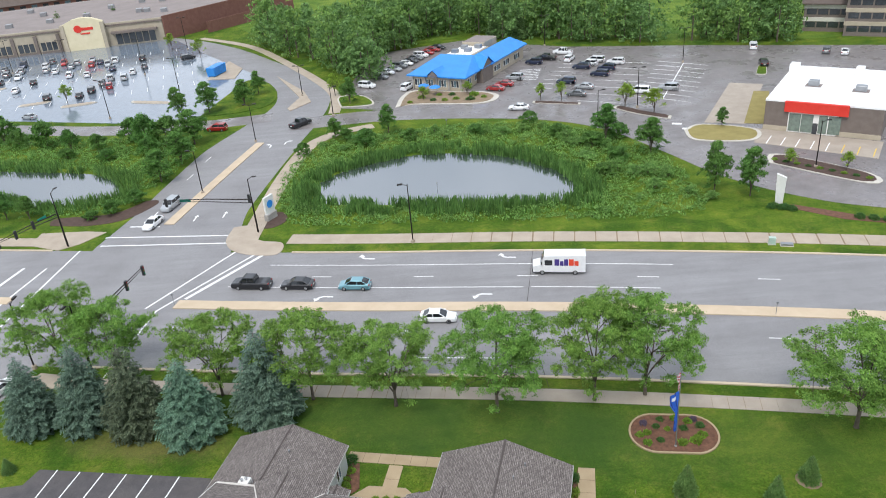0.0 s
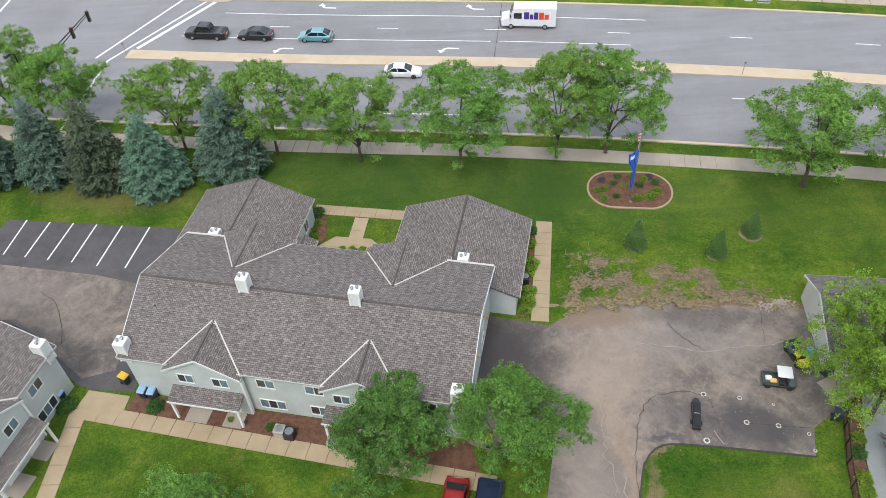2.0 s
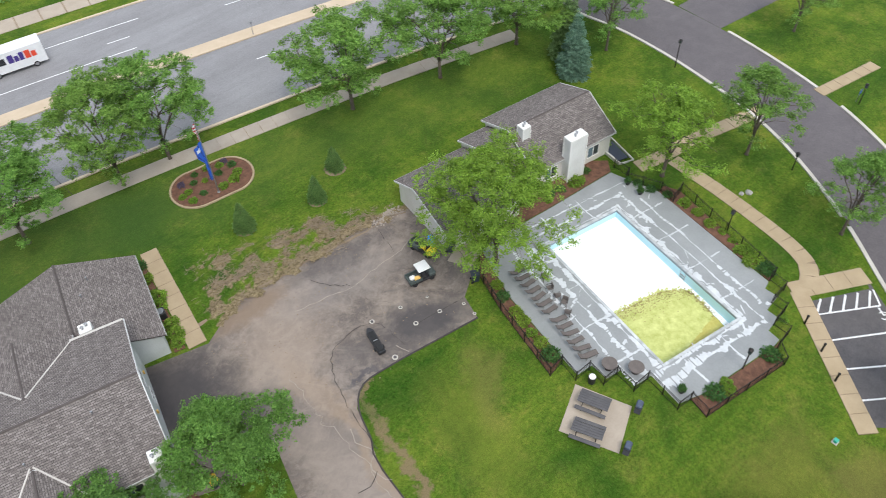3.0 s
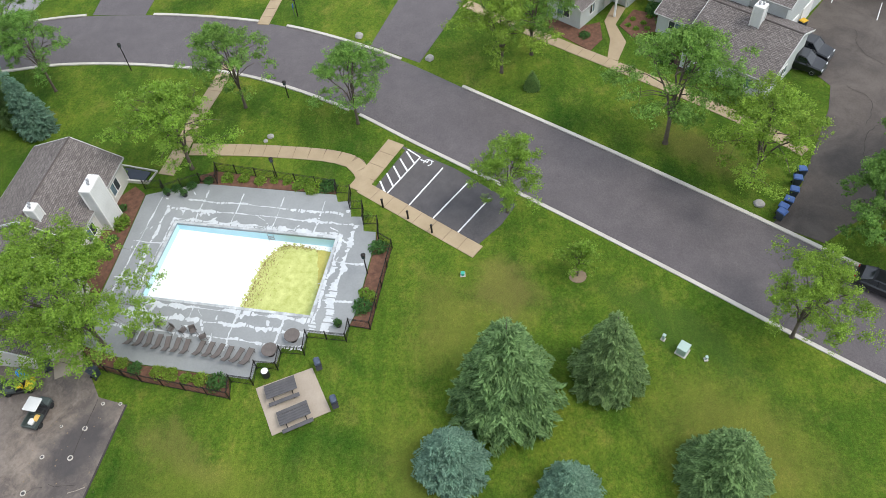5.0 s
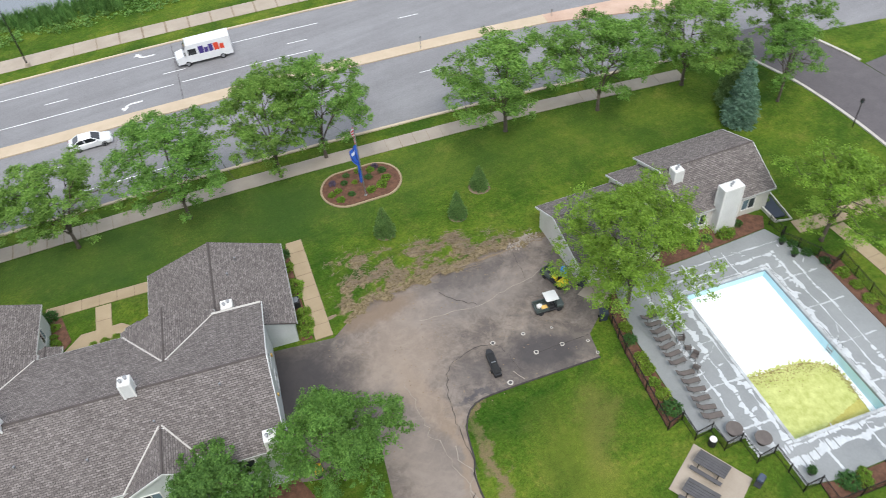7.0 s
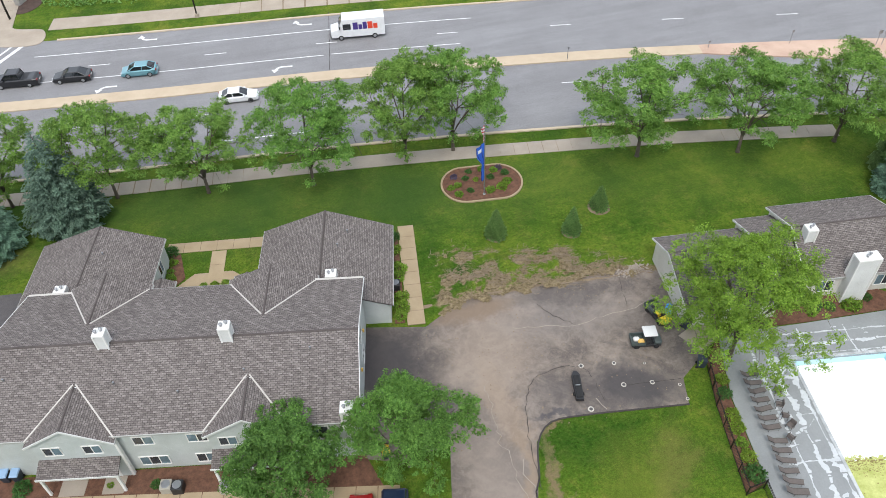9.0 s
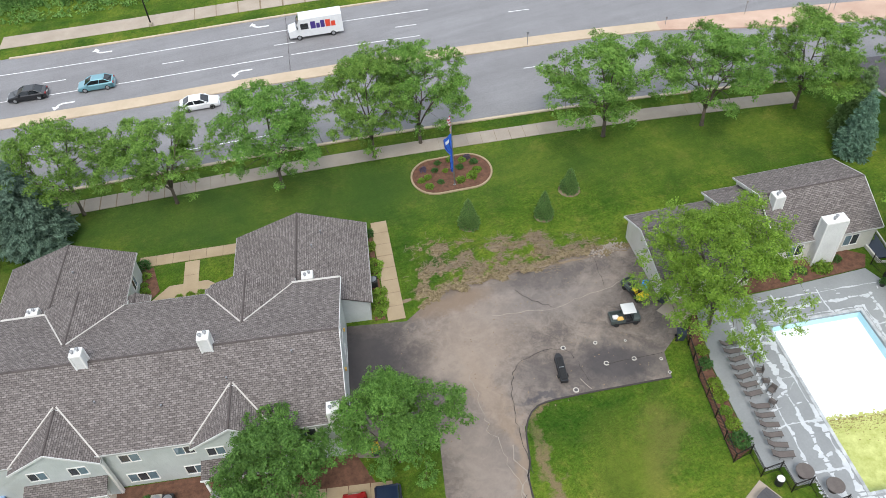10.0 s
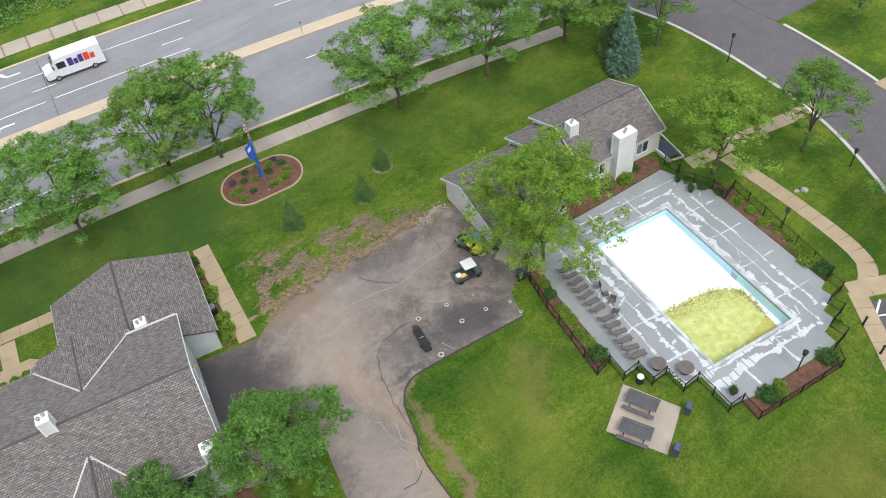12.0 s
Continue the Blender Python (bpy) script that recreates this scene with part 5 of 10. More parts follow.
def broadleaf(seed, height, spread, clumps, leaves, size, trunk_share=0.22, shape=(0.35, 1.0, 0.62), clump=0.15, hollow=0.45, fringe=0):
    """A broad-leaved tree: a short trunk that forks into rising limbs, branches off the limbs, and leaf clumps
    at their ends. shape: the crown's relative width low down, at its widest and near the top. fringe: hanging shoots round the trunk."""
    rng = random.Random(seed)
    wood, crown = Geo(), Geo()
    base_r = height * 0.015
    fork = height * trunk_share
    lean = Vector((rng.uniform(-0.03, 0.03), rng.uniform(-0.03, 0.03), 1))
    wood.tube([(0, 0, -0.1), tuple(lean * fork * 0.08), tuple(lean * fork * 0.55), tuple(lean * fork)], [base_r * 1.8, base_r * 1.2, base_r, base_r * 0.98], 8)
    low = fork * (1.25 if fringe == 0 else 1.55)
    wide = lambda f: float(np.interp(f, [0, 0.16, 0.42, 0.74, 0.92, 1.0], [shape[0], (shape[0] + shape[1]) * 0.54, shape[1], shape[2], shape[2] * 0.55, 0.12]))
    bulge = [rng.uniform(0, 6.28) for _ in range(4)]
    lim = lambda a, f: spread * wide(f) * (1 + 0.15 * math.sin(2 * a + bulge[0]) + 0.12 * math.sin(3 * a + 5 * f + bulge[1]) + 0.09 * math.sin(5 * a - 4 * f + bulge[2]))
    nodes = []
    count = rng.randint(6, 8)
    for i in range(count):
        a = 2 * math.pi * (i + rng.uniform(-0.3, 0.3)) / (count - 1)
        f = rng.uniform(0.52, 0.90) if i else 0.97
        out = lim(a, f) * (rng.uniform(0.62, 0.86) if i else 0.25)
        start = lean * fork * rng.uniform(0.78, 1.0)
        end = Vector((math.cos(a) * out, math.sin(a) * out, low + (height - low) * f))
        pts = []
        for j in range(7):
            t = j / 6
            bow = math.sin(t * math.pi) * out * 0.16
            pts.append(start.lerp(end, t) + Vector((math.cos(a) * -bow, math.sin(a) * -bow, bow * 0.5)) + Vector((rng.uniform(-1, 1), rng.uniform(-1, 1), 0)) * 0.04 * out * (0 < j < 6))
        wood.tube([tuple(p) for p in pts], [base_r * (0.66 - 0.54 * j / 6) for j in range(7)], 6)
        nodes += [(p, base_r * (0.46 - 0.05 * j)) for j, p in enumerate(pts) if j > 1]
        for j in (2, 3, 4, 5):
            b = a + rng.choice((-1, 1)) * rng.uniform(0.35, 0.95)
            g = min(0.95, max(0.15, (pts[j].z - low) / (height - low) + rng.uniform(0.05, 0.25)))
            e = Vector((math.cos(b), math.sin(b), 0)) * lim(b, g) * rng.uniform(0.6, 0.88) + Vector((0, 0, low + (height - low) * g))
            mid = pts[j].lerp(e, 0.5) + Vector((0, 0, 0.10 * (e - pts[j]).length))
            wood.tube([tuple(pts[j]), tuple(mid), tuple(e)], [base_r * 0.30, base_r * 0.2, base_r * 0.07], 5)
            nodes += [(mid, base_r * 0.2), (e, base_r * 0.10)]
    tips = [p for p, w in nodes if w < base_r * 0.24 and p.z > low]
    rng.shuffle(tips)
    tips = tips[: clumps // 2]
    while len(tips) < clumps:
        f = rng.random() ** 0.55
        a = rng.uniform(0, 2 * math.pi)
        q = 1 - (1 - hollow) * rng.random() ** 1.8
        r = max(lim(a, f) * q - spread * clump * 0.7, 0.1)
        tips.append(Vector((math.cos(a) * r, math.sin(a) * r, low + (height - low - spread * clump * 0.4) * f)))
    for k in range(fringe):
        a = rng.uniform(0, 6.28)
        tips.append(Vector((math.cos(a), math.sin(a), 0)) * spread * rng.uniform(0.1, 0.55) + Vector((0, 0, fork * rng.uniform(0.7, 1.5))))
    for e in tips:
        near, w = min(nodes, key=lambda p: (p[0] - e).length + 0.5 * max(0, p[0].z - e.z))
        if (near - e).length > 0.05:
            mid = near.lerp(e, 0.55) + Vector((0, 0, 0.08 * (e - near).length))
            wood.tube([tuple(near), tuple(mid), tuple(e)], [min(w, base_r * 0.16), base_r * 0.09, base_r * 0.03], 4)
        r = spread * clump * rng.uniform(0.62, 1.28)
        lobe(crown, rng, e, r, rng.uniform(0.45, 0.7), int(leaves * (r / (spread * clump)) ** 2), size)
    return wood.mesh("trunk", M_BARK, True), crown


def conifer(seed, height, spread, tiers, per, twig=0.2, droop=0.25, curl=0.0, fan=0.24, full=0.8, dense=40, hang=0.35):
    """Trunk and needle sprays of a spruce: whorls of flat boughs, each a broad pad of short tufts."""
    rng = random.Random(seed)
    rs = np.random.RandomState(seed)
    wood, crown = Geo(), Geo()
    wood.tube([(0, 0, -0.1), (0, 0, height * 0.5), (0, 0, height * 0.98)], [height * 0.016, height * 0.009, 0.012], 7)
    unit = lambda v: v / (np.linalg.norm(v, axis=1, keepdims=True) + 1e-9)
    for i in range(tiers):
        t = min(max((i + rng.uniform(-0.35, 0.35)) / tiers, 0.0), 0.985)
        z = height * (0.05 + 0.95 * t)
        r = spread * min(1.0, 0.80 + 1.3 * t) * (1 - t) ** full + 0.08
        n = max(5, int(per * (0.40 + 0.60 * (1 - t))))
        for j in range(n):
            a = 2 * math.pi * (j + rng.uniform(0.0, 1.0)) / n
            L = r * rng.uniform(0.74, 1.06)
            d, sde = np.array([math.cos(a), math.sin(a), 0]), np.array([-math.sin(a), math.cos(a), 0])
            drop = droop * rng.uniform(0.6, 1.4) * (0.35 + 0.65 * (1 - t))
            k = max(12, int(dense * L * (0.5 + L)))
            nb = max(3, int(L / 0.30))
            root = (rs.randint(0, nb, k) + 0.6) / (nb + 0.2)
            side = np.where(rs.uniform(0, 1, k) < 0.5, -1.0, 1.0)
            g = rs.uniform(0, 1, k) ** 0.8
            reach = fan * np.sin(np.minimum(1, root * 1.02) * math.pi * 0.80) + 0.03
            f = np.minimum(1.06, root + 0.55 * reach * g)
            o = side * reach * g
            P = d * (L * f)[:, None] + sde * (L * o)[:, None] + rs.normal(0, 0.025, (k, 3))
            P[:, 2] = z + 0.08 * L - drop * L * f * (1 - curl * f * f) - hang * L * g * reach * 2 + rs.normal(0, 0.035, k)
            go = unit(d * rs.uniform(0.5, 1.0, (k, 1)) + sde * (np.sign(o) * rs.uniform(0.2, 0.9, k))[:, None] + np.stack([rs.normal(0, .1, k), rs.normal(0, .1, k), rs.uniform(-0.5, 0.15, k)], 1))
            up = unit(np.cross(go, rs.normal(0, 0.4, (k, 3)) + np.array([0, 0, 1.0])))
            ln = (twig * rs.uniform(0.7, 1.3, k) * min(1, 0.5 + L / 3))[:, None]
            w = ln * rs.uniform(0.24, 0.36, (k, 1))
            q = np.stack([P - up * w, P + up * w, P + go * ln], 1).reshape(-1, 3)
            m = len(crown.v)
            crown.v += [tuple(v) for v in q.tolist()]
            crown.f += [(m + 3 * x, m + 3 * x + 1, m + 3 * x + 2) for x in range(k)]
            crown.uv += [[(0, 0)] * 3] * k
            crown.mi += [0] * k
    return wood.mesh("trunk", M_BARK, True), crown


def tree_kind(name, made, mat, label, category, group=""):
    wood, crown = made
    ob = thing(name, pose(0, 0, -50), label, category, group)
    part("trunk", wood, None, ob)
    part("crown", crown.mesh("crown", mat), None, ob)
    return ob


def plant_all(proto, spots, rng):
    """Sets a tree and its copies: x, y, scale and a scale of height."""
    for i, (x, y, s, sz) in enumerate(spots):
        m = pose(x, y, 0, 0, 0, rng.uniform(0, 360)) @ Matrix.Diagonal((s, s, s * sz, 1))
        if i == 0:
            proto.matrix_basis = m
        else:
            c = copy_thing(proto, m)
            c.matrix_basis = m


RT = random.Random(5)


def fit_in(height, spread, spots):
    """Spots of x, y, wanted radius and height, as scales of a tree of that height and spread."""
    return [(x, y, r / spread, (h / height) / (r / spread)) for x, y, r, h in spots]


ROW = "street trees along the pavement"
ash = [tree_kind("street_tree", broadleaf(11 + k, 11.0, 6.0, 128, 345, 0.093, 0.21, (0.30, 1.04, 1.0), 0.14, 0.55, 2), M_LEAF, "broad green street tree with open vase-shaped crown by the pavement", "tree", ROW) for k in range(3)]
plant_all(ash[0], fit_in(11, 6, [(-39.8, 74.6, 5.3, 10.8), (-7.0, 66.2, 5.9, 10.1), (38.2, 57.1, 6.9, 11.2), (59.7, 52.4, 6.5, 11.0)]), RT)
plant_all(ash[1], fit_in(11, 6, [(-26.9, 70.6, 5.2, 10.6), (3.8, 63.8, 6.4, 11.6), (48.8, 54.2, 6.4, 11.0), (72.0, 50.0, 5.0, 10.3)]), RT)
plant_all(ash[2], fit_in(11, 6, [(-48.0, 78.4, 5.6, 10.8), (-16.3, 68.5, 5.7, 10.8), (14.2, 64.4, 5.6, 12.2), (19.6, 64.6, 6.0, 12.0)]), RT)
broad = tree_kind("spreading_tree", broadleaf(23, 11.0, 7.8, 160, 450, 0.082, 0.20, (0.55, 1.0, 0.80), 0.125, 0.42, 10), M_LEAFY, "large spreading yellow-green tree between clubhouse and courtyard", "tree")
plant_all(broad, [(32.9, 30.3, 1.02, 1.03)], RT)
airy = [tree_kind("young_tree", broadleaf(31 + k, 10.0, 4.6, 82, 290, 0.082, 0.26, (0.6, 1.08, 0.78), 0.165, 0.35, 5), (M_LEAFY, M_LEAF)[k], "light airy green tree with open crown on the lawn", "tree", "open-crowned lawn trees") for k in range(2)]
plant_all(airy[0], fit_in(10.0, 4.6, [(52.5, 26.4, 5.2, 10.0), (44.2, -3.6, 3.6, 8.4), (29.7, -24.2, 4.1, 9.0), (45.8, -25.4, 5.4, 10.2), (63.4, -4.6, 4.6, 10.5)]), RT)
plant_all(airy[1], fit_in(10.0, 4.6, [(60.9, 22.2, 4.3, 10.0), (57.2, 10.3, 4.1, 9.2), (51.4, -19.1, 6.0, 12.6), (65.9, 43.8, 4.0, 9.6), (66, -8, 4.6, 10.5), (84, 30, 3.8, 8.0)]), RT)
maple = tree_kind("maple_tree", broadleaf(51, 8.6, 4.8, 130, 450, 0.085, 0.14, (0.85, 1.0, 0.72), 0.15, 0.6), M_LEAFM, "dense mid-green maple tree close to the house", "tree")
plant_all(maple, fit_in(8.6, 4.8, [(-4.0, 29.2, 4.9, 8.6), (74.5, -47.5, 5.0, 6)]), RT)
ymaple = tree_kind("maple_tree", broadleaf(53, 7.0, 4.6, 100, 360, 0.085, 0.16, (0.75, 1.0, 0.66), 0.15, 0.5), M_LEAF, "low yellow-green maple tree on the front lawn", "tree")
plant_all(ymaple, fit_in(7.0, 4.6, [(-17.6, 24.4, 4.3, 6.6)]), RT)
dense = tree_kind("courtyard_tree", broadleaf(57, 8.8, 5.0, 140, 450, 0.082, 0.2, (0.8, 1.05, 0.78), 0.145, 0.5), M_LEAFG, "dense rounded green tree beside the drive and house", "tree")
plant_all(dense, fit_in(8.8, 5.0, [(4.8, 28.9, 4.9, 8.8), (38.4, -34.6, 5.4, 9.8), (44.5, -41.0, 6.2, 10.6)]), RT)
sapling = tree_kind("sapling", broadleaf(61, 3.8, 1.4, 40, 90, 0.075, 0.2, (0.8, 1.0, 0.6), 0.28), M_LEAFY, "young sapling in a ring of mulch", "tree")
plant_all(sapling, [(36.75, -8.8, 1.15, 1.05)], RT)

spruce = tree_kind("spruce_tree", conifer(71, 13.5, 5.0, 21, 13, 0.30, 0.40, 0.30, 0.24, 0.78, 36, 0.55), M_SPRUCE, "tall green spruce with drooping branches down to the lawn", "tree")
plant_all(spruce, fit_in(13.5, 5, [(25.6, -2.0, 4.6, 11.8), (27.2, -9.6, 3.2, 9.2), (18.8, -16.0, 3.6, 7.6), (61.8, 46.4, 2.4, 9.0)]), RT)
bspruce = tree_kind("blue_spruce", conifer(81, 11.0, 4.3, 19, 14, 0.26, 0.20, 0.3, 0.27, 0.84, 42, 0.25), M_BLUE, "blue-grey spruce with dense branches down to the lawn", "tree")
plant_all(bspruce, fit_in(11, 4.3, [(-28.5, 64.4, 4.0, 9.8), (59.6, 43.6, 2.2, 8.6), (20.8, 2.2, 2.9, 5.8), (18.2, -5.6, 2.5, 5.2)]), RT)
tspruce = tree_kind("blue_spruce", conifer(83, 12.0, 4.2, 22, 13, 0.25, 0.20, 0.3, 0.27, 0.82, 40, 0.25), M_TEAL, "tall dark blue-green spruce with dense lumpy branches", "tree")
plant_all(tspruce, fit_in(12, 4.2, [(-20.6, 66.0, 4.2, 11.7), (-40.6, 67.4, 3.6, 10.9), (-46.6, 67.6, 3.5, 9.5)]), RT)
ospruce = tree_kind("spruce_tree", conifer(87, 12.0, 3.9, 21, 11, 0.26, 0.28, 0.3, 0.22, 0.64, 34, 0.35), M_OLDSPRUCE, "old thin spruce with dull brownish green needles", "tree")
plant_all(ospruce, fit_in(12, 3.9, [(-34.6, 65.8, 3.8, 10.8)]), RT)
firlet = tree_kind("young_spruce", conifer(91, 3.0, 1.1, 14, 12, 0.17, 0.18, 0.1, 0.3, 0.85, 85, 0.2), M_FIRLET, "small young spruce in a ring of bare soil", "tree", "young spruces on the lawn")
FIRS = [(19.4, 50.3, 1.05, 1.15), (26.6, 48.4, 0.92, 1.25), (30.7, 50.8, 0.95, 1.05), (-46.5, 60.5, 0.7, 0.9), (60.5, -7.5, 0.8, 1.0)]
plant_all(firlet, FIRS, RT)

# ---- pool court ----
M_DECK = surf("worn_grey_pool_deck", (0.215, 0.225, 0.226), (0.335, 0.345, 0.343), 0.25, 6, space="world", rough=0.55)
M_PEEL = surf("flaking_white_coating", (0.46, 0.48, 0.49), (0.66, 0.68, 0.69), 1.2, 8, space="world", rough=0.6)
M_COPING = surf("flaked_grey_coping", (0.30, 0.31, 0.31), (0.62, 0.64, 0.65), 1.6, 7, space="world", rough=0.6, vary=0.18)
M_POOLWHITE = surf("white_pool_plaster", (0.88, 0.89, 0.89), (0.93, 0.94, 0.94), 0.3, 6, rough=0.5, bump=0.05)
M_POOLBLUE = surf("pale_blue_pool_wall", (0.42, 0.68, 0.76), (0.55, 0.78, 0.84), 0.5, 6, rough=0.5, bump=0.05)
M_SCUM = surf("yellow_green_silt", (0.33, 0.355, 0.075), (0.66, 0.68, 0.27), 1.6, 7, rough=0.7, bump=0.4)
M_OCHRE = surf("ochre_silt", (0.36, 0.30, 0.06), (0.60, 0.56, 0.17), 1.2, 7, rough=0.75, bump=0.4)
M_SILT = surf("brown_silt_rim", (0.15, 0.11, 0.04), (0.40, 0.34, 0.12), 1.5, 6, rough=0.8)

deck_ring = [(49.4, 30.3), (50.4, 25.2), (47.7, 12.0), (46.8, 11.8), (46.8, 10.6), (44.9, 10.5), (44.8, 9.4), (43.1, 9.3), (42.9, 8.2), (42.1, 8.2), (34.4, 9.7), (33.2, 10.2), (32.3, 10.5), (32.9, 13.5), (31.4, 13.8), (31.7, 15.5), (30.2, 15.8), (30.4, 17.4), (28.9, 17.6), (29.3, 19.6), (30.9, 26.8), (33.2, 32.6), (41.0, 31.4)]
dk = holed(Geo(), deck_ring, POOL_RING, 0.05)
ring = deck_ring[::-1]
for a, b in zip(deck_ring, deck_ring[1:] + deck_ring[:1]):
    dk.face([(*a, -0.1), (*b, -0.1), (*b, 0.05), (*a, 0.05)])
setting("pool_deck", dk, M_DECK, "worn grey pool deck with flaking white coating", "terrace")

pool = tagged(new("swimming_pool"), "drained white swimming pool with yellow-green silt in one end", "swimming pool", kind="structure")
pool.matrix_basis = POOL_AT
X, Y = POOL_X, POOL_Y
deep = (-0.85, -1.25)
basin = Geo().face([(-X, -Y, deep[1]), (X, -Y, deep[1]), (X, Y, deep[0]), (-X, Y, deep[0])])
part("basin_floor", basin, M_POOLWHITE, pool)
wl_ = Geo()
cs = [(-X, -Y, deep[1]), (X, -Y, deep[1]), (X, Y, deep[0]), (-X, Y, deep[0])]
for (x0, y0, z0), (x1, y1, z1) in zip(cs, cs[1:] + cs[:1]):
    wl_.face([(x1, y1, z1), (x0, y0, z0), (x0, y0, 0.05), (x1, y1, 0.05)])
part("basin_wall", wl_, M_POOLBLUE, pool, "pale blue painted wall")
for (x0, y0, x1, y1), n in (((-X - 0.26, Y, X + 0.26, Y + 0.26), 14), ((-X - 0.26, -Y - 0.26, X + 0.26, -Y), 14), ((-X - 0.26, -Y, -X, Y), 26), ((X, -Y, X + 0.26, Y), 26)):
    for k in range(n):
        if x1 - x0 > y1 - y0:
            a0, a1 = x0 + (x1 - x0) * k / n, x0 + (x1 - x0) * (k + 1) / n
            stone_ = Geo().box(a0 + 0.006, a1 - 0.006, y0, y1, 0.03, 0.095, 0.02)
        else:
            a0, a1 = y0 + (y1 - y0) * k / n, y0 + (y1 - y0) * (k + 1) / n
            stone_ = Geo().box(x0, x1, a0 + 0.006, a1 - 0.006, 0.03, 0.095, 0.02)
        part("coping_stone", stone_, M_COPING, pool)
tile = Geo()
for s in (-1, 1):
    tile.box(s * X - 0.012, s * X + 0.012, -Y, Y, -0.16, 0.03)
    tile.box(-X, X, s * Y - 0.012, s * Y + 0.012, -0.16, 0.03)
part("tile_band", tile, surf("grey_tile_band", (0.16, 0.2, 0.22), (0.30, 0.34, 0.36), 3, 12, rough=0.3), pool)
rp = random.Random(9)
zf = lambda y: deep[1] + (deep[0] - deep[1]) * (y + Y) / (2 * Y)
# The silt's edge sweeps from the east wall round to the west wall.
edge = [(X - 0.55, -Y + 0.7), (X - 0.42, -Y + 3.4), (X - 0.5, -2.9), (X - 0.9, -2.35), (2.2, -1.8), (1.3, -1.5), (0.4, -1.4), (-0.6, -1.35), (-1.6, -1.3), (-2.6, -1.2), (-X + 0.45, -1.15), (-X + 0.06, -1.3)]
blob = [(x + rp.uniform(-0.05, 0.05), y + rp.uniform(-0.07, 0.07)) for x, y in curve_points(edge, 0.22)]
ring = [(-X + 0.05, -Y + 0.35), (-X + 0.7, -Y + 0.18), (X - 1.6, -Y + 0.22)] + blob
silt = Geo().face([(x, y, zf(y) + 0.02) for x, y in ring])
part("silt", silt, M_SCUM, pool, "yellow-green silt and stagnant algae")
rim = Geo()
for (x0, y0), (x1, y1) in zip(blob, blob[1:]):
    if rp.random() < 0.35:
        continue
    w = rp.uniform(0.02, 0.12) * (0.3 + abs(math.sin(3 * x0)))
    rim.face([(x0, y0 - w, zf(y0) + 0.035), (x1, y1 - w, zf(y1) + 0.035), (x1, y1 + 0.02, zf(y1) + 0.035), (x0, y0 + 0.02, zf(y0) + 0.035)])
for _ in range(900):
    # Crumbs of dead leaves, thickest along the silt's edge.
    x0, y0 = rp.choice(blob[8:])
    off = abs(rp.gauss(0, 0.7))
    x0, y0 = x0 + rp.gauss(0, 0.15), y0 - off + rp.uniform(0, 0.18)
    if abs(x0) > X - 0.1 or y0 < -Y + 0.5:
        continue
    a, w = rp.uniform(0, 6.28), rp.uniform(0.02, 0.075) * (1.6 if rp.random() < 0.08 else 1)
    rim.face([(x0 + w * math.cos(a + q), y0 + w * 0.7 * math.sin(a + q), zf(y0) + 0.038) for q in (0, 1.4, 3.1, 4.6)])
ochre = Geo()
shore = [(X - 0.55 - 0.22 * k, -Y + 0.25 + 1.55 * (1 - k / 30) ** 1.5 + 0.22 * noise.noise(Vector((k * 0.6, 3.0, 0)))) for k in range(31)]
for (x0, y0), (x1, y1) in zip(shore, shore[1:]):
    ochre.face([(x0, y0, zf(y0) + 0.030), (x1, y1, zf(y1) + 0.030), (x1, -Y + 0.24, zf(-Y + 0.24) + 0.030), (x0, -Y + 0.24, zf(-Y + 0.24) + 0.030)][::-1])
part("silt_bank", ochre, M_OCHRE, pool, "ochre brown silt drifted along the end wall")
part("leaf_debris", rim, M_SILT, pool, "dark dead leaves along the silt")
crumbs = Geo()
for _ in range(420):
    x0, y0 = rp.choice(blob[10:])
    x0, y0 = x0 + rp.gauss(0, 0.2), y0 + abs(rp.gauss(0, 0.16))
    if abs(x0) > X - 0.05:
        continue
    a, w = rp.uniform(0, 6.28), rp.uniform(0.03, 0.12)
    crumbs.face([(x0 + w * math.cos(a + q), y0 + w * math.sin(a + q), zf(y0) + 0.016) for q in (0, 1.2, 2.5, 3.9, 5.1)])
part("silt_crumbs", crumbs, M_SCUM, pool)
for sx in (-0.28, 0.28):
    part("ladder_rail", Geo().tube([(X - 0.35, -1.6 + sx, -0.7), (X - 0.3, -1.6 + sx, 0.55), (X + 0.1, -1.6 + sx, 0.8), (X + 0.5, -1.6 + sx, 0.55), (X + 0.55, -1.6 + sx, 0.05)], [0.025] * 5, 6), M_GREY, pool)
for zz in (-0.5, -0.2):
    part("ladder_step", Geo().box(X - 0.4, X - 0.28, -1.88, -1.32, zz, zz + 0.04, 0.01), M_GREY, pool)

# Flaking strips along the joints of the deck.
peel = Geo()
level = iter(range(1000))


def on_deck(x, y):
    """Whether a spot lies on the deck, clear of its rim."""
    hit = False
    for (x0, y0), (x1, y1) in zip(deck_ring, deck_ring[1:] + deck_ring[:1]):
        if (y0 > y) != (y1 > y) and x < (x1 - x0) * (y - y0) / (y1 - y0) + x0:
            hit = not hit
    return hit


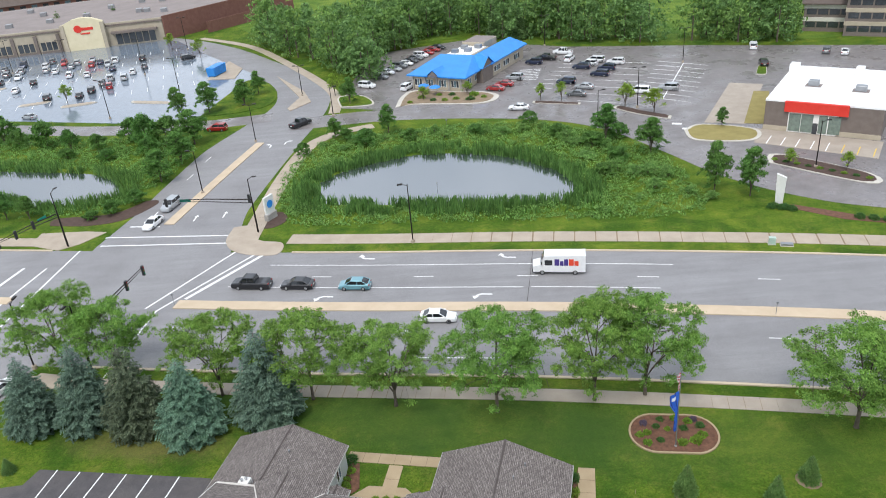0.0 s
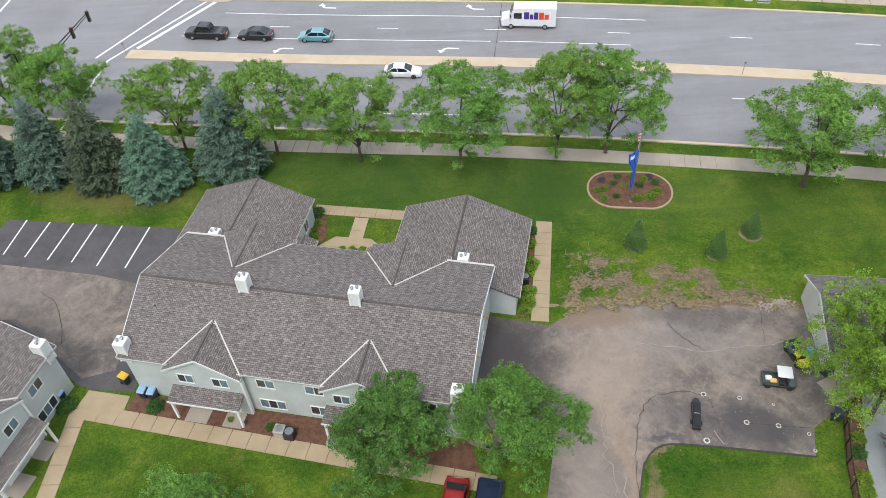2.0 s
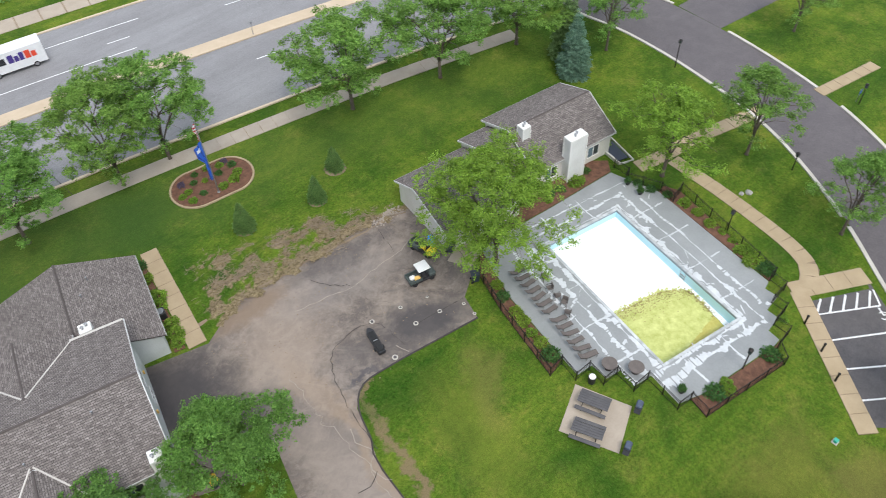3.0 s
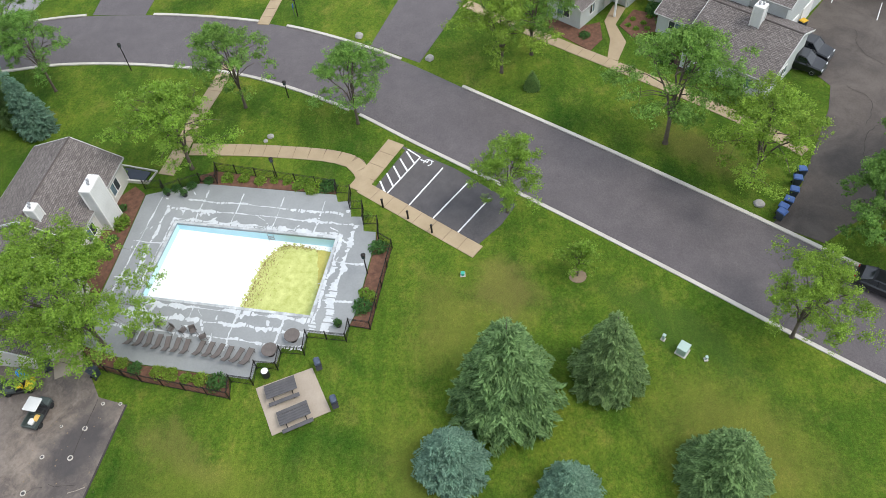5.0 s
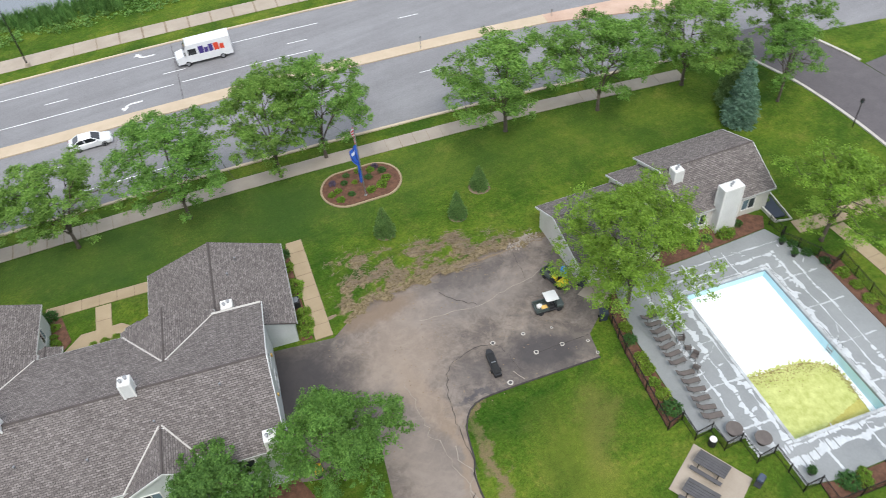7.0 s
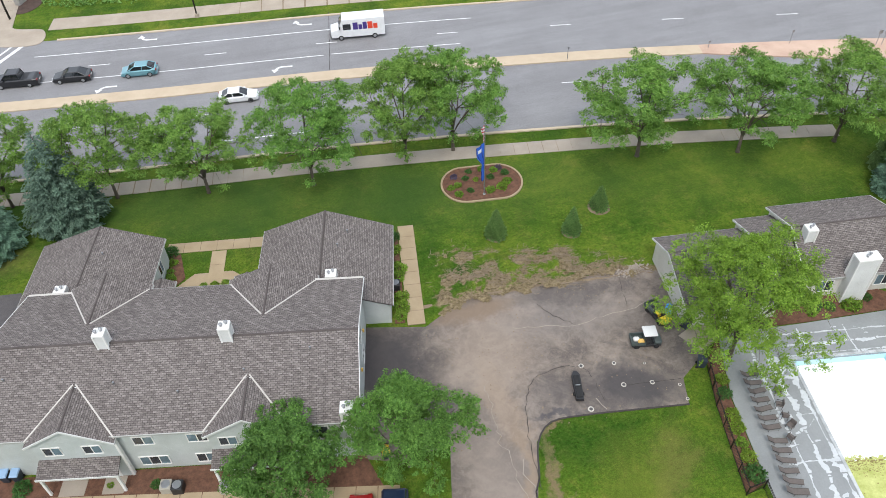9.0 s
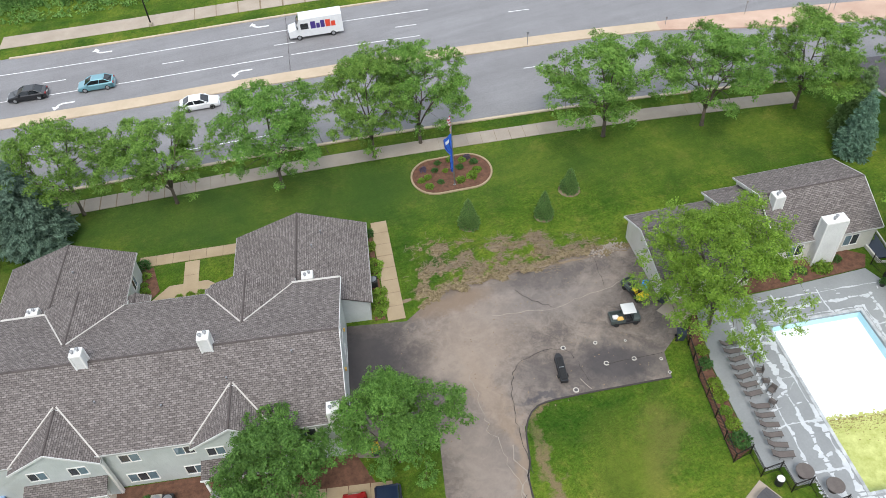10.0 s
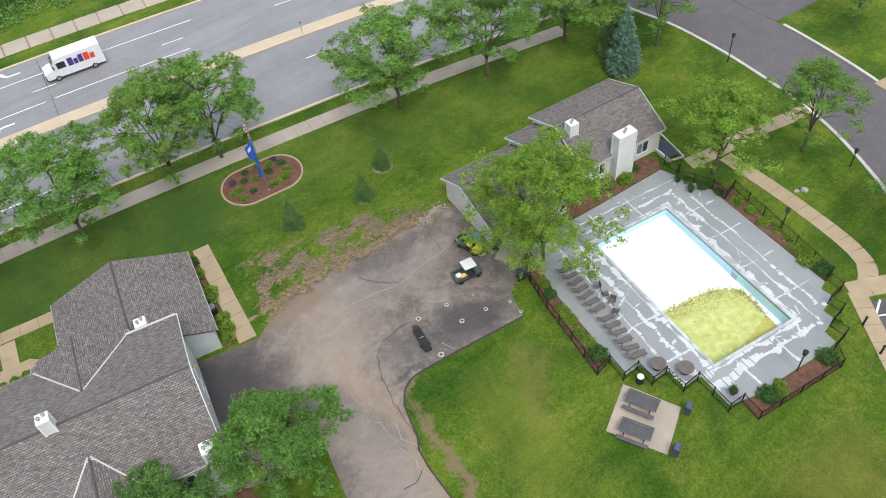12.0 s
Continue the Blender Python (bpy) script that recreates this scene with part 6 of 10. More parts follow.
def ragged(x0, y0, x1, y1, w):
    n = max(3, int(math.hypot(x1 - x0, y1 - y0) / 0.11))
    d = Vector((x1 - x0, y1 - y0)).normalized()
    s = Vector((-d.y, d.x))
    z = 0.053 + 0.0004 * next(level)
    pts = []
    for i in range(n + 1):
        p = Vector((x0, y0)).lerp(Vector((x1, y1)), i / n)
        gap = noise.noise(Vector((p.x * 0.5, p.y * 0.5, 3.3)))
        pts.append((p, w * max(0.08, 0.5 + 1.3 * gap + 0.5 * noise.noise(Vector((p.x * 3.1, p.y * 3.1, 1.0)))) * rp.uniform(0.55, 1.35), w * max(0.04, 0.35 + 1.6 * noise.noise(Vector((p.x * 0.7, p.y * 0.7, 8)))) * rp.uniform(0.6, 1.4)))
    for (p, a, b), (q, c, e) in zip(pts, pts[1:]):
        at = [(POOL_AT @ Vector((u.x, u.y, 0))).xy for u in (p, q)]
        if rp.random() < 0.10 or not all(on_deck(u.x, u.y) for u in at):
            continue
        v = [p - s * b, q - s * e, q + s * c, p + s * a]
        peel.face([(*(POOL_AT @ Vector((u.x, u.y, 0))).xy, z) for u in v])


# Long ragged strips beside the pool and along the slab joints, and short ones across.
for o, w in ((0.55, 0.34), (1.75, 0.40), (3.1, 0.22)):
    ragged(-X - o, -Y - o * 0.7, -X - o, Y + o, w)
    if o < 3:
        ragged(X + o, -Y - o * 0.7, X + o, Y + o, w * (0.6 if o > 1 else 0.9))
        ragged(-X - o - 1, -Y - o * 0.85, X + o, -Y - o * 0.85, w * 1.1)
    ragged(-X - o * 0.6, Y + o * 0.85, X + o, Y + o * 0.85, w * 0.55)
ragged(X + 2.9, -Y, X + 2.9, Y, 0.22)
ragged(X + 0.35, -Y - 0.5, X + 0.35, Y, 0.20)
for a in (-5.5, -1.5, 2.5, 6.0):
    ragged(X + 0.6, a, X + 4.2, a, 0.13)
    ragged(-X - 4.2, a, -X - 0.5, a, 0.15)
for a in (-2.4, 1.6):
    ragged(a, -Y - 3.2, a, -Y - 0.4, 0.16)
    ragged(a, Y + 0.5, a, Y + 3.2, 0.12)
for _ in range(46):
    # Loose flakes and blotches.
    a, b = rp.uniform(-X - 3.8, X + 4), rp.uniform(-Y - 2.8, Y + 3.2)
    if abs(a) < X + 0.4 and abs(b) < Y + 0.4:
        continue
    t = rp.uniform(0, 6.28)
    l = rp.uniform(0.3, 1.1)
    ragged(a, b, a + l * math.cos(t), b + l * math.sin(t), rp.uniform(0.12, 0.35))
tagged(part("coating", peel, M_PEEL, bpy.data.objects["pool_deck"], "flaking white coating strips"), kind="stuff")

# Planting beds.
def bed(name, pts, mat, label, z=0.05):
    return setting(name, Geo().prism(pts, -0.1, z), mat, label, "planting bed")


bed("bed_north", [(50.4, 25.3), (51.4, 25.4), (51.9, 24.0), (48.6, 12.1), (47.8, 12.0)], M_MULCH, "red-brown mulch bed inside the pool fence", 0.06)
bed("bed_east", [(42.9, 8.1), (42.0, 7.8), (41.0, 6.8), (32.8, 8.4), (33.3, 10.1), (34.4, 9.6), (42.1, 8.1)], M_MULCH, "red-brown mulch bed inside the pool fence", 0.06)
bed("bed_west", [(29.2, 19.5), (27.4, 19.1), (29.3, 26.3), (30.9, 30.4), (33.1, 32.5), (30.8, 26.8)], M_MULCH, "red-brown mulch bed inside the pool fence", 0.06)
bed("bed_clubhouse", [(41.2, 34.2), (49.4, 32.8), (50.6, 31.6), (49.5, 30.4), (41.0, 31.5), (38.3, 32.0), (38.6, 34.3)], M_MULCH, "red-brown mulch bed at the clubhouse wall", 0.06)


def fence(name, pts, label, height=1.25):
    ob = thing(name, pose(0, 0, 0), label, "fence")
    posts = []
    for a, b in zip(pts, pts[1:]):
        a, b = Vector(a), Vector(b)
        n = max(1, round((b - a).length / 1.9))
        posts += [a.lerp(b, i / n) for i in range(n)]
        for z in (0.15, height - 0.18, height - 0.04):
            part("rail", Geo().tube([(*a, z), (*b, z)], [0.022, 0.022], 4), M_METAL, ob)
        k = int((b - a).length / 0.13)
        pk_ = Geo()
        for i in range(1, k):
            p = a.lerp(b, i / k)
            pk_.box(p.x - 0.008, p.x + 0.008, p.y - 0.008, p.y + 0.008, 0.08, height - 0.02)
        tagged(part("picket", pk_, M_METAL, ob), kind="stuff")
    posts.append(Vector(pts[-1]))
    me = Geo().box(-0.04, 0.04, -0.04, 0.04, 0, height + 0.08, 0.012).mesh("post", M_METAL)
    for p in posts:
        o = part("post", me, None, ob)
        o.location = (p.x, p.y, 0)
    return ob


fence("pool_fence", [(50.6, 25.2), (50.2, 23.5), (51.9, 23.8), (48.5, 12.0), (47.9, 12.0), (47.7, 10.6), (45.8, 10.6), (45.7, 9.4), (43.9, 9.3), (43.8, 8.0), (42.0, 7.9), (41.0, 6.7), (32.8, 8.4), (33.2, 10.1), (31.8, 10.3), (32.4, 13.5), (30.8, 13.6), (31.1, 15.5), (29.6, 15.6), (29.9, 17.3),
                     (28.4, 17.4), (28.8, 19.2), (27.3, 19.1), (29.3, 26.4), (30.9, 30.9)], "stepped dark bronze metal pool fence along the mulch beds")
fence("pool_gate", [(50.2, 30.5), (50.1, 28.7), (49.4, 28.5), (50.0, 26.9), (50.6, 25.2)], "dark bronze metal pool gate between planters")


def shrub_mesh(seed, n, size, mat, flat=0.75):
    rng = random.Random(seed)
    geo = Geo()
    for _ in range(n):
        d = rand_dir(rng)
        d.z = abs(d.z)
        wob = 0.85 + 0.3 * noise.noise(d * 2.0 + Vector((seed, 0, 0)))
        c = Vector((d.x, d.y, d.z * flat)) * wob * rng.uniform(0.72, 1.0)
        leaf_cloud(geo, rng, c, 0.2, 5, size, 0.2)
    return geo.mesh("foliage", mat)


SHRUBS = {k: shrub_mesh(200 + i, 150, 0.10, m) for i, (k, m) in enumerate((("bright", M_SHRUB), ("dark", M_LEAFD), ("yellow", M_LEAFY), ("purple", surf("dusky_purple_leaves", (0.055, 0.04, 0.065), (0.13, 0.10, 0.15), 2, 9))))}
STEM = Geo().tube([(0, 0, -0.05), (0.02, 0, 0.3), (0.0, 0.02, 0.6)], [0.05, 0.04, 0.02], 5).mesh("stem", M_BARK)
LABELS = {"bright": "rounded bright green shrub in the mulch", "dark": "rounded dark green clipped shrub", "yellow": "low yellow-green shrub in the mulch", "purple": "low dusky purple flowering plant in the mulch"}


def shrub(kind, x, y, r, h=None, z=0.04):
    ob = thing("shrub", pose(x, y, z, 0, 0, (x * 37 + y * 53) % 360) @ Matrix.Diagonal((r, r, (h or r), 1)), LABELS[kind], "shrub", "shrubs in the beds")
    part("foliage", SHRUBS[kind], None, ob)
    part("stem", STEM, None, ob)


for kind, x, y, r in (("bright", 50.7, 22.6, 0.75), ("yellow", 50.5, 21.0, 0.65), ("yellow", 50.1, 19.4, 0.7), ("bright", 50.0, 18.0, 0.5), ("bright", 49.7, 16.8, 0.5), ("yellow", 49.1, 15.6, 0.75), ("yellow", 48.6, 14.3, 0.95), ("dark", 48.7, 12.8, 0.95), ("dark", 50.6, 24.4, 0.6), ("dark", 50.1, 26.0, 0.6), ("dark", 49.9, 27.4, 0.6),
                       ("bright", 44.9, 9.0, 0.5), ("dark", 41.0, 7.9, 0.95), ("bright", 36.4, 9.0, 0.6), ("dark", 35.0, 9.1, 0.95), ("yellow", 35.9, 8.5, 0.7), ("yellow", 30.0, 25.2, 0.75), ("yellow", 29.7, 24.1, 0.75), ("dark", 30.5, 27.2, 0.7), ("yellow", 31.0, 28.4, 0.7), ("bright", 29.3, 22.9, 0.6), ("yellow", 29.1, 21.7, 0.75), ("dark", 28.8, 20.3, 0.95),
                       ("dark", 43.0, 32.8, 0.7), ("dark", 44.1, 32.3, 0.6), ("dark", 47.8, 32.2, 0.6), ("bright", 45.9, 31.9, 1.05), ("bright", 42.1, 32.1, 0.5), ("bright", 53.3, 34.2, 0.9), ("yellow", 52.4, 33.2, 0.6), ("bright", 55.0, 37.2, 1.2)):
    shrub(kind, x, y, r)
for kind, x, y, r in (("dark", 9.8, 53.2, 0.8), ("bright", 9.4, 51.4, 0.8), ("bright", 9.2, 48.9, 0.95), ("bright", 8.9, 47.9, 0.85), ("bright", 8.5, 45.3, 0.85), ("bright", 8.2, 44.2, 0.95), ("bright", 7.9, 43.2, 0.7), ("dark", -11.3, 58.1, 0.85), ("bright", -11.6, 55.3, 0.6), ("bright", -11.5, 54.5, 0.6),
                       ("yellow", -8.6, 52.5, 0.5), ("yellow", -7.6, 52.4, 0.5), ("yellow", -6.6, 52.3, 0.5), ("yellow", -5.6, 52.2, 0.5), ("bright", -11.2, 56.6, 0.6), ("dark", -23.2, 35.9, 0.85), ("dark", -30.6, 36.6, 1.0), ("dark", -13.6, 33.2, 0.5), ("bright", -16.9, 34.2, 0.35),
                       ("dark", 68.4, -14.0, 0.7), ("bright", 69.6, -18.9, 0.4), ("bright", 68.9, -19.6, 0.4), ("bright", 70.6, -19.6, 0.4), ("bright", 69.8, -20.6, 0.42), ("bright", 68.8, -20.8, 0.4), ("yellow", 70.8, -21.4, 0.4), ("bright", 69.6, -22.2, 0.45), ("dark", 71.6, -22.4, 1.5), ("dark", 56.6, -29.2, 0.9), ("dark", 58.2, -27.2, 1.0), ("dark", 59.6, -25.8, 1.1), ("dark", 61.4, -24.0, 1.0), ("dark", 63.4, -21.6, 1.0), ("bright", 70.8, -9.6, 0.9), ("dark", 73.6, -46.4, 1.7), ("dark", 72.4, -48.4, 1.9), ("dark", 71.4, -50.6, 1.9), ("dark", 75.0, -48.4, 2.2)):
    shrub(kind, x, y, r)
bed("bed_house_front", [(-25.2, 37.4), (-25.7, 35.6), (2.6, 27.6), (1.8, 30.9)], M_MULCH, "red-brown mulch bed at the house front", 0.05)
bed("bed_wing_east", [(9.7, 52.6), (7.2, 42.6), (8.1, 42.4), (10.5, 54.4)], M_MULCH, "red-brown mulch bed beside the wing", 0.05)
bed("bed_court", [(-12.3, 57.8), (-11.9, 52.8), (-10.2, 54.2), (-10.4, 57.6)], M_MULCH, "red-brown mulch bed in the court", 0.05)
bed("bed_terrace_house", [(71.8, -8.6), (72.4, -10.4), (70.0, -13.4), (70.6, -16.0), (67.6, -15.8), (65.8, -14.2)], M_MULCH, "red-brown mulch bed before the far house", 0.05)
bed("bed_terrace_porch", [(72.4, -20.0), (69.7, -18.0), (67.5, -19.0), (68.4, -22.4), (70.7, -23.3)], M_MULCH, "red-brown mulch bed beside the porch path", 0.05)
bed("bed_terrace_wing", [(66.6, -19.6), (55.0, -32.0), (54.0, -31.2), (65.0, -19.2)], M_DARKMULCH, "dark planting bed before the far house", 0.045)
bed("bed_sapling", [(36.75 + 0.75 * math.cos(k * 0.5), -8.8 + 0.75 * math.sin(k * 0.5)) for k in range(12)], M_SOIL, "round bare mulch ring in the lawn", 0.03)

# Flag bed on the lawn.
oval = []
for k in range(40):
    a = 2 * math.pi * k / 40
    u, v = 1.7 * (1 if math.cos(a) > 0 else -1) + 2.5 * math.cos(a), 2.75 * math.sin(a)
    oval.append((20.75 + u * 0.985 + v * 0.17, 58.25 - u * 0.17 + v * 0.985))
bed("flag_bed", oval, M_MULCH, "oval mulch bed round the flagpole on the lawn", 0.06)
edge = Geo()
band(edge, oval + oval[:1], -0.16, 0.03, -0.05, 0.14)
setting("flag_bed_edging", edge, M_WALK, "tan concrete edging of the oval bed", "kerb")
for kind, x, y, r in (("bright", 17.9, 57.2, 0.55), ("bright", 18.2, 58.6, 0.5), ("dark", 21.9, 58.8, 0.5), ("dark", 23.6, 59.0, 0.55), ("bright", 22.5, 56.9, 0.7), ("bright", 23.4, 57.6, 0.6), ("dark", 20.0, 60.4, 0.45), ("bright", 21.2, 56.8, 0.6), ("purple", 18.2, 60.0, 0.5),
                      ("dark", 19.2, 57.4, 0.45), ("purple", 23.2, 60.0, 0.5), ("bright", 22.6, 59.8, 0.55), ("dark", 19.3, 59.4, 0.45), ("bright", 21.4, 60.4, 0.5), ("yellow", 20.3, 58.9, 0.4), ("bright", 17.4, 58.4, 0.5)):
    shrub(kind, x, y, r, r * 1.1)
for x, y, r in ((19.4, 50.3, 1.0), (26.6, 48.4, 0.95), (30.7, 50.8, 1.15)):
    bed("bed_young_spruce", [(x + r * math.cos(k * 0.5), y + r * math.sin(k * 0.5)) for k in range(12)], M_SOIL, "round bare soil ring under a young spruce", 0.02)


def flagpole():
    ob = thing("flagpole", pose(20.4, 56.5, 0), "pale metal flagpole with limp blue and striped flags", "flagpole")
    part("pole", Geo().tube([(0, 0, 0), (0, 0, 4), (0, 0, 8.9)], [0.065, 0.055, 0.03], 8), M_GREY, ob)
    part("ball", Geo().lathe([(0.02, 8.9), (0.08, 8.96), (0.08, 9.04), (0.02, 9.1)], 8), M_GREY, ob)
    part("pole_base", Geo().lathe([(0.16, 0), (0.16, 0.06), (0.09, 0.12)], 10), M_GREY, ob)
    blue, navy, white, red = (paint(n, c, 0.8, 0, 0) for n, c in (("blue_flag_cloth", (0.03, 0.13, 0.60)), ("flag_navy", (0.012, 0.035, 0.22)), ("flag_white", (0.72, 0.74, 0.78)), ("flag_red", (0.5, 0.04, 0.05))))
    # A limp flag hangs in folds from its upper corner; its free end blows out a little at the top.
    for nm, top, drop, reach, mats, lab in (("flag", 6.6, 4.6, 1.15, [blue, navy, white], "limp blue flag with a pale emblem"), ("small_flag", 8.7, 1.9, 0.45, [red, white, navy], "limp red and white striped flag")):
        f = Geo()
        n, k = 22, 8
        big = drop > 3
        for i in range(n):
            for j in range(k):
                q = []
                for di, dj in ((0, 0), (1, 0), (1, 1), (0, 1)):
                    t, u = (i + di) / n, (j + dj) / k
                    wide_ = reach * (1.0 - 0.25 * t if t < 0.22 else max(0.30, 0.95 - 2.4 * (t - 0.22)) if t < 0.6 else 0.30)
                    q.append((-0.06 - u * wide_ * 0.86, -u * wide_ * 0.35 + 0.13 * math.sin(u * 9 + t * 6) * u, top - drop * t - 0.18 * u + 0.1 * math.sin(u * 5 + t * 3)))
                tone = (2 if 2 <= i <= 3 and 3 <= j <= 5 else 1 if (j + i // 4) % 4 == 3 else 0) if big else (i // 2 + j // 3) % 2
                f.face(q, mi=tone)
        part(nm, f, mats, ob, lab)


flagpole()

# Churned soil and brushwood along the lawn's edge.
brush = Geo()
STRIP = curve_points([(12.0, 50.2), (15.4, 51.0), (18.2, 49.2), (20.8, 48.2), (23.8, 48.6), (26.2, 46.6), (29.2, 44.0), (32.0, 42.2), (31.4, 39.8), (28.4, 40.4), (23.5, 41.0), (18.0, 41.4), (14.2, 41.6), (11.4, 42.2), (10.8, 46.0), (12.0, 50.2)], 0.8)[:-1]


def in_strip(x, y):
    hit = False
    for (x0, y0), (x1, y1) in zip(STRIP, STRIP[1:] + STRIP[:1]):
        if (y0 > y) != (y1 > y) and x < (x1 - x0) * (y - y0) / (y1 - y0) + x0:
            hit = not hit
    near = min(math.hypot(x - a, y - b) for a, b in STRIP)
    return min(near, 1.6) / 1.6 if hit else 0.0


def rut(x, y):
    """Wheel ruts that run along the heap."""
    u, v = (x - 22.0) * 0.94 - (y - 46.0) * 0.34, (x - 22.0) * 0.34 + (y - 46.0) * 0.94
    share = max(0.0, 1 - (u / 3.8) ** 2) * max(0.0, 1 - (v / 1.3) ** 2)
    return share * (0.14 + 0.13 * math.sin(v * 9 + 0.5 * math.sin(u * 1.3)))


def mound(x, y, inner):
    """Height of the churned soil: low heaps and ruts."""
    n1 = noise.noise(Vector((x * 0.45, y * 0.9, 3.0)))
    n2 = noise.noise(Vector((x * 1.9, y * 2.6, 7.0)))
    n3 = noise.noise(Vector((x * 5.0, y * 6.0, 1.0)))
    return inner * max(0.0, 0.08 + 0.36 * n1 + 0.16 * n2 + 0.06 * n3 + rut(x, y))


GX, GY, STEP = 150, 70, 0.155
hill = Geo()
spots = [(9.6 + i * STEP, 40.6 + j * STEP) for j in range(GY) for i in range(GX)]
inner = [in_strip(x, y) for x, y in spots]
hill.v = [(x, y, 0.02 + mound(x, y, w)) for (x, y), w in zip(spots, inner)]
bare = []
for (x, y), w in zip(spots, inner):
    n = noise.noise(Vector((x * 0.55, y * 0.75, 11.0))) + 0.6 * noise.noise(Vector((x * 1.7, y * 2.1, 4.0))) + 0.35 * noise.noise(Vector((x * 4.5, y * 5.0, 2.0)))
    low = max(0.0, 1 - abs(y - (44.6 - 0.13 * (x - 12))) / 1.8)
    rim_y = float(np.interp(x, [9.7, 13.6, 18.7, 24, 28.6, 32.2], [41.4, 43.4, 43.0, 42.6, 42.2, 41.4]))
    bare.append(max(0.0, min(1.0, max(w * (0.36 + 1.25 * n + 0.5 * low + 2.4 * rut(x, y)), min(1.0, 1.5 * (rim_y + 0.75 - y))))))
for j in range(GY - 1):
    for i in range(GX - 1):
        quad = (j * GX + i, j * GX + i + 1, (j + 1) * GX + i + 1, (j + 1) * GX + i)
        x, y = spots[quad[0]]
        rim_y = float(np.interp(x, [9.7, 13.6, 18.7, 24, 28.6, 32.2], [41.4, 43.4, 43.0, 42.6, 42.2, 41.4]))
        spill = 0.45 + 0.9 * noise.noise(Vector((x * 0.8, y * 0.8, 6.0))) + 0.3 * noise.noise(Vector((x * 3.0, y * 3.0, 6.0)))
        if max(inner[q] for q in quad) > 0.0 and y > rim_y - max(0.0, spill):
            hill.f.append(quad)
            hill.uv.append([(0, 0)] * 4)
            hill.mi.append(0)
for _ in range(5200):
    t = rp.random()
    x, y = 11.6 + 19.4 * t + rp.uniform(-1.0, 1.0), 46.9 - 3.6 * t + rp.gauss(0, 1.5) * (1.2 - 0.5 * t)
    w = in_strip(x, y)
    if w < 0.25 or noise.noise(Vector((x * 0.55, y * 0.75, 11.0))) + 1.4 * rut(x, y) < rp.uniform(-0.2, 0.35):
        continue
    a, l = rp.gauss(-0.3, 0.45) + (0 if rp.random() < 0.75 else 1.5), rp.uniform(0.2, 0.9)
    z = 0.03 + mound(x, y, w) + rp.random() * 0.05
    brush.tube([(x, y, z), (x + l * 0.5 * math.cos(a), y + l * 0.5 * math.sin(a), z + 0.05), (x + l * math.cos(a), y + l * math.sin(a), z - 0.03)], [0.016, 0.013, 0.006], 3)
ob = setting("brush_strip", hill, M_BRUSHY, "ragged churned soil with ruts, tufts of grass and brushwood", "soil")
lay = ob.data.attributes.new("bare", "FLOAT", "POINT")
lay.data.foreach_set("value", bare)
ob.data.polygons.foreach_set("use_smooth", [True] * len(ob.data.polygons))
tagged(part("twig", brush, surf("dry_twigs", (0.11, 0.08, 0.055), (0.34, 0.27, 0.19), 2, 9), ob), kind="stuff")
grit = Geo()
for _ in range(260):
    x, y, r = rp.gauss(29.9, 0.75), rp.gauss(41.9, 0.35), rp.uniform(0.04, 0.13)
    grit.lathe([(r * 0.7, 0.0), (r * 0.9, r * 0.5), (r * 0.4, r * 0.8)], 6, (x, y, 0.03))
tagged(part("gravel", grit, M_PALECRACK, ob, "pale gravel at the corner of the drive"), kind="stuff")

# ---- ponds ----
def water_material():
    m, nt, b = blank("still_pond_water")
    vec = where(nt, "world")
    b.inputs["Base Color"].default_value = (0.018, 0.026, 0.024, 1)
    b.inputs["Roughness"].default_value = 0.05
    b.inputs["IOR"].default_value = 2.6
    b.inputs["Specular IOR Level"].default_value = 1.0
    nt.links.new(ramp_of(nt, noised(nt, vec, 0.05, 4), [(0.3, (0.035, 0.045, 0.048)), (0.7, (0.050, 0.062, 0.066))]), b.inputs["Base Color"])
    bumped(nt, b, noised(nt, vec, 1.2, 3), 0.05, 0.02)
    return m


M_WATER = water_material()
POND = curve_points([(-22.6, 124.8), (-22.9, 134.5), (-14.5, 142.4), (-2.2, 145.4), (13.0, 140.4), (22.0, 129.2), (23.1, 119.2), (16.0, 116.8), (-2.4, 119.8), (-17.3, 122.8), (-22.6, 124.8)], 1.5)[:-1]
POND_W = curve_points([(-112, 149), (-88, 141.6), (-76.5, 134.0), (-64, 135.5), (-63.4, 142.2), (-73, 150.4), (-95, 157), (-115, 162), (-112, 149)], 1.5)[:-1]
setting("pond_water", Geo().prism(POND, -0.3, 0.02), M_WATER, "still dark pond water mirroring the grey sky", "water")
setting("pond_water_west", Geo().prism(POND_W, -0.3, 0.02), M_WATER, "still dark pond water mirroring trees", "water")


def inside(pts, x, y):
    hit = False
    for (x0, y0), (x1, y1) in zip(pts, pts[1:] + pts[:1]):
        if (y0 > y) != (y1 > y) and x < (x1 - x0) * (y - y0) / (y1 - y0) + x0:
            hit = not hit
    return hit


def clearance(pts, x, y):
    return min(math.hypot(x - a, y - b) for a, b in pts)


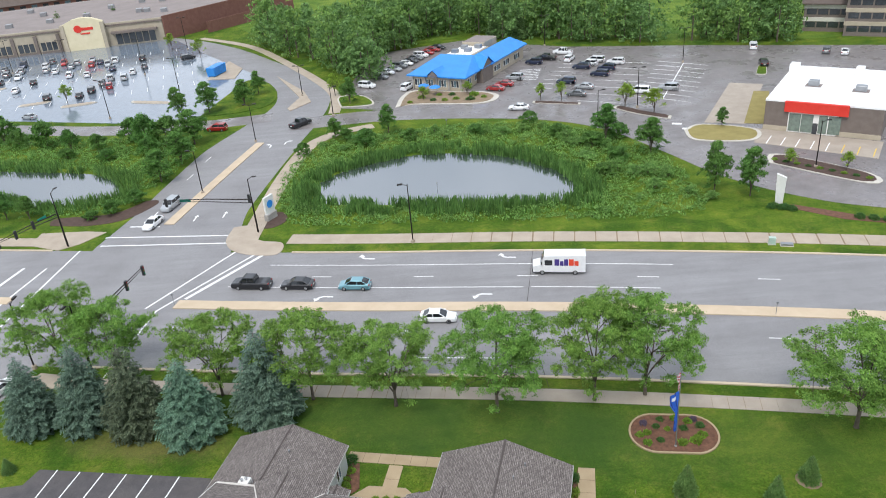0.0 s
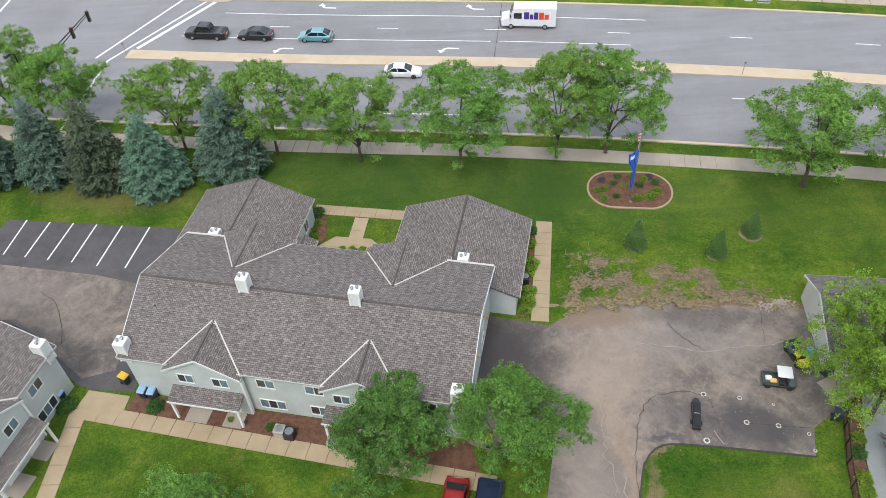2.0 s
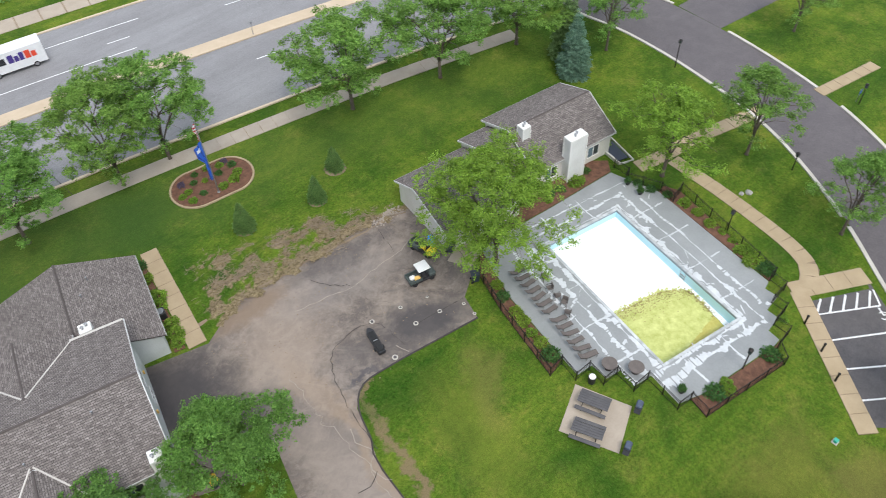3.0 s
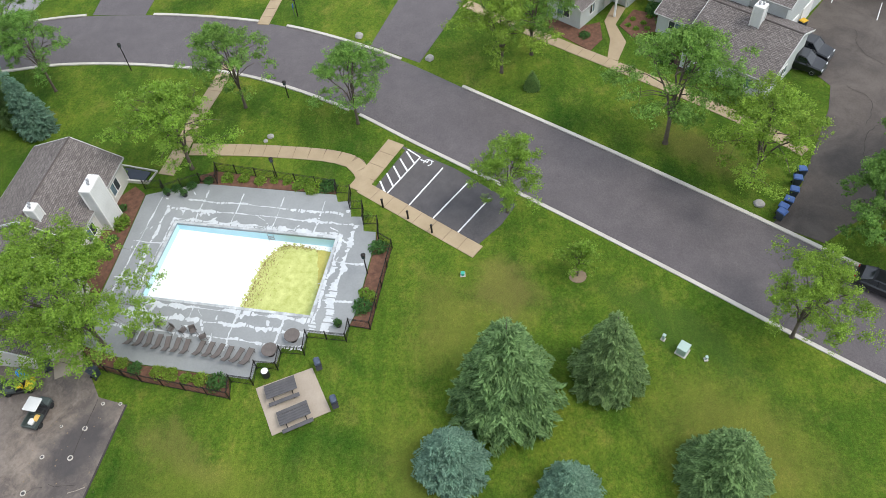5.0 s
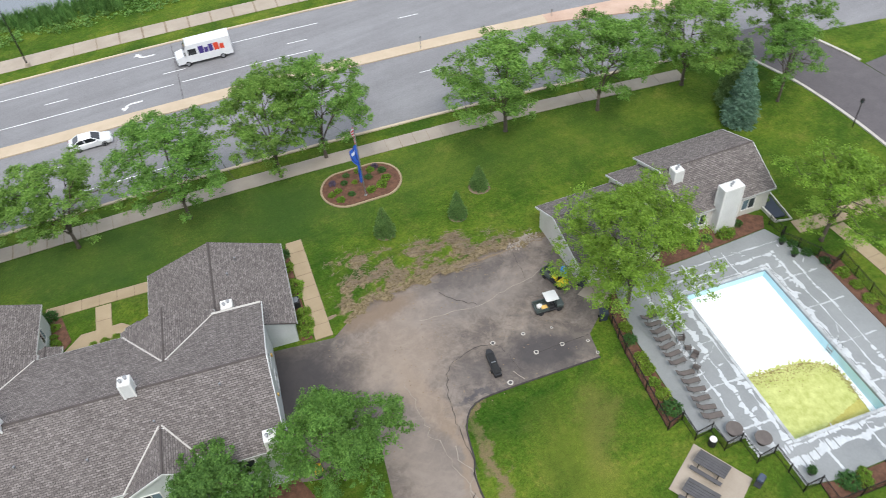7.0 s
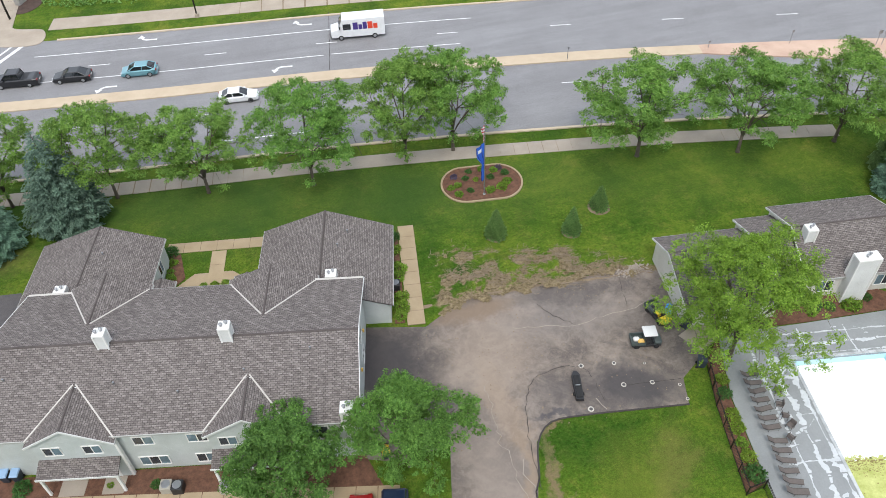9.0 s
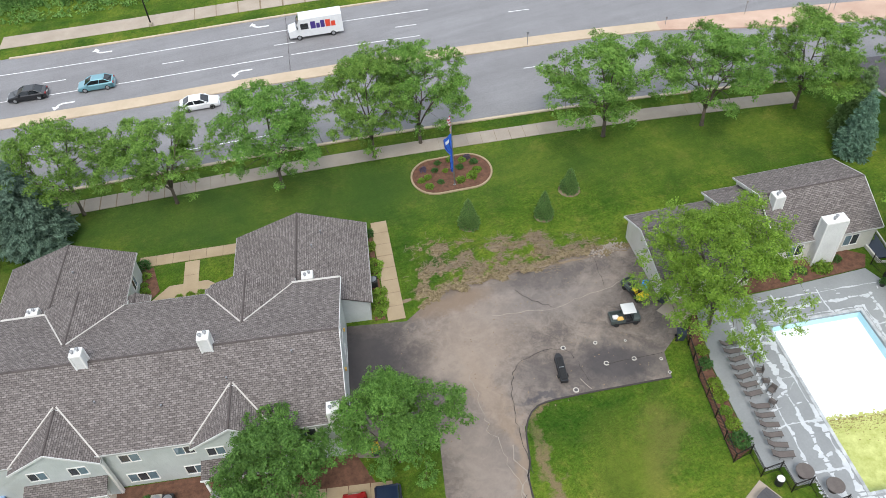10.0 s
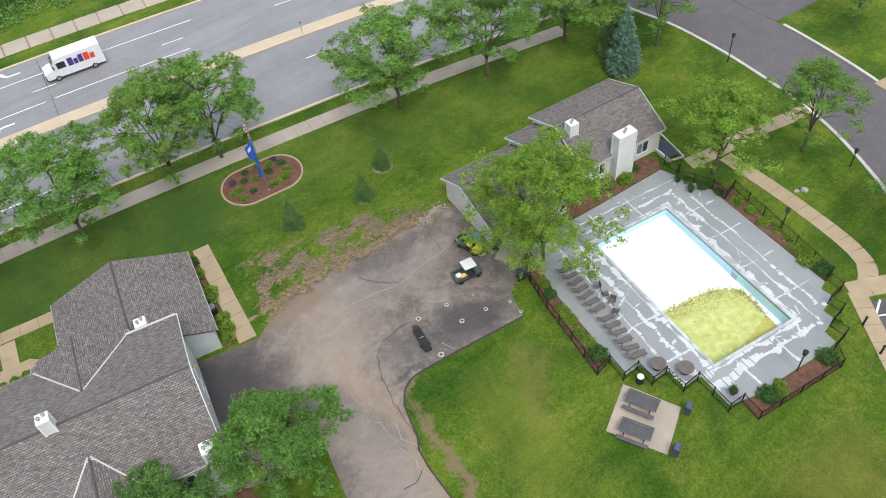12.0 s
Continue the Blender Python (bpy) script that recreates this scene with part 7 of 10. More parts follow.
def bank(name, water, outer, seed, reeds, weeds):
    """Reeds at the water's edge and rank weeds behind them, each one mesh."""
    rng = random.Random(seed)
    xs, ys = [p[0] for p in outer], [p[1] for p in outer]
    rd, wd = Geo(), Geo()
    n = 0
    while n < reeds:
        k = rng.randrange(len(water))
        x, y = water[k][0] + rng.gauss(0, 2.6), water[k][1] + rng.gauss(0, 2.6)
        if inside(water, x, y) and clearance(water, x, y) > 0.8 or not inside(outer, x, y):
            continue
        if clearance(water, x, y) > 4.5 or noise.noise(Vector((x * 0.25, y * 0.25, seed))) < -0.25:
            continue
        h = rng.uniform(1.0, 2.0)
        for _ in range(2):
            a = rng.uniform(0, 6.28)
            dx, dy, w = math.cos(a), math.sin(a), 0.10
            px, py = x + rng.uniform(-0.3, 0.3), y + rng.uniform(-0.3, 0.3)
            lx, ly = rng.uniform(-0.35, 0.35), rng.uniform(-0.35, 0.35)
            rd.solid([(px - dx * w, py - dy * w, 0), (px + dx * w, py + dy * w, 0), (px + lx * 0.5 + dx * w * 0.6, py + ly * 0.5 + dy * w * 0.6, h * 0.7), (px + lx, py + ly, h)], [(0, 1, 2, 3)])
        n += 1
    n = 0
    while n < weeds:
        x, y = rng.uniform(min(xs), max(xs)), rng.uniform(min(ys), max(ys))
        if not inside(outer, x, y) or inside(water, x, y) or clearance(water, x, y) < 1.2:
            continue
        big = noise.noise(Vector((x * 0.16, y * 0.16, seed + 4)))
        r = rng.uniform(0.35, 0.8) * (1.0 + max(0, big) * 1.6)
        leaf_cloud(wd, rng, Vector((x, y, r * 0.45)), r, int(12 * (1 + max(0, big))), 0.17, 0.4)
        n += 1
    ob = tagged(part(name + "_reeds", rd, M_REED), "dense green reeds at the pond edge", "reeds", kind="stuff")
    tagged(part(name + "_weeds", wd, M_WEED), "rank green weeds and brush round the pond", "weeds", kind="stuff")


POND_OUT = curve_points([(-29.4, 125.5), (-30.2, 143), (-22.8, 158), (-3.2, 162.2), (15.4, 161), (31.5, 151.5), (41.5, 133.5), (42.2, 114.0), (38, 107.6), (18.3, 109.2), (-2, 112.5), (-24.6, 115.6), (-29.4, 125.5)], 2)[:-1]
POND_W_OUT = curve_points([(-120, 145), (-86, 134.5), (-70, 128.5), (-59, 131), (-54.5, 146), (-53.5, 162), (-62, 172), (-80, 174), (-118, 186), (-120, 145)], 2)[:-1]
bank("pond", POND, POND_OUT, 3, 5200, 3800)
bank("west_pond", POND_W, POND_W_OUT, 8, 2400, 2600)

# ---- shop land ----
flat("meadow", [(-70, 300), (-52, 262), (-20, 246), (20, 262), (60, 232), (76, 222), (110, 214), (180, 230), (320, 460), (-200, 560)], 0.012, M_MEADOW, "pale green meadow behind the woodland", "meadow")

flat("store_lot", [(-24, 184), (-10, 178), (12, 174), (27, 168), (36, 160), (45, 140), (54, 124.5), (72, 108.5), (98, 96), (150, 80), (170, 160), (122, 200), (74, 218.5), (40, 230), (10, 251), (-14, 243), (-22, 215)], 0.03, M_LOT, "grey damp asphalt car park round the shops", "car park")
flat("market_lot", [(-190, 222), (-115, 198.6), (-80, 187), (-62, 185), (-50, 196), (-47, 210), (-52, 226), (-75, 261), (-94, 292), (-101, 298), (-180, 284), (-215, 270)], 0.034, M_WET, "wet grey car park mirroring the sky, its blue tinted in", "car park")
lp = Geo()
for k in range(9):
    t = k / 8
    for s0, s1 in (((60.5, 203.5), (66.0, 199.4)), ((66.0, 199.4), (71.0, 195.0))):
        a = Vector(s0) + Vector((-14.2, -30.0)) * t
        b = Vector(s1) + Vector((-14.2, -30.0)) * t
        band(lp, [tuple(a), tuple(b)], -0.09, 0.09, 0.02, 0.05)
band(lp, [(66.0, 199.4), (51.8, 169.4)], -0.12, 0.12, 0.02, 0.052)
for k in range(7):
    a = Vector((24.5, 188.0)) + Vector((1.9, 3.6)) * k
    band(lp, [tuple(a), tuple(a + Vector((4.6, -2.4)))], -0.09, 0.09, 0.02, 0.05)
    a = Vector((33.0, 173.5)) + Vector((2.6, 5.6)) * k
    band(lp, [tuple(a), tuple(a + Vector((9.5, -5.0)))], -0.09, 0.09, 0.02, 0.05)
for k in range(3):
    band(lp, [(48.6 + 1.0 * k, 151.6 - 3.6 * k), (50.4 + 1.0 * k, 150.9 - 3.6 * k)], -0.5, 0.5, 0.02, 0.05)
for k in range(7):
    a, b = Vector((19.9, 196.4)).lerp(Vector((24.2, 207.6)), k / 7), Vector((26.2, 194.0)).lerp(Vector((29.2, 205.8)), (k + 1) / 7)
    band(lp, [tuple(a), tuple(b)], -0.14, 0.14, 0.02, 0.05)
setting("store_lot_paint", lp, M_LINE, "white bay lines of the shop car park", "road marking")
lp = Geo()
for r in range(5):
    for k in range(16):
        a = Vector((-150 + 4.2 * k + 4 * r, 262 + 1.2 * k - 13.5 * r))
        band(lp, [tuple(a), tuple(a + Vector((1.5, -5.0)))], -0.08, 0.08, 0.02, 0.05)
setting("market_lot_paint", lp, M_LINE, "white bay lines of the large car park", "road marking")


def island(name, pts, fill, label):
    pts = curve_points(pts + [pts[0]], 1.0)[:-1]
    ob = setting(name, Geo().prism(pts, -0.1, 0.16), M_KERB, label, "island")
    c = np.mean(pts, 0)
    inner = [tuple(c + (np.array(p) - c) * 0.9) for p in pts]
    part("planting", Geo().prism(inner, 0.1, 0.2), fill, ob)


island("lot_island", [(22.6, 174.6), (33.0, 170.2), (33.4, 171.4), (23, 176)], M_DARKMULCH, "kerbed mulch island in the car park")
island("lot_island", [(39.6, 165.4), (43.5, 159.8), (49.2, 154.6), (50, 156.4), (45, 161.8), (41, 167)], M_DARKMULCH, "kerbed mulch island in the car park")
island("lot_island", [(49.6, 146.8), (49.9, 140.5), (60.0, 137.8), (63, 144), (54, 149.6)], M_DRY, "kerbed island of dry grass")
island("lot_island", [(58.1, 126.0), (61.2, 129.8), (71.8, 117.4), (69.4, 113.6)], M_DARKMULCH, "kerbed planted island before the store")
island("lot_island", [(-23.6, 184.4), (-15.4, 184.6), (-18.8, 193.6), (-24.9, 193.9)], M_LAWN, "kerbed grass island beside the drive")
island("lot_island", [(-9.9, 180.3), (-4.4, 181.4), (11.0, 177.8), (15.6, 182.7), (12.7, 187.4), (6.0, 189.6), (-4.9, 194.2), (-8.4, 190)], M_SOIL, "kerbed garden island before the restaurant")
island("lot_island", [(78.5, 183), (82.5, 191), (84.0, 190.4), (80.6, 182)], M_LAWN, "kerbed grass island in the car park")
for a, b in (((-138, 236), (-133, 238)), ((-117, 214), (-110, 216)), ((-103, 209), (-95, 211)), ((-83, 208), (-72, 204))):
    island("lot_island", [(a[0], a[1]), (b[0], b[1]), (b[0] + 0.6, b[1] - 2.2), (a[0] + 0.6, a[1] - 2.2)], M_CONC, "kerbed concrete island in the large car park")
flat("verge_wedge", curve_points([(-59.2, 186.6), (-49.9, 187.4), (-42.8, 192.2), (-42.4, 203.4), (-47.8, 217.0), (-54.0, 220.4), (-56.4, 206), (-59.2, 186.6)], 1)[:-1], 0.12, M_LAWN, "kerbed green verge beside the shop road", "verge")
flat("loading_strip", [(70.2, 177.8), (76.8, 174.3), (62.4, 147.6), (54.9, 150.5)], 0.06, M_GREYCONC, "pale concrete loading strip beside the store", "pavement")
flat("store_verge", [(72.6, 169.4), (75.8, 168.4), (66.2, 146.6), (62.2, 148.0)], 0.09, M_DRY, "strip of dry grass beside the store", "verge")
flat("store_walk", [(63.0, 144.6), (81.6, 131.4), (76.4, 123.6), (59.8, 136.6)], 0.06, M_GREYCONC, "pale concrete bays before the store", "pavement")
for k in range(8):
    a = Vector((61.6, 135.6)).lerp(Vector((76.0, 124.6)), k / 7)
    lineg = Geo()
    band(lineg, [tuple(a), tuple(a + Vector((2.6, 3.8)))], -0.1, 0.1, 0.03, 0.075)
    setting("store_bay_line", lineg, M_YELLOW if k > 4 else M_LINE, "bay line before the store", "road marking")

isl = Geo().prism([(-66.8, 225.5), (-58.4, 224.3), (-58.6, 236.6), (-65.5, 249)], -0.1, 0.18)
setting("container_pad", isl, M_CONC, "raised concrete pad beside the large car park", "island")

# ---- shops ----
M_BLUEROOF = surf("bright_blue_metal_roof", (0.025, 0.20, 0.60), (0.04, 0.28, 0.72), 0.6, 8, rough=0.45, bump=0.1)
M_TAN = surf("tan_stucco", (0.36, 0.31, 0.23), (0.48, 0.42, 0.33), 0.6, 8)
M_BROWN = surf("brown_block_wall", (0.14, 0.115, 0.10), (0.21, 0.175, 0.155), 0.8, 8)
M_BRICK = surf("dark_red_brick", (0.15, 0.065, 0.05), (0.23, 0.11, 0.085), 0.8, 8)
M_CREAM = surf("cream_panel", (0.62, 0.55, 0.36), (0.74, 0.67, 0.48), 0.5, 8)
M_ROOFWHITE = surf("white_membrane_roof", (0.76, 0.77, 0.78), (0.88, 0.88, 0.88), 0.2, 6, rough=0.7)
M_ROOFGREY = surf("grey_gravel_roof", (0.20, 0.17, 0.16), (0.29, 0.25, 0.235), 0.15, 4)
M_RED = surf("bright_red_sign_band", (0.60, 0.03, 0.02), (0.72, 0.06, 0.04), 0.8, 6, rough=0.5)
M_SHOPGLASS = glassy("green_shop_glass", (0.20, 0.26, 0.22), 0.12)


def hip_roof(parent, x0, x1, y0, y1, z0, z1, inset, mat, label=""):
    cx = (x0 + x1) / 2
    a, b = y0 + inset, y1 - inset
    g_ = Geo().solid([(x0, y0, z0), (x1, y0, z0), (x1, y1, z0), (x0, y1, z0), (cx, a, z1), (cx, b, z1)], [(0, 1, 4), (1, 2, 5, 4), (2, 3, 5), (3, 0, 4, 5), (3, 2, 1, 0)])
    ob = part("roof", g_, mat, parent, label)
    part("fascia", Geo().box(x0, x1, y0 - 0.05, y0 + 0.05, z0 - 0.3, z0 + 0.02, 0.01).box(x0 - 0.05, x0 + 0.05, y0, y1, z0 - 0.3, z0 + 0.02).box(x1 - 0.05, x1 + 0.05, y0, y1, z0 - 0.3, z0 + 0.02), mat, ob)
    return ob


def restaurant():
    h = thing("restaurant", pose(0.3, 192.6, 0, 0, 0, -30), "single-storey tan restaurant with bright blue roof", "restaurant")
    part("wall", Geo().box(-7.0, 7.4, 0.8, 19.0, 0, 3.7, 0.05), M_TAN, h)
    part("wall", Geo().box(1.0, 8.6, 15, 37.0, 0, 4.0, 0.05), M_TAN, h)
    main = Geo().solid([(-8.4, 0, 3.7), (8.6, 0, 3.7), (8.6, 20, 3.7), (-8.4, 20, 3.7), (-4.6, 12.0, 6.5), (5.0, 12.0, 6.5)], [(0, 1, 5, 4), (1, 2, 5), (2, 3, 4, 5), (3, 0, 4), (3, 2, 1, 0)])
    rf = part("roof", main, M_BLUEROOF, h, "bright blue hipped roof")
    part("fascia", Geo().box(-8.45, 8.65, -0.06, 0.04, 3.42, 3.72).box(-8.46, -8.36, 0.04, 20, 3.42, 3.72).box(8.56, 8.66, 0.04, 20, 3.42, 3.72), M_BLUEROOF, rf)
    cross = Geo().solid([(9.4, 8.6, 3.9), (9.4, 15.8, 3.9), (9.4, 12.2, 6.3), (3.4, 8.6, 3.9), (3.4, 15.8, 3.9), (3.4, 12.2, 6.3)], [(0, 2, 5, 3), (2, 1, 4, 5), (3, 4, 1, 0), (4, 3, 5)])
    part("cross_roof", cross, M_BLUEROOF, h, "blue gabled cross roof")
    part("gable_wall", Geo().solid([(9.1, 9.0, 0), (9.1, 15.4, 0), (9.1, 15.4, 3.8), (9.1, 12.2, 6.0), (9.1, 9.0, 3.8), (7.2, 9.0, 0), (7.2, 15.4, 0), (7.2, 15.4, 3.8), (7.2, 12.2, 6.0), (7.2, 9.0, 3.8)], [(0, 1, 2, 3, 4), (9, 8, 7, 6, 5), (0, 5, 6, 1), (1, 6, 7, 2), (0, 4, 9, 5)]), M_BROWN, h)
    hip_roof(h, 0.4, 9.4, 14, 38.0, 4.0, 6.2, 2.2, M_BLUEROOF, "bright blue hipped roof")
    part("flat_roof", Geo().box(-7.0, 1.0, 19, 30.0, 0, 4.6, 0.1), M_TAN, h)
    part("roof_membrane", Geo().box(-6.8, 0.4, 19.6, 29.6, 4.6, 4.68, 0.02), M_ROOFWHITE, h)
    part("rear_block", Geo().box(-7.4, -0.6, 30.0, 39.0, 0, 5.6, 0.1), M_TAN, h)
    part("rear_roof", Geo().box(-7.2, -0.8, 30.2, 38.8, 5.6, 5.66), M_ROOFGREY, h)
    for x, y in ((-5, 21), (-2, 23), (-4.6, 26), (-1, 27.5)):
        part("roof_unit", Geo().box(x - 0.9, x + 0.9, y - 0.8, y + 0.8, 4.68, 5.7, 0.08), M_GREY, h)
    dorm = Geo().solid([(-2.4, -0.5, 3.75), (1.4, -0.5, 3.75), (-0.5, -0.5, 5.3), (-2.4, 3, 4.2), (1.4, 3, 4.2), (-0.5, 5.5, 5.3)], [(1, 4, 5, 2), (3, 0, 2, 5), (0, 3, 4, 1), (4, 3, 5)])
    part("dormer", dorm, M_BLUEROOF, h)
    part("dormer_front", Geo().solid([(-2.1, -0.45, 3.5), (1.1, -0.45, 3.5), (-0.5, -0.45, 5.1), (-2.1, 0.3, 3.5), (1.1, 0.3, 3.5), (-0.5, 0.3, 5.1)], [(0, 1, 2), (5, 4, 3), (0, 3, 4, 1)]), M_BROWN, h)
    for y, w in ((3, 3), (8, 3), (18, 4), (24, 4), (31, 4)):
        x = 7.4 if y < 15 else 8.6
        window(h, x, y + 1, 1.0, w, 1.5, 0, 3)
    for x in (-5.5, -2.2, 1.6, 5.2):
        window(h, x, 0.8, 0.9, 2.2, 1.8, -90, 3)
    for x in (-7, -3.5, 0, 3.5, 7):
        part("pilaster", Geo().box(x - 0.25, x + 0.25, 0.45, 0.85, 0, 3.6, 0.05), M_STONE, h)
    for x, y in ((-1.5, -3.5), (2.0, -4.0)):
        um = thing("patio_umbrella", h.matrix_basis @ pose(x, y, 0.15), "blue patio umbrella before the restaurant", "umbrella")
        part("canopy", Geo().lathe([(1.5, 2.0), (1.2, 2.25), (0.1, 2.6)], 8), M_BLUEROOF, um)
        part("pole", Geo().tube([(0, 0, 0), (0, 0, 2.6)], [0.03, 0.03], 6), M_GREY, um)


def phone_store():
    h = thing("retail_store", pose(64.3, 143.8, 0, 0, 0, -34.5), "brown block store with white flat roof and red sign band", "shop")
    W, D, H = 20.6, 25.0, 5.8
    part("wall", Geo().box(0, W, 0, D, 0, H, 0.08), M_BROWN, h)
    part("roof_membrane", Geo().box(0.35, W - 0.35, 0.35, D - 0.35, H, H + 0.06), M_ROOFWHITE, h)
    par = Geo().box(-0.05, W + 0.05, -0.05, 0.35, H, H + 0.35).box(-0.05, 0.35, 0.35, D, H, H + 0.35).box(W - 0.35, W + 0.05, 0.35, D, H, H + 0.35).box(-0.05, W + 0.05, D - 0.35, D + 0.05, H, H + 0.9)
    part("parapet", par, M_ROOFWHITE, h, "white parapet")
    part("sign_band", Geo().box(3.6, 14.8, -0.6, 0.0, 4.1, 6.2, 0.1), M_RED, h, "bright red sign band")
    part("rear_tower", Geo().box(-0.2, 1.6, D - 2.5, D + 0.3, 0, H + 1.6, 0.1), M_ROOFWHITE, h)
    part("rear_tower", Geo().box(W - 8, W - 6.4, D - 2.5, D + 0.3, 0, H + 1.6, 0.1), M_ROOFWHITE, h)
    sf = part("shopfront", Geo().box(4.4, 13.2, -0.14, -0.02, 0.1, 4.0, 0.02), M_TRIM, h)
    for x in (4.6, 6.8, 9.9, 11.6):
        part("pane", Geo().box(x, x + 1.5 + (0.6 if x != 9.9 else 0), -0.2, -0.14, 0.3, 3.8), M_SHOPGLASS, sf)
    part("shop_door", Geo().box(8.9, 9.8, -0.2, -0.14, 0.1, 2.2), M_GLASS, sf)
    part("plinth", Geo().box(-0.06, W + 0.06, -0.06, 0.02, 0, 1.0, 0.01), M_TAN, h)
    for x, y in ((6.4, 13), (15.2, 11.5)):
        u = part("roof_unit", Geo().box(x - 1.0, x + 1.0, y - 0.8, y + 0.8, H + 0.06, H + 1.2, 0.1), M_GREY, h)
        part("unit_pad", Geo().box(x - 1.5, x + 1.5, y - 1.3, y + 1.3, H + 0.06, H + 0.12), M_ROOFGREY, u)


def supermarket():
    h = thing("supermarket", pose(-100.4, 297.4, 0, 0, 0, 10), "long tan supermarket with cream sign gable and flat roof", "shop")
    shell = [(0, 0), (46, 46), (-30, 84), (-92, 70), (-92, 0)]
    inner = [(-1.0, 0.6), (44.4, 46), (-30, 83), (-91.4, 69.4), (-91.4, 0.6)]
    part("wall", Geo().prism(shell, 0, 7.8), M_TAN, h)
    part("roof_surface", Geo().prism(inner, 7.8, 7.86), M_ROOFGREY, h)
    part("parapet", Geo().box(-92, 0, -0.1, 0.5, 7.8, 8.4), M_TAN, h)
    side = Geo()
    band(side, [(0.4, -0.4), (46.4, 45.6)], -0.5, 0.1, 0, 8.9)
    part("brick_wall", side, M_BRICK, h, "long dark red brick side wall")
    yard = Geo()
    band(yard, [(12, 8.4), (46, 42.4)], -5.5, -5.1, 0, 4.2)
    part("yard_wall", yard, M_BRICK, h)
    gable = [(-34.5, 0), (-20.5, 0), (-20.5, 9.6), (-24, 11.0), (-27.5, 11.5), (-31, 11.0), (-34.5, 9.6)]
    gg = Geo().solid([(x, -1.6, z) for x, z in gable] + [(x, 0.6, z) for x, z in gable], [tuple(range(7)), tuple(range(13, 6, -1))] + [(i, 7 + i, 7 + (i + 1) % 7, (i + 1) % 7) for i in range(7)])
    sg = part("sign_gable", gg, M_CREAM, h, "cream arched sign gable")
    for x in (-34.9, -20.9):
        part("pier", Geo().box(x - 0.7, x + 0.7, -2.0, 0.2, 0, 9.4, 0.1), M_TAN, sg)
    part("logo", Geo().lathe([(1.35, 0.0), (1.35, 0.12), (0.75, 0.13)], 18), M_RED, sg).matrix_basis = pose(-29.6, -1.66, 7.6, 90)
    part("logo", Geo().box(-28.4, -24.2, -1.8, -1.66, 7.0, 8.0, 0.1), M_RED, sg)
    part("logo", Geo().box(-29.0, -25.6, -1.8, -1.66, 5.6, 6.1, 0.05), M_RED, sg)
    for x in range(-76, -36, 8):
        for k in range(3):
            part("shop_window", Geo().box(x + 1.95 * k, x + 1.95 * k + 1.6, -0.12, 0.0, 1.0, 4.0, 0.03), M_GLASS, h)
        part("plinth", Geo().box(x - 0.3, x + 5.9, -0.2, 0.0, 0, 0.8, 0.04), M_BROWN, h)
        part("pier", Geo().box(x + 6.0, x + 7.2, -0.6, 0.1, 0, 6.6, 0.08), M_BROWN, h)
    for k in range(6):
        part("shop_window", Geo().box(-17.3 + 2.4 * k, -15.2 + 2.4 * k, -0.12, 0.0, 0.4, 4.2, 0.03), M_GLASS, h)
    part("cornice", Geo().box(-92, 0, -0.35, -0.1, 7.2, 7.7, 0.05), M_BROWN, h)
    part("canopy", Geo().box(-18.5, -2.0, -2.4, -0.1, 4.5, 5.3, 0.05), M_BROWN, h)
    rs = random.Random(4)
    for _ in range(14):
        x, y = rs.uniform(-80, 10), rs.uniform(14, 60)
        part("roof_unit", Geo().box(x - 1.2, x + 1.2, y - 1.2, y + 1.2, 7.8, 9.3, 0.1), M_GREY, h)


def office():
    h = thing("office_building", pose(108.5, 224.5, 0, 0, 0, -30), "three-storey brown and beige office building with dark hipped roof", "office building")
    for x0, x1, y0, n in ((0, 13, 0, 2), (11, 24, -5, 3), (22, 44, 2, 3)):
        part("wall", Geo().box(x0, x1, y0, y0 + 22, 0, 3.6 * n + 0.8, 0.1), M_BROWN, h)
        for k in range(n):
            part("band", Geo().box(x0 - 0.15, x1 + 0.15, y0 - 0.15, y0 + 22, 3.6 * k + 2.9, 3.6 * k + 4.0, 0.05), M_TAN if x0 == 11 else M_SIDINGB, h)
            m = int((x1 - x0) / 3.2)
            for j in range(m):
                xx = x0 + 0.5 + (x1 - x0 - 1.0) * (j + 0.5) / m
                part("window", Geo().box(xx - 1.3, xx + 1.3, y0 - 0.06, y0 + 0.05, 3.6 * k + 1.2, 3.6 * k + 2.8, 0.02), M_GLASS, h)
    hip_roof(h, 10, 25, -6, 18, 11.6, 16, 7, M_ROOFDARK)
    hip_roof(h, 21, 45, 1, 25, 11.6, 16, 8, M_ROOFDARK)
    hip_roof(h, -1, 14, -1, 23, 8.0, 11, 7, M_ROOFDARK)


M_ROOFDARK = surf("dark_brown_roof", (0.085, 0.065, 0.055), (0.14, 0.11, 0.095), 0.5, 6)
restaurant()
phone_store()
supermarket()
office()


def far_flats():
    h = thing("apartment_block", pose(-225, 352, 0, 0, 0, 24), "long brown apartment block with brown roof behind the supermarket", "apartment building")
    part("wall", Geo().box(0, 110, 0, 16, 0, 8.5, 0.1), M_BRICK, h)
    part("roof", Geo().solid([(-1, -1, 8.5), (111, -1, 8.5), (111, 17, 8.5), (-1, 17, 8.5), (6, 8, 13), (104, 8, 13)], [(0, 1, 5, 4), (1, 2, 5), (2, 3, 4, 5), (3, 0, 4), (3, 2, 1, 0)]), M_ROOFDARK, h)
    for k in range(22):
        for z in (1.0, 4.0, 6.4):
            part("window", Geo().box(3 + 4.8 * k, 5.4 + 4.8 * k, -0.1, 0.02, z, z + 1.4), M_GLASS if k % 3 else M_GLASSB, h)


far_flats()

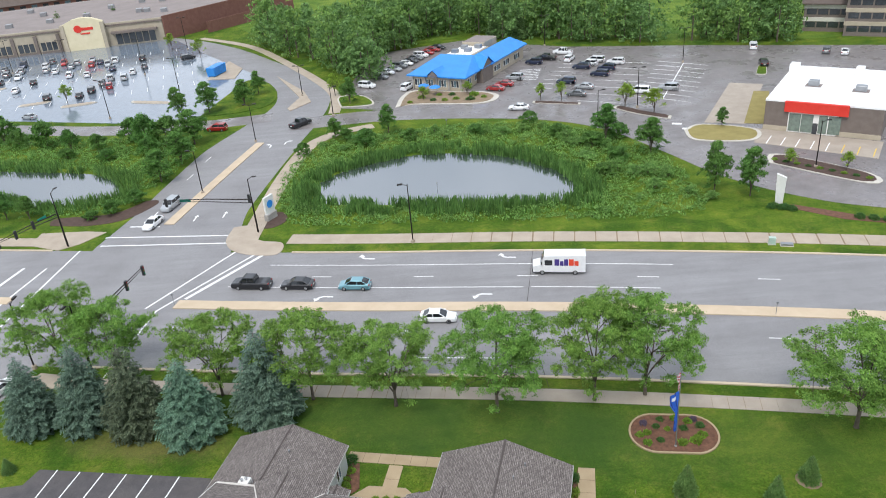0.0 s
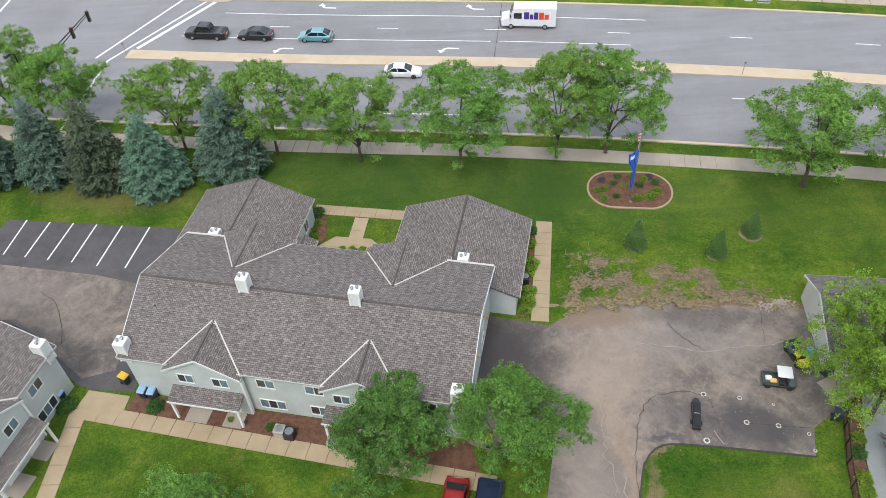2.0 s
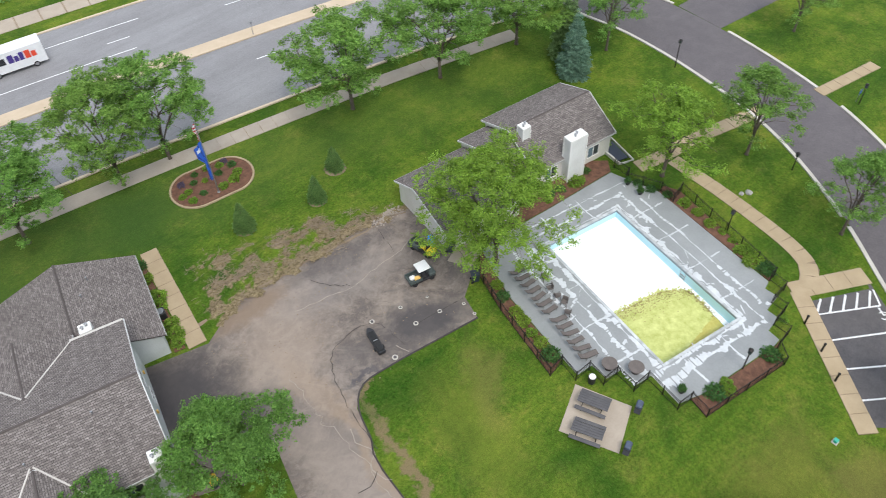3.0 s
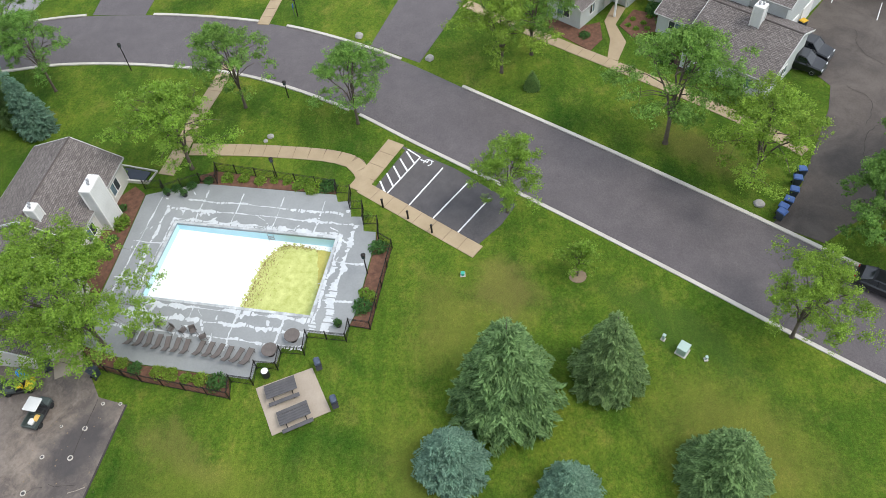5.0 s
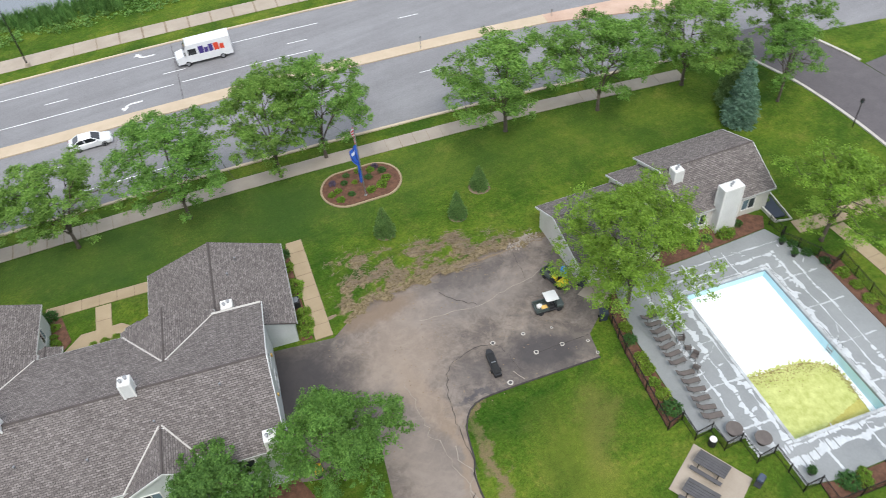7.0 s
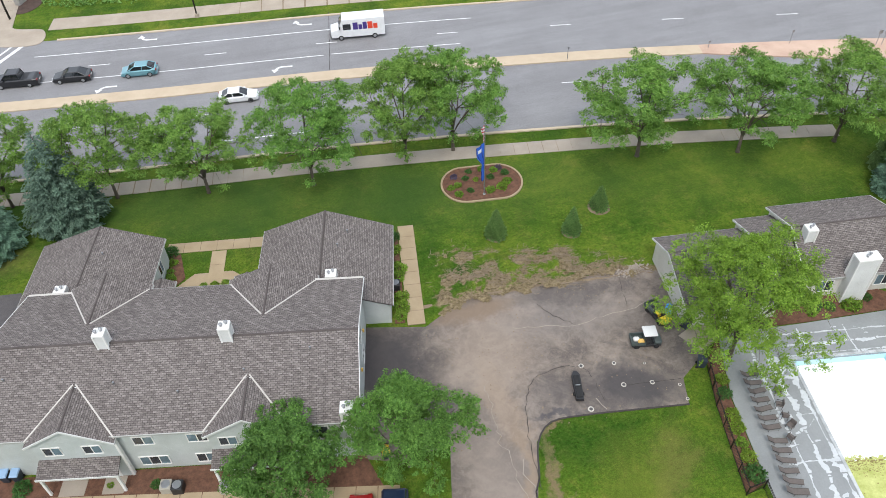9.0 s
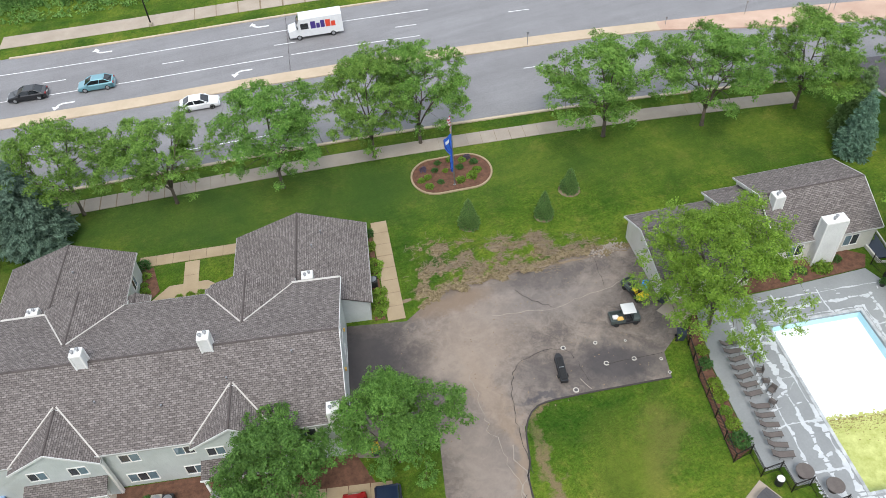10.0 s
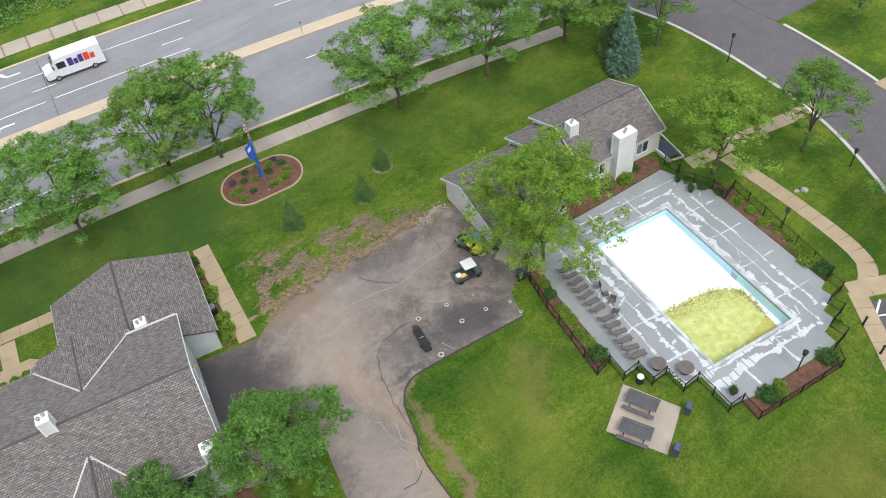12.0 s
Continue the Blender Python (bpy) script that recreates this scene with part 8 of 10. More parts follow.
# ---- trees beyond the road ----
far_tree = tree_kind("verge_tree", broadleaf(131, 6.5, 2.3, 70, 125, 0.125, 0.10, (0.85, 1.0, 0.62), 0.24, 0.6), M_LEAFM, "small dense green tree on the verge by the pond", "tree", "verge trees")
plant_all(far_tree, fit_in(6.5, 2.3, [(-22.6, 161.0, 1.9, 4.5), (-10.9, 161.3, 2.2, 6.5), (33.3, 144.9, 3.0, 7.5), (39.8, 135.8, 2.9, 7.0), (44.8, 115.6, 2.5, 8.8), (49.6, 112.7, 2.6, 8.4), (-21.3, 186.5, 2.4, 7.0), (57.5, 147.6, 1.4, 4.0),
                                     (-55.4, 142.2, 3.2, 6.8), (-53.9, 151.7, 3.4, 7.2), (-54.6, 164.7, 3.8, 8.0), (-57.4, 189.8, 3.2, 8.0), (-49.3, 193.9, 2.9, 6.8), (-47.4, 203.6, 2.2, 6.5), (-64.0, 186.8, 2.6, 8.0), (-79.8, 129.0, 2.0, 5.5), (-75.4, 128.5, 2.0, 4.5)]), RT)
far_light = tree_kind("lot_tree", broadleaf(141, 5.5, 2.4, 45, 50, 0.14, 0.2, (0.6, 1.0, 0.7), 0.24, 0.4), M_LEAFY, "small light green tree in a car park island", "tree", "car park trees")
plant_all(far_light, fit_in(5.5, 2.4, [(60.7, 123.7, 1.6, 3.4), (68.9, 119.8, 1.7, 3.4), (24.8, 176.4, 1.8, 4.2), (29.5, 174.9, 1.9, 4.6), (42.1, 165.1, 3.0, 5.6), (47.0, 159.4, 3.0, 5.6), (-3.0, 184.9, 1.8, 3.6), (7.9, 186.0, 1.7, 3.6), (-102.4, 211.2, 2.2, 5.5), (-91.7, 276.1, 2.2, 6.0), (-77.2, 258.8, 2.6, 6.5), (-26, 196, 2.4, 6)]), RT)
plant_all(tree_kind("bush", broadleaf(151, 3.0, 2.0, 40, 90, 0.14, 0.05, (0.95, 1.0, 0.7), 0.28, 0.5), M_LEAFM, "rounded dark green bush beside the pavement", "bush", "bushes by the pond"), fit_in(3.0, 2.0, [(-28.2, 150.7, 1.8, 2.8), (-20, 159, 2.0, 2.5), (20, 160, 2.2, 2.6), (36, 146, 2.4, 3.0), (-60.4, 166.1, 3.4, 6.4), (-65.6, 166.0, 3.8, 7.2), (-70.4, 170.9, 3.0, 5.4), (-77, 166.5, 2.4, 3.6), (-84, 168.5, 2.2, 4.6), (-91.0, 171.9, 3.6, 6.0), (-98, 173, 2.6, 4.0), (-104, 178, 3.8, 6.4), (-63.0, 160.0, 2.6, 4.0), (-72.0, 158.6, 2.2, 2.6), (-82.0, 161.6, 2.2, 2.4), (24.5, 150.0, 2.4, 2.6), (30.0, 142.0, 2.8, 3.0), (33.0, 134.0, 2.6, 2.4), (29.0, 127.0, 2.2, 2.2), (-15.5, 154.5, 3.0, 3.4), (-6.0, 156.0, 2.2, 2.2), (8.0, 156.0, 2.0, 2.0), (-60.2, 128.0, 2.0, 2.4), (-57.0, 132.0, 2.0, 2.6), (-63.0, 126.0, 1.6, 1.6)]), RT)


def woods(name, spots, seed, label, mat, share=1.0, size=0.42):
    """Far woodland, its trees too many to tell apart: domed crowns over a shrubby edge."""
    rng = random.Random(seed)
    crown, wood = Geo(), Geo()
    for x, y, r, h in spots:
        wood.tube([(x, y, 0), (x, y, h * 0.7)], [0.3, 0.1], 5)
        for _ in range(int((26 + r * 8) * share)):
            f = rng.random() ** 0.85
            a = rng.uniform(0, 2 * math.pi)
            R = r * float(np.interp(f, [0, 0.35, 0.75, 1], [0.85, 1.0, 0.72, 0.15])) * (1 + 0.18 * math.sin(3 * a + x) + 0.12 * math.sin(5 * f * 3 + y))
            q = R * (0.55 + 0.45 * rng.random())
            c = Vector((x + math.cos(a) * q, y + math.sin(a) * q, 0.6 + (h - 1.2) * f))
            lobe(crown, rng, c, r * rng.uniform(0.16, 0.30), 0.7, 16, size)
    ob = tagged(part(name, crown, mat), label, "woodland", kind="stuff")
    part("trunks", wood, M_BARK, ob)


rw = random.Random(77)
spots = []
for (x0, y0), (x1, y1), n, deep_ in (((-62, 278), (-35, 232), 13, 7), ((-34, 228), (-22, 206), 8, 8), ((-22, 237), (-6, 246), 9, 10), ((-6, 250), (8, 262), 9, 12), ((8, 262), (32, 242), 14, 12), ((32, 242), (64, 226), 16, 10), ((74, 224), (100, 212), 13, 9), ((100, 234), (150, 226), 12, 10), ((-30, 260), (30, 275), 22, 20)):
    for k in range(n):
        t = (k + rw.random()) / n
        r = rw.uniform(4.0, 6.8)
        off = rw.uniform(0, deep_)
        nx, ny = (y0 - y1), (x1 - x0)
        L = math.hypot(nx, ny)
        sgn = 1 if ny >= 0 else -1
        spots.append((x0 + (x1 - x0) * t + nx / L * off, y0 + (y1 - y0) * t + abs(ny) / L * off, r, rw.uniform(11, 17)))
woods("woodland", [q for i, q in enumerate(spots) if i % 3], 5, "dark green woodland behind the shops", M_LEAFF)
woods("woodland_edge", [q for i, q in enumerate(spots) if i % 3 == 0], 15, "lighter green trees among the woodland", M_LEAFW)
spots = [(rw.uniform(-260, -150), rw.uniform(385, 430), rw.uniform(6, 9), rw.uniform(12, 18)) for _ in range(24)] + [(rw.uniform(-260, 320), rw.uniform(470, 560), rw.uniform(7, 10), rw.uniform(12, 18)) for _ in range(70)]
woods("far_woodland", spots, 6, "distant green woodland beyond the meadow", M_LEAFF, 0.45, 0.75)
plant_all(tree_kind("far_spruce", conifer(161, 9, 2.6, 16, 11, 0.5, 0.3), M_SPRUCE, "dark green spruce at the wood's edge", "tree", "edge spruces"), fit_in(9, 2.6, [(-22, 222, 2.6, 9), (28, 246, 2.6, 11), (20, 250, 2.4, 9), (-130, 330, 3, 10), (-150, 322, 3, 11), (-140, 326, 3, 9), (140, -60, 3, 10)]), RT)

skip = thing("skip_container", pose(-65.2, 231.5, 0.18, 0, 0, 74), "blue steel waste container on a concrete pad", "container")
part("body", Geo().solid([(-3.4, -1.25, 0.2), (3.4, -1.25, 0.2), (3.4, 1.25, 0.2), (-3.4, 1.25, 0.2), (-3.7, -1.3, 2.7), (3.6, -1.3, 2.7), (3.6, 1.3, 2.7), (-3.7, 1.3, 2.7)], [(3, 2, 1, 0), (4, 5, 6, 7), (0, 1, 5, 4), (1, 2, 6, 5), (2, 3, 7, 6), (3, 0, 4, 7)]), M_BLUEROOF, skip)
for x in (-3.0, -1.5, 0, 1.5, 3.0):
    for y in (-1.3, 1.3):
        part("rib", Geo().box(x - 0.07, x + 0.07, y - 0.08, y + 0.08, 0.2, 2.7), M_BLUEROOF, skip)
for y in (-0.8, 0.8):
    part("skid", Geo().box(-3.3, 3.3, y - 0.1, y + 0.1, 0, 0.2), M_METAL, skip)
for k, (kind, x, y, r) in enumerate((("bright", -3.4, 186.5, 1.2), ("dark", -0.6, 183.4, 0.9), ("yellow", 2.2, 182.6, 0.9), ("bright", 5.0, 183.0, 1.0), ("dark", 8.4, 181.6, 1.3), ("yellow", 11.8, 182.6, 0.9), ("bright", 1.0, 187.6, 0.9), ("dark", 4.2, 187.0, 1.0), ("bright", 9.6, 185.2, 1.5), ("yellow", -6.4, 183.0, 0.8))):
    shrub(kind, x, y, r, r * 0.9, 0.18)
rb = random.Random(44)
tuft_bush = tree_kind("bush", broadleaf(155, 3.0, 2.0, 26, 44, 0.15, 0.05, (0.95, 1.0, 0.7), 0.3, 0.4), M_WEED, "low light green bush among the pond weeds", "bush", "bushes by the pond")
plant_all(tuft_bush, fit_in(3.0, 2.0, [(26 + 14 * t + rb.uniform(-3.5, 3.5), 152 - 38 * t + rb.uniform(-4, 4), rb.uniform(1.2, 2.2), rb.uniform(1.3, 2.6)) for t in (k / 15 for k in range(16))] + [(-24 + 48 * t + rb.uniform(-2, 2), 154 + 3 * math.sin(3 * t) + rb.uniform(-2.5, 2.5), rb.uniform(1.0, 1.8), rb.uniform(1.0, 1.9)) for t in (k / 11 for k in range(12))]), RT)

# ---- vehicles ----
PAINTS = {"white": (0.80, 0.81, 0.82), "black": (0.012, 0.013, 0.016), "silver": (0.42, 0.44, 0.46), "grey": (0.16, 0.17, 0.18), "red": (0.36, 0.018, 0.02), "navy": (0.018, 0.03, 0.07), "teal": (0.16, 0.36, 0.42)}
M_PAINT = {k: paint(k + "_car_paint", c, 0.28, 0.25 if k != "white" else 0.0, 0.7) for k, c in PAINTS.items()}
M_CARGLASS = glassy("tinted_car_glass", (0.018, 0.022, 0.026), 0.05)
M_HEAD = glassy("clear_lamp_glass", (0.62, 0.64, 0.66), 0.1)
M_TAIL = glassy("red_lamp_glass", (0.35, 0.01, 0.01), 0.15)
M_RIM = paint("alloy_rim", (0.45, 0.46, 0.47), 0.35, 0.8, 0)


def ring_loft(geo, rings, caps=True, mi=0):
    k, verts, faces = len(rings[0]), [p for r in rings for p in r], []
    for i in range(len(rings) - 1):
        faces += [(i * k + j, i * k + (j + 1) % k, (i + 1) * k + (j + 1) % k, (i + 1) * k + j) for j in range(k)]
    if caps:
        faces += [tuple(range(k - 1, -1, -1)), tuple(range((len(rings) - 1) * k, len(rings) * k))]
    return geo.solid(verts, faces, mi)


SHAPES = {  # length, width, belt, roof, cabin base rear and front, cabin top rear and front, bonnet height, boot height
    "sedan": (4.75, 1.84, 0.95, 1.45, -1.95, 1.15, -1.05, 0.25, 0.88, 0.98),
    "hatch": (4.50, 1.80, 0.98, 1.50, -2.10, 1.30, -1.15, 0.35, 0.92, 1.05),
    "suv": (4.75, 1.92, 1.10, 1.75, -2.25, 1.15, -1.95, 0.45, 1.05, 1.12),
    "pickup": (5.75, 2.00, 1.12, 1.88, -0.85, 1.55, -0.65, 0.80, 1.12, 1.14),
    "minivan": (5.0, 1.98, 1.08, 1.78, -2.4, 1.75, -2.15, 0.75, 1.0, 1.15),
}


def car(kind, colour, label, group=""):
    L, W, belt, top, b0, b1, t0, t1, hood, boot = SHAPES[kind]
    ob = thing({"sedan": "car", "hatch": "car", "suv": "suv", "pickup": "pickup_truck", "minivan": "minivan"}[kind], pose(0, 0, -60), label, {"pickup": "pickup truck", "suv": "suv"}.get(kind, "car"), group)
    mat, h, w = M_PAINT[colour], L / 2, W / 2
    rings = []
    for x, zt, ww in ((-h, boot - 0.22, 0.82), (-h + 0.12, boot - 0.04, 0.94), (-h + 0.6, boot, 1.0), (b0, belt, 1.0), (0.0, belt, 1.0), (b1, belt - 0.02, 1.0), (h - 0.75, hood - 0.04, 0.97), (h - 0.15, hood - 0.16, 0.90), (h, hood - 0.34, 0.78)):
        y = w * ww
        rings.append([(x, -y * 0.94, 0.24), (x, -y, 0.42), (x, -y, zt - 0.12), (x, -y * 0.90, zt), (x, y * 0.90, zt), (x, y, zt - 0.12), (x, y, 0.42), (x, y * 0.94, 0.24)])
    body = part("body", ring_loft(Geo(), [r[::-1] for r in rings]), mat, ob, smooth=False)
    wc, wt = w * 0.90, w * (0.80 if kind in ("suv", "minivan") else 0.73)
    if kind == "pickup":
        bedg = Geo().box(-h + 0.18, b0 - 0.12, -w * 0.80, w * 0.80, belt - 0.05, belt + 0.012, 0.005)
        part("load_bed", bedg, M_BLACKP, ob)
    cab = Geo()
    base = [(b0, -wc), (b1, -wc), (b1, wc), (b0, wc)]
    upper = [(t0, -wt), (t1, -wt), (t1, wt), (t0, wt)]
    for i in range(4):
        j = (i + 1) % 4
        cab.face([(*base[i], belt - 0.02), (*base[j], belt - 0.02), (*upper[j], top - 0.05), (*upper[i], top - 0.05)])
    part("window_glass", cab, M_CARGLASS, ob)
    roof = Geo()
    lo = [(x * 1.0 + (0.06 if x > 0 else -0.06), y * 1.04, top - 0.07) for x, y in upper]
    hi = [(x - (0.10 if x > 0 else -0.12), y * 0.92, top) for x, y in upper]
    roof.solid(lo + hi, [(0, 1, 5, 4), (1, 2, 6, 5), (2, 3, 7, 6), (3, 0, 4, 7), (4, 5, 6, 7), (3, 2, 1, 0)])
    part("roof", roof, mat, ob)
    for i in range(4):
        p = Geo().tube([(*base[i], belt - 0.03), (*upper[i], top - 0.04)], [0.055, 0.045], 4)
        part("pillar", p, mat, ob)
    for s in (-1, 1):
        xm = (b0 + b1) / 2 - 0.1
        part("pillar", Geo().tube([(xm, s * wc * 1.005, belt - 0.03), (xm - 0.1, s * wt * 1.01, top - 0.04)], [0.05, 0.04], 4), mat, ob)
        part("headlight", Geo().box(h - 0.32, h - 0.04, s * w * 0.66 - 0.2, s * w * 0.66 + 0.2, hood - 0.36, hood - 0.19, 0.03), M_HEAD, ob)
        part("taillight", Geo().box(-h + 0.0, -h + 0.16, s * w * 0.70 - 0.18, s * w * 0.70 + 0.18, boot - 0.28, boot - 0.08, 0.03), M_TAIL, ob)
        part("wing_mirror", Geo().box(b1 - 0.45, b1 - 0.25, s * w * 1.04 - 0.1, s * w * 1.04 + 0.1, belt, belt + 0.16, 0.03), mat, ob)
        for x in (-h * 0.60, h * 0.61):
            wh = new("wheel")
            wh.parent = ob
            wh.matrix_basis = pose(x, s * (w - 0.11), 0.33, 90)
            part("tyre", TYRE, None, wh)
            part("rim", RIM, None, wh)
    part("bumper", Geo().box(h - 0.1, h + 0.04, -w * 0.74, w * 0.74, 0.3, 0.5, 0.04), mat if kind != "pickup" else M_GREY, ob)
    part("number_plate", Geo().box(-h - 0.015, -h + 0.02, -0.26, 0.26, 0.62, 0.76, 0.004), M_TRIM, ob)
    return ob


TYRE = Geo().lathe([(0.22, -0.11), (0.31, -0.11), (0.33, -0.07), (0.33, 0.07), (0.31, 0.11), (0.22, 0.11)], 14).mesh("tyre", M_RUBBER)
RIM = Geo().lathe([(0.20, -0.115), (0.22, -0.10), (0.22, 0.10), (0.20, 0.115), (0.06, 0.09)], 10).mesh("rim", M_RIM)


def along(x, off):
    p = side_line(stretch(ROAD, x, x + 0.2), off)[0]
    q = stretch(ROAD, x - 1, x + 1)
    return p[0], p[1], math.degrees(math.atan2(q[-1][1] - q[0][1], q[-1][0] - q[0][0]))


def stand(ob, x, y, ang):
    ob.matrix_basis = pose(x, y, 0.02, 0, 0, ang)


for kind, colour, x, off, back, lab in (("pickup", "black", -29.3, 5.2, 180, "black pickup truck waiting at the stop line"), ("sedan", "black", -22.5, 5.2, 180, "black sedan waiting behind a pickup truck"), ("hatch", "teal", -14.2, 5.1, 180, "pale blue hatchback waiting in the queue"), ("sedan", "white", -1.5, -3.2, 0, "white sedan driving on the main road")):
    px, py, an = along(x, off)
    stand(car(kind, colour, lab), px, py, an + back)


LOGO = [paint("purple_logo", (0.06, 0.035, 0.22), 0.5, 0, 0), paint("orange_logo", (0.75, 0.07, 0.03), 0.5, 0, 0)]


def delivery_van():
    px, py, an = along(13.5, 9.6)
    ob = thing("delivery_van", pose(px, py, 0.02, 0, 0, an + 180), "white boxy delivery van with purple and orange logo", "van")
    white = M_PAINT["white"]
    prof = [(-3.6, 0.45), (3.55, 0.45), (3.6, 1.3), (2.6, 1.55), (2.0, 2.9), (-3.6, 2.95)]
    g_ = Geo().solid([(x, -1.08, z) for x, z in prof] + [(x, 1.08, z) for x, z in prof], [tuple(range(6)), tuple(range(11, 5, -1))] + [(i, 6 + i, 6 + (i + 1) % 6, (i + 1) % 6) for i in range(6)])
    part("body", g_, white, ob)
    ws = Geo().face([(2.54, -0.95, 1.68), (2.54, 0.95, 1.68), (2.07, 0.9, 2.75), (2.07, -0.9, 2.75)])
    ws.v = [(x + 0.03, y, z) for x, y, z in ws.v]
    part("windscreen", ws, M_CARGLASS, ob)
    for s in (-1, 1):
        part("side_window", Geo().box(0.9, 1.95, s * 1.09 - 0.01, s * 1.09 + 0.01, 1.5, 2.3), M_CARGLASS, ob)
        for k, (a, b) in enumerate(((-0.05, 0.6), (-0.62, -0.14), (-1.25, -0.71), (-2.0, -1.36), (-2.65, -2.09))):
            if s < 0:
                a, b = -2.05 - b, -2.05 - a
            z1 = 2.45 if k in (0, 2, 3) else 2.15
            part("logo", Geo().box(a, b, s * 1.09 - 0.01, s * 1.09 + 0.01, 1.45, z1), LOGO[0 if k < 3 else 1], ob)
        part("headlight", Geo().box(3.4, 3.62, s * 0.8 - 0.14, s * 0.8 + 0.14, 0.9, 1.15, 0.03), M_HEAD, ob)
        part("mirror", Geo().box(2.3, 2.45, s * 1.25 - 0.12, s * 1.25 + 0.12, 1.7, 2.1, 0.03), M_BLACKP, ob)
        for x in (-2.2, 2.3):
            wh = new("wheel")
            wh.parent = ob
            wh.matrix_basis = pose(x, s * 0.98, 0.36, 90) @ Matrix.Diagonal((1.1, 1.1, 1.1, 1))
            part("tyre", TYRE, None, wh)
            part("rim", RIM, None, wh)
    part("bumper", Geo().box(3.55, 3.72, -1.0, 1.0, 0.42, 0.7, 0.04), M_BLACKP, ob)


delivery_van()
PARKED = {}


def parked(kind, colour, x, y, ang):
    key = (kind, colour)
    m = pose(x, y, 0.04, 0, 0, ang)
    if key not in PARKED:
        PARKED[key] = car(kind, colour, colour + " " + {"hatch": "hatchback", "pickup": "pickup truck"}.get(kind, kind) + " parked on the asphalt", "parked vehicles")
        PARKED[key].matrix_basis = m
    else:
        copy_thing(PARKED[key], m)


KINDS = ("sedan", "suv", "sedan", "hatch", "minivan", "suv")
TONES = ("silver", "white", "grey", "black", "white", "navy", "red", "silver")
for i, (x, y) in enumerate([(-145, 263), (-137, 258), (-125, 240), (-126, 230.5), (-111, 218), (-132, 270.5), (-124, 254), (-121, 265), (-110, 245), (-101.5, 217.5), (-100, 222.6), (-96, 226), (-100, 231), (-99.5, 237)]):
    parked(KINDS[i % 6], ("grey", "silver", "black", "white", "black", "grey", "white", "silver", "white", "black", "black", "red", "grey", "silver")[i], x, y, 106 + (i % 3) * 2)
for i, (x, y) in enumerate([(-95, 236), (-94.9, 243.6), (-93.3, 250), (-98, 262.8), (-107.5, 263.7), (-112.4, 262.8), (-114, 259.5), (-121, 260), (-128, 256.5), (-131, 263), (-140, 254), (-137, 243), (-116, 246), (-104, 251)]):
    parked(KINDS[(i + 1) % 6], TONES[i % 8], x, y, 106)
for i, (x, y) in enumerate([(-148, 246), (-152, 258), (-141, 268), (-126, 266), (-117, 268), (-108, 258), (-134, 249)]):
    parked(KINDS[(i + 2) % 6], TONES[(i + 3) % 8], x, y, 286)
parked("sedan", "silver", -107.4, 198.6, 150)
parked("suv", "black", -81.1, 257.8, 30)
for i, (x, y) in enumerate([(-18.0, 201.5), (-14.8, 209.8), (-13.2, 214.4), (-11.2, 217.6), (-9.6, 220.6), (-8.0, 223.4), (-6.5, 226.0), (-4.9, 229.2), (-3.4, 232.0), (-1.6, 235.2), (0.4, 238.6), (2.0, 241.6)]):
    parked(("suv", "sedan", "sedan", "sedan")[i % 4], ("white", "grey", "white", "silver", "grey", "white", "black", "grey", "white", "red", "red", "black")[i], x, y, -28)
parked("suv", "white", -7.1, 196.6, 62)
for kind, colour, x, y, a in (("sedan", "red", 15.2, 188.3, 152), ("sedan", "red", 17.8, 191.8, 152), ("suv", "silver", 21, 197.2, 152), ("suv", "navy", 28.2, 212, 152), ("pickup", "black", 32.2, 215.4, 152), ("pickup", "white", 37.8, 221, 152), ("suv", "white", 38.2, 212.6, 62),
                              ("minivan", "white", 44.6, 208.4, 152), ("suv", "white", 42.0, 205.2, 152), ("suv", "navy", 39.6, 202.4, 152), ("suv", "navy", 45.6, 199.2, 152), ("suv", "white", 49.2, 204.6, 152), ("suv", "navy", 42.6, 193.8, 152), ("suv", "navy", 33.2, 189.2, 152), ("sedan", "silver", 36.5, 183.2, 152),
                              ("sedan", "grey", 33.6, 177.6, 152), ("suv", "silver", 55.1, 176.2, 152), ("sedan", "white", 18.9, 170.4, 165), ("minivan", "white", 48.1, 175.6, 152)):
    parked(kind, colour, x, y, a)
for kind, colour, x, y, a in (("minivan", "white", 88.2, 209.2, 70), ("suv", "black", 83.6, 191.0, 75), ("suv", "grey", 103.1, 198.2, 60), ("sedan", "white", 106.7, 195.6, 60), ("sedan", "white", -50.3, 120.6, 258), ("suv", "silver", -49.4, 128.2, 258), ("suv", "red", -51.6, 173.6, 172),
                              ("pickup", "black", -31.8, 172.0, 50), ("sedan", "white", -54.3, 74.6, 65), ("suv", "black", 60.9, -34.6, 232), ("suv", "black", 62.9, -36.0, 228), ("sedan", "black", 33.4, -32.5, 233), ("sedan", "red", 0.2, 25.0, -104), ("suv", "navy", 2.6, 24.6, -104)):
    parked(kind, colour, x, y, a)


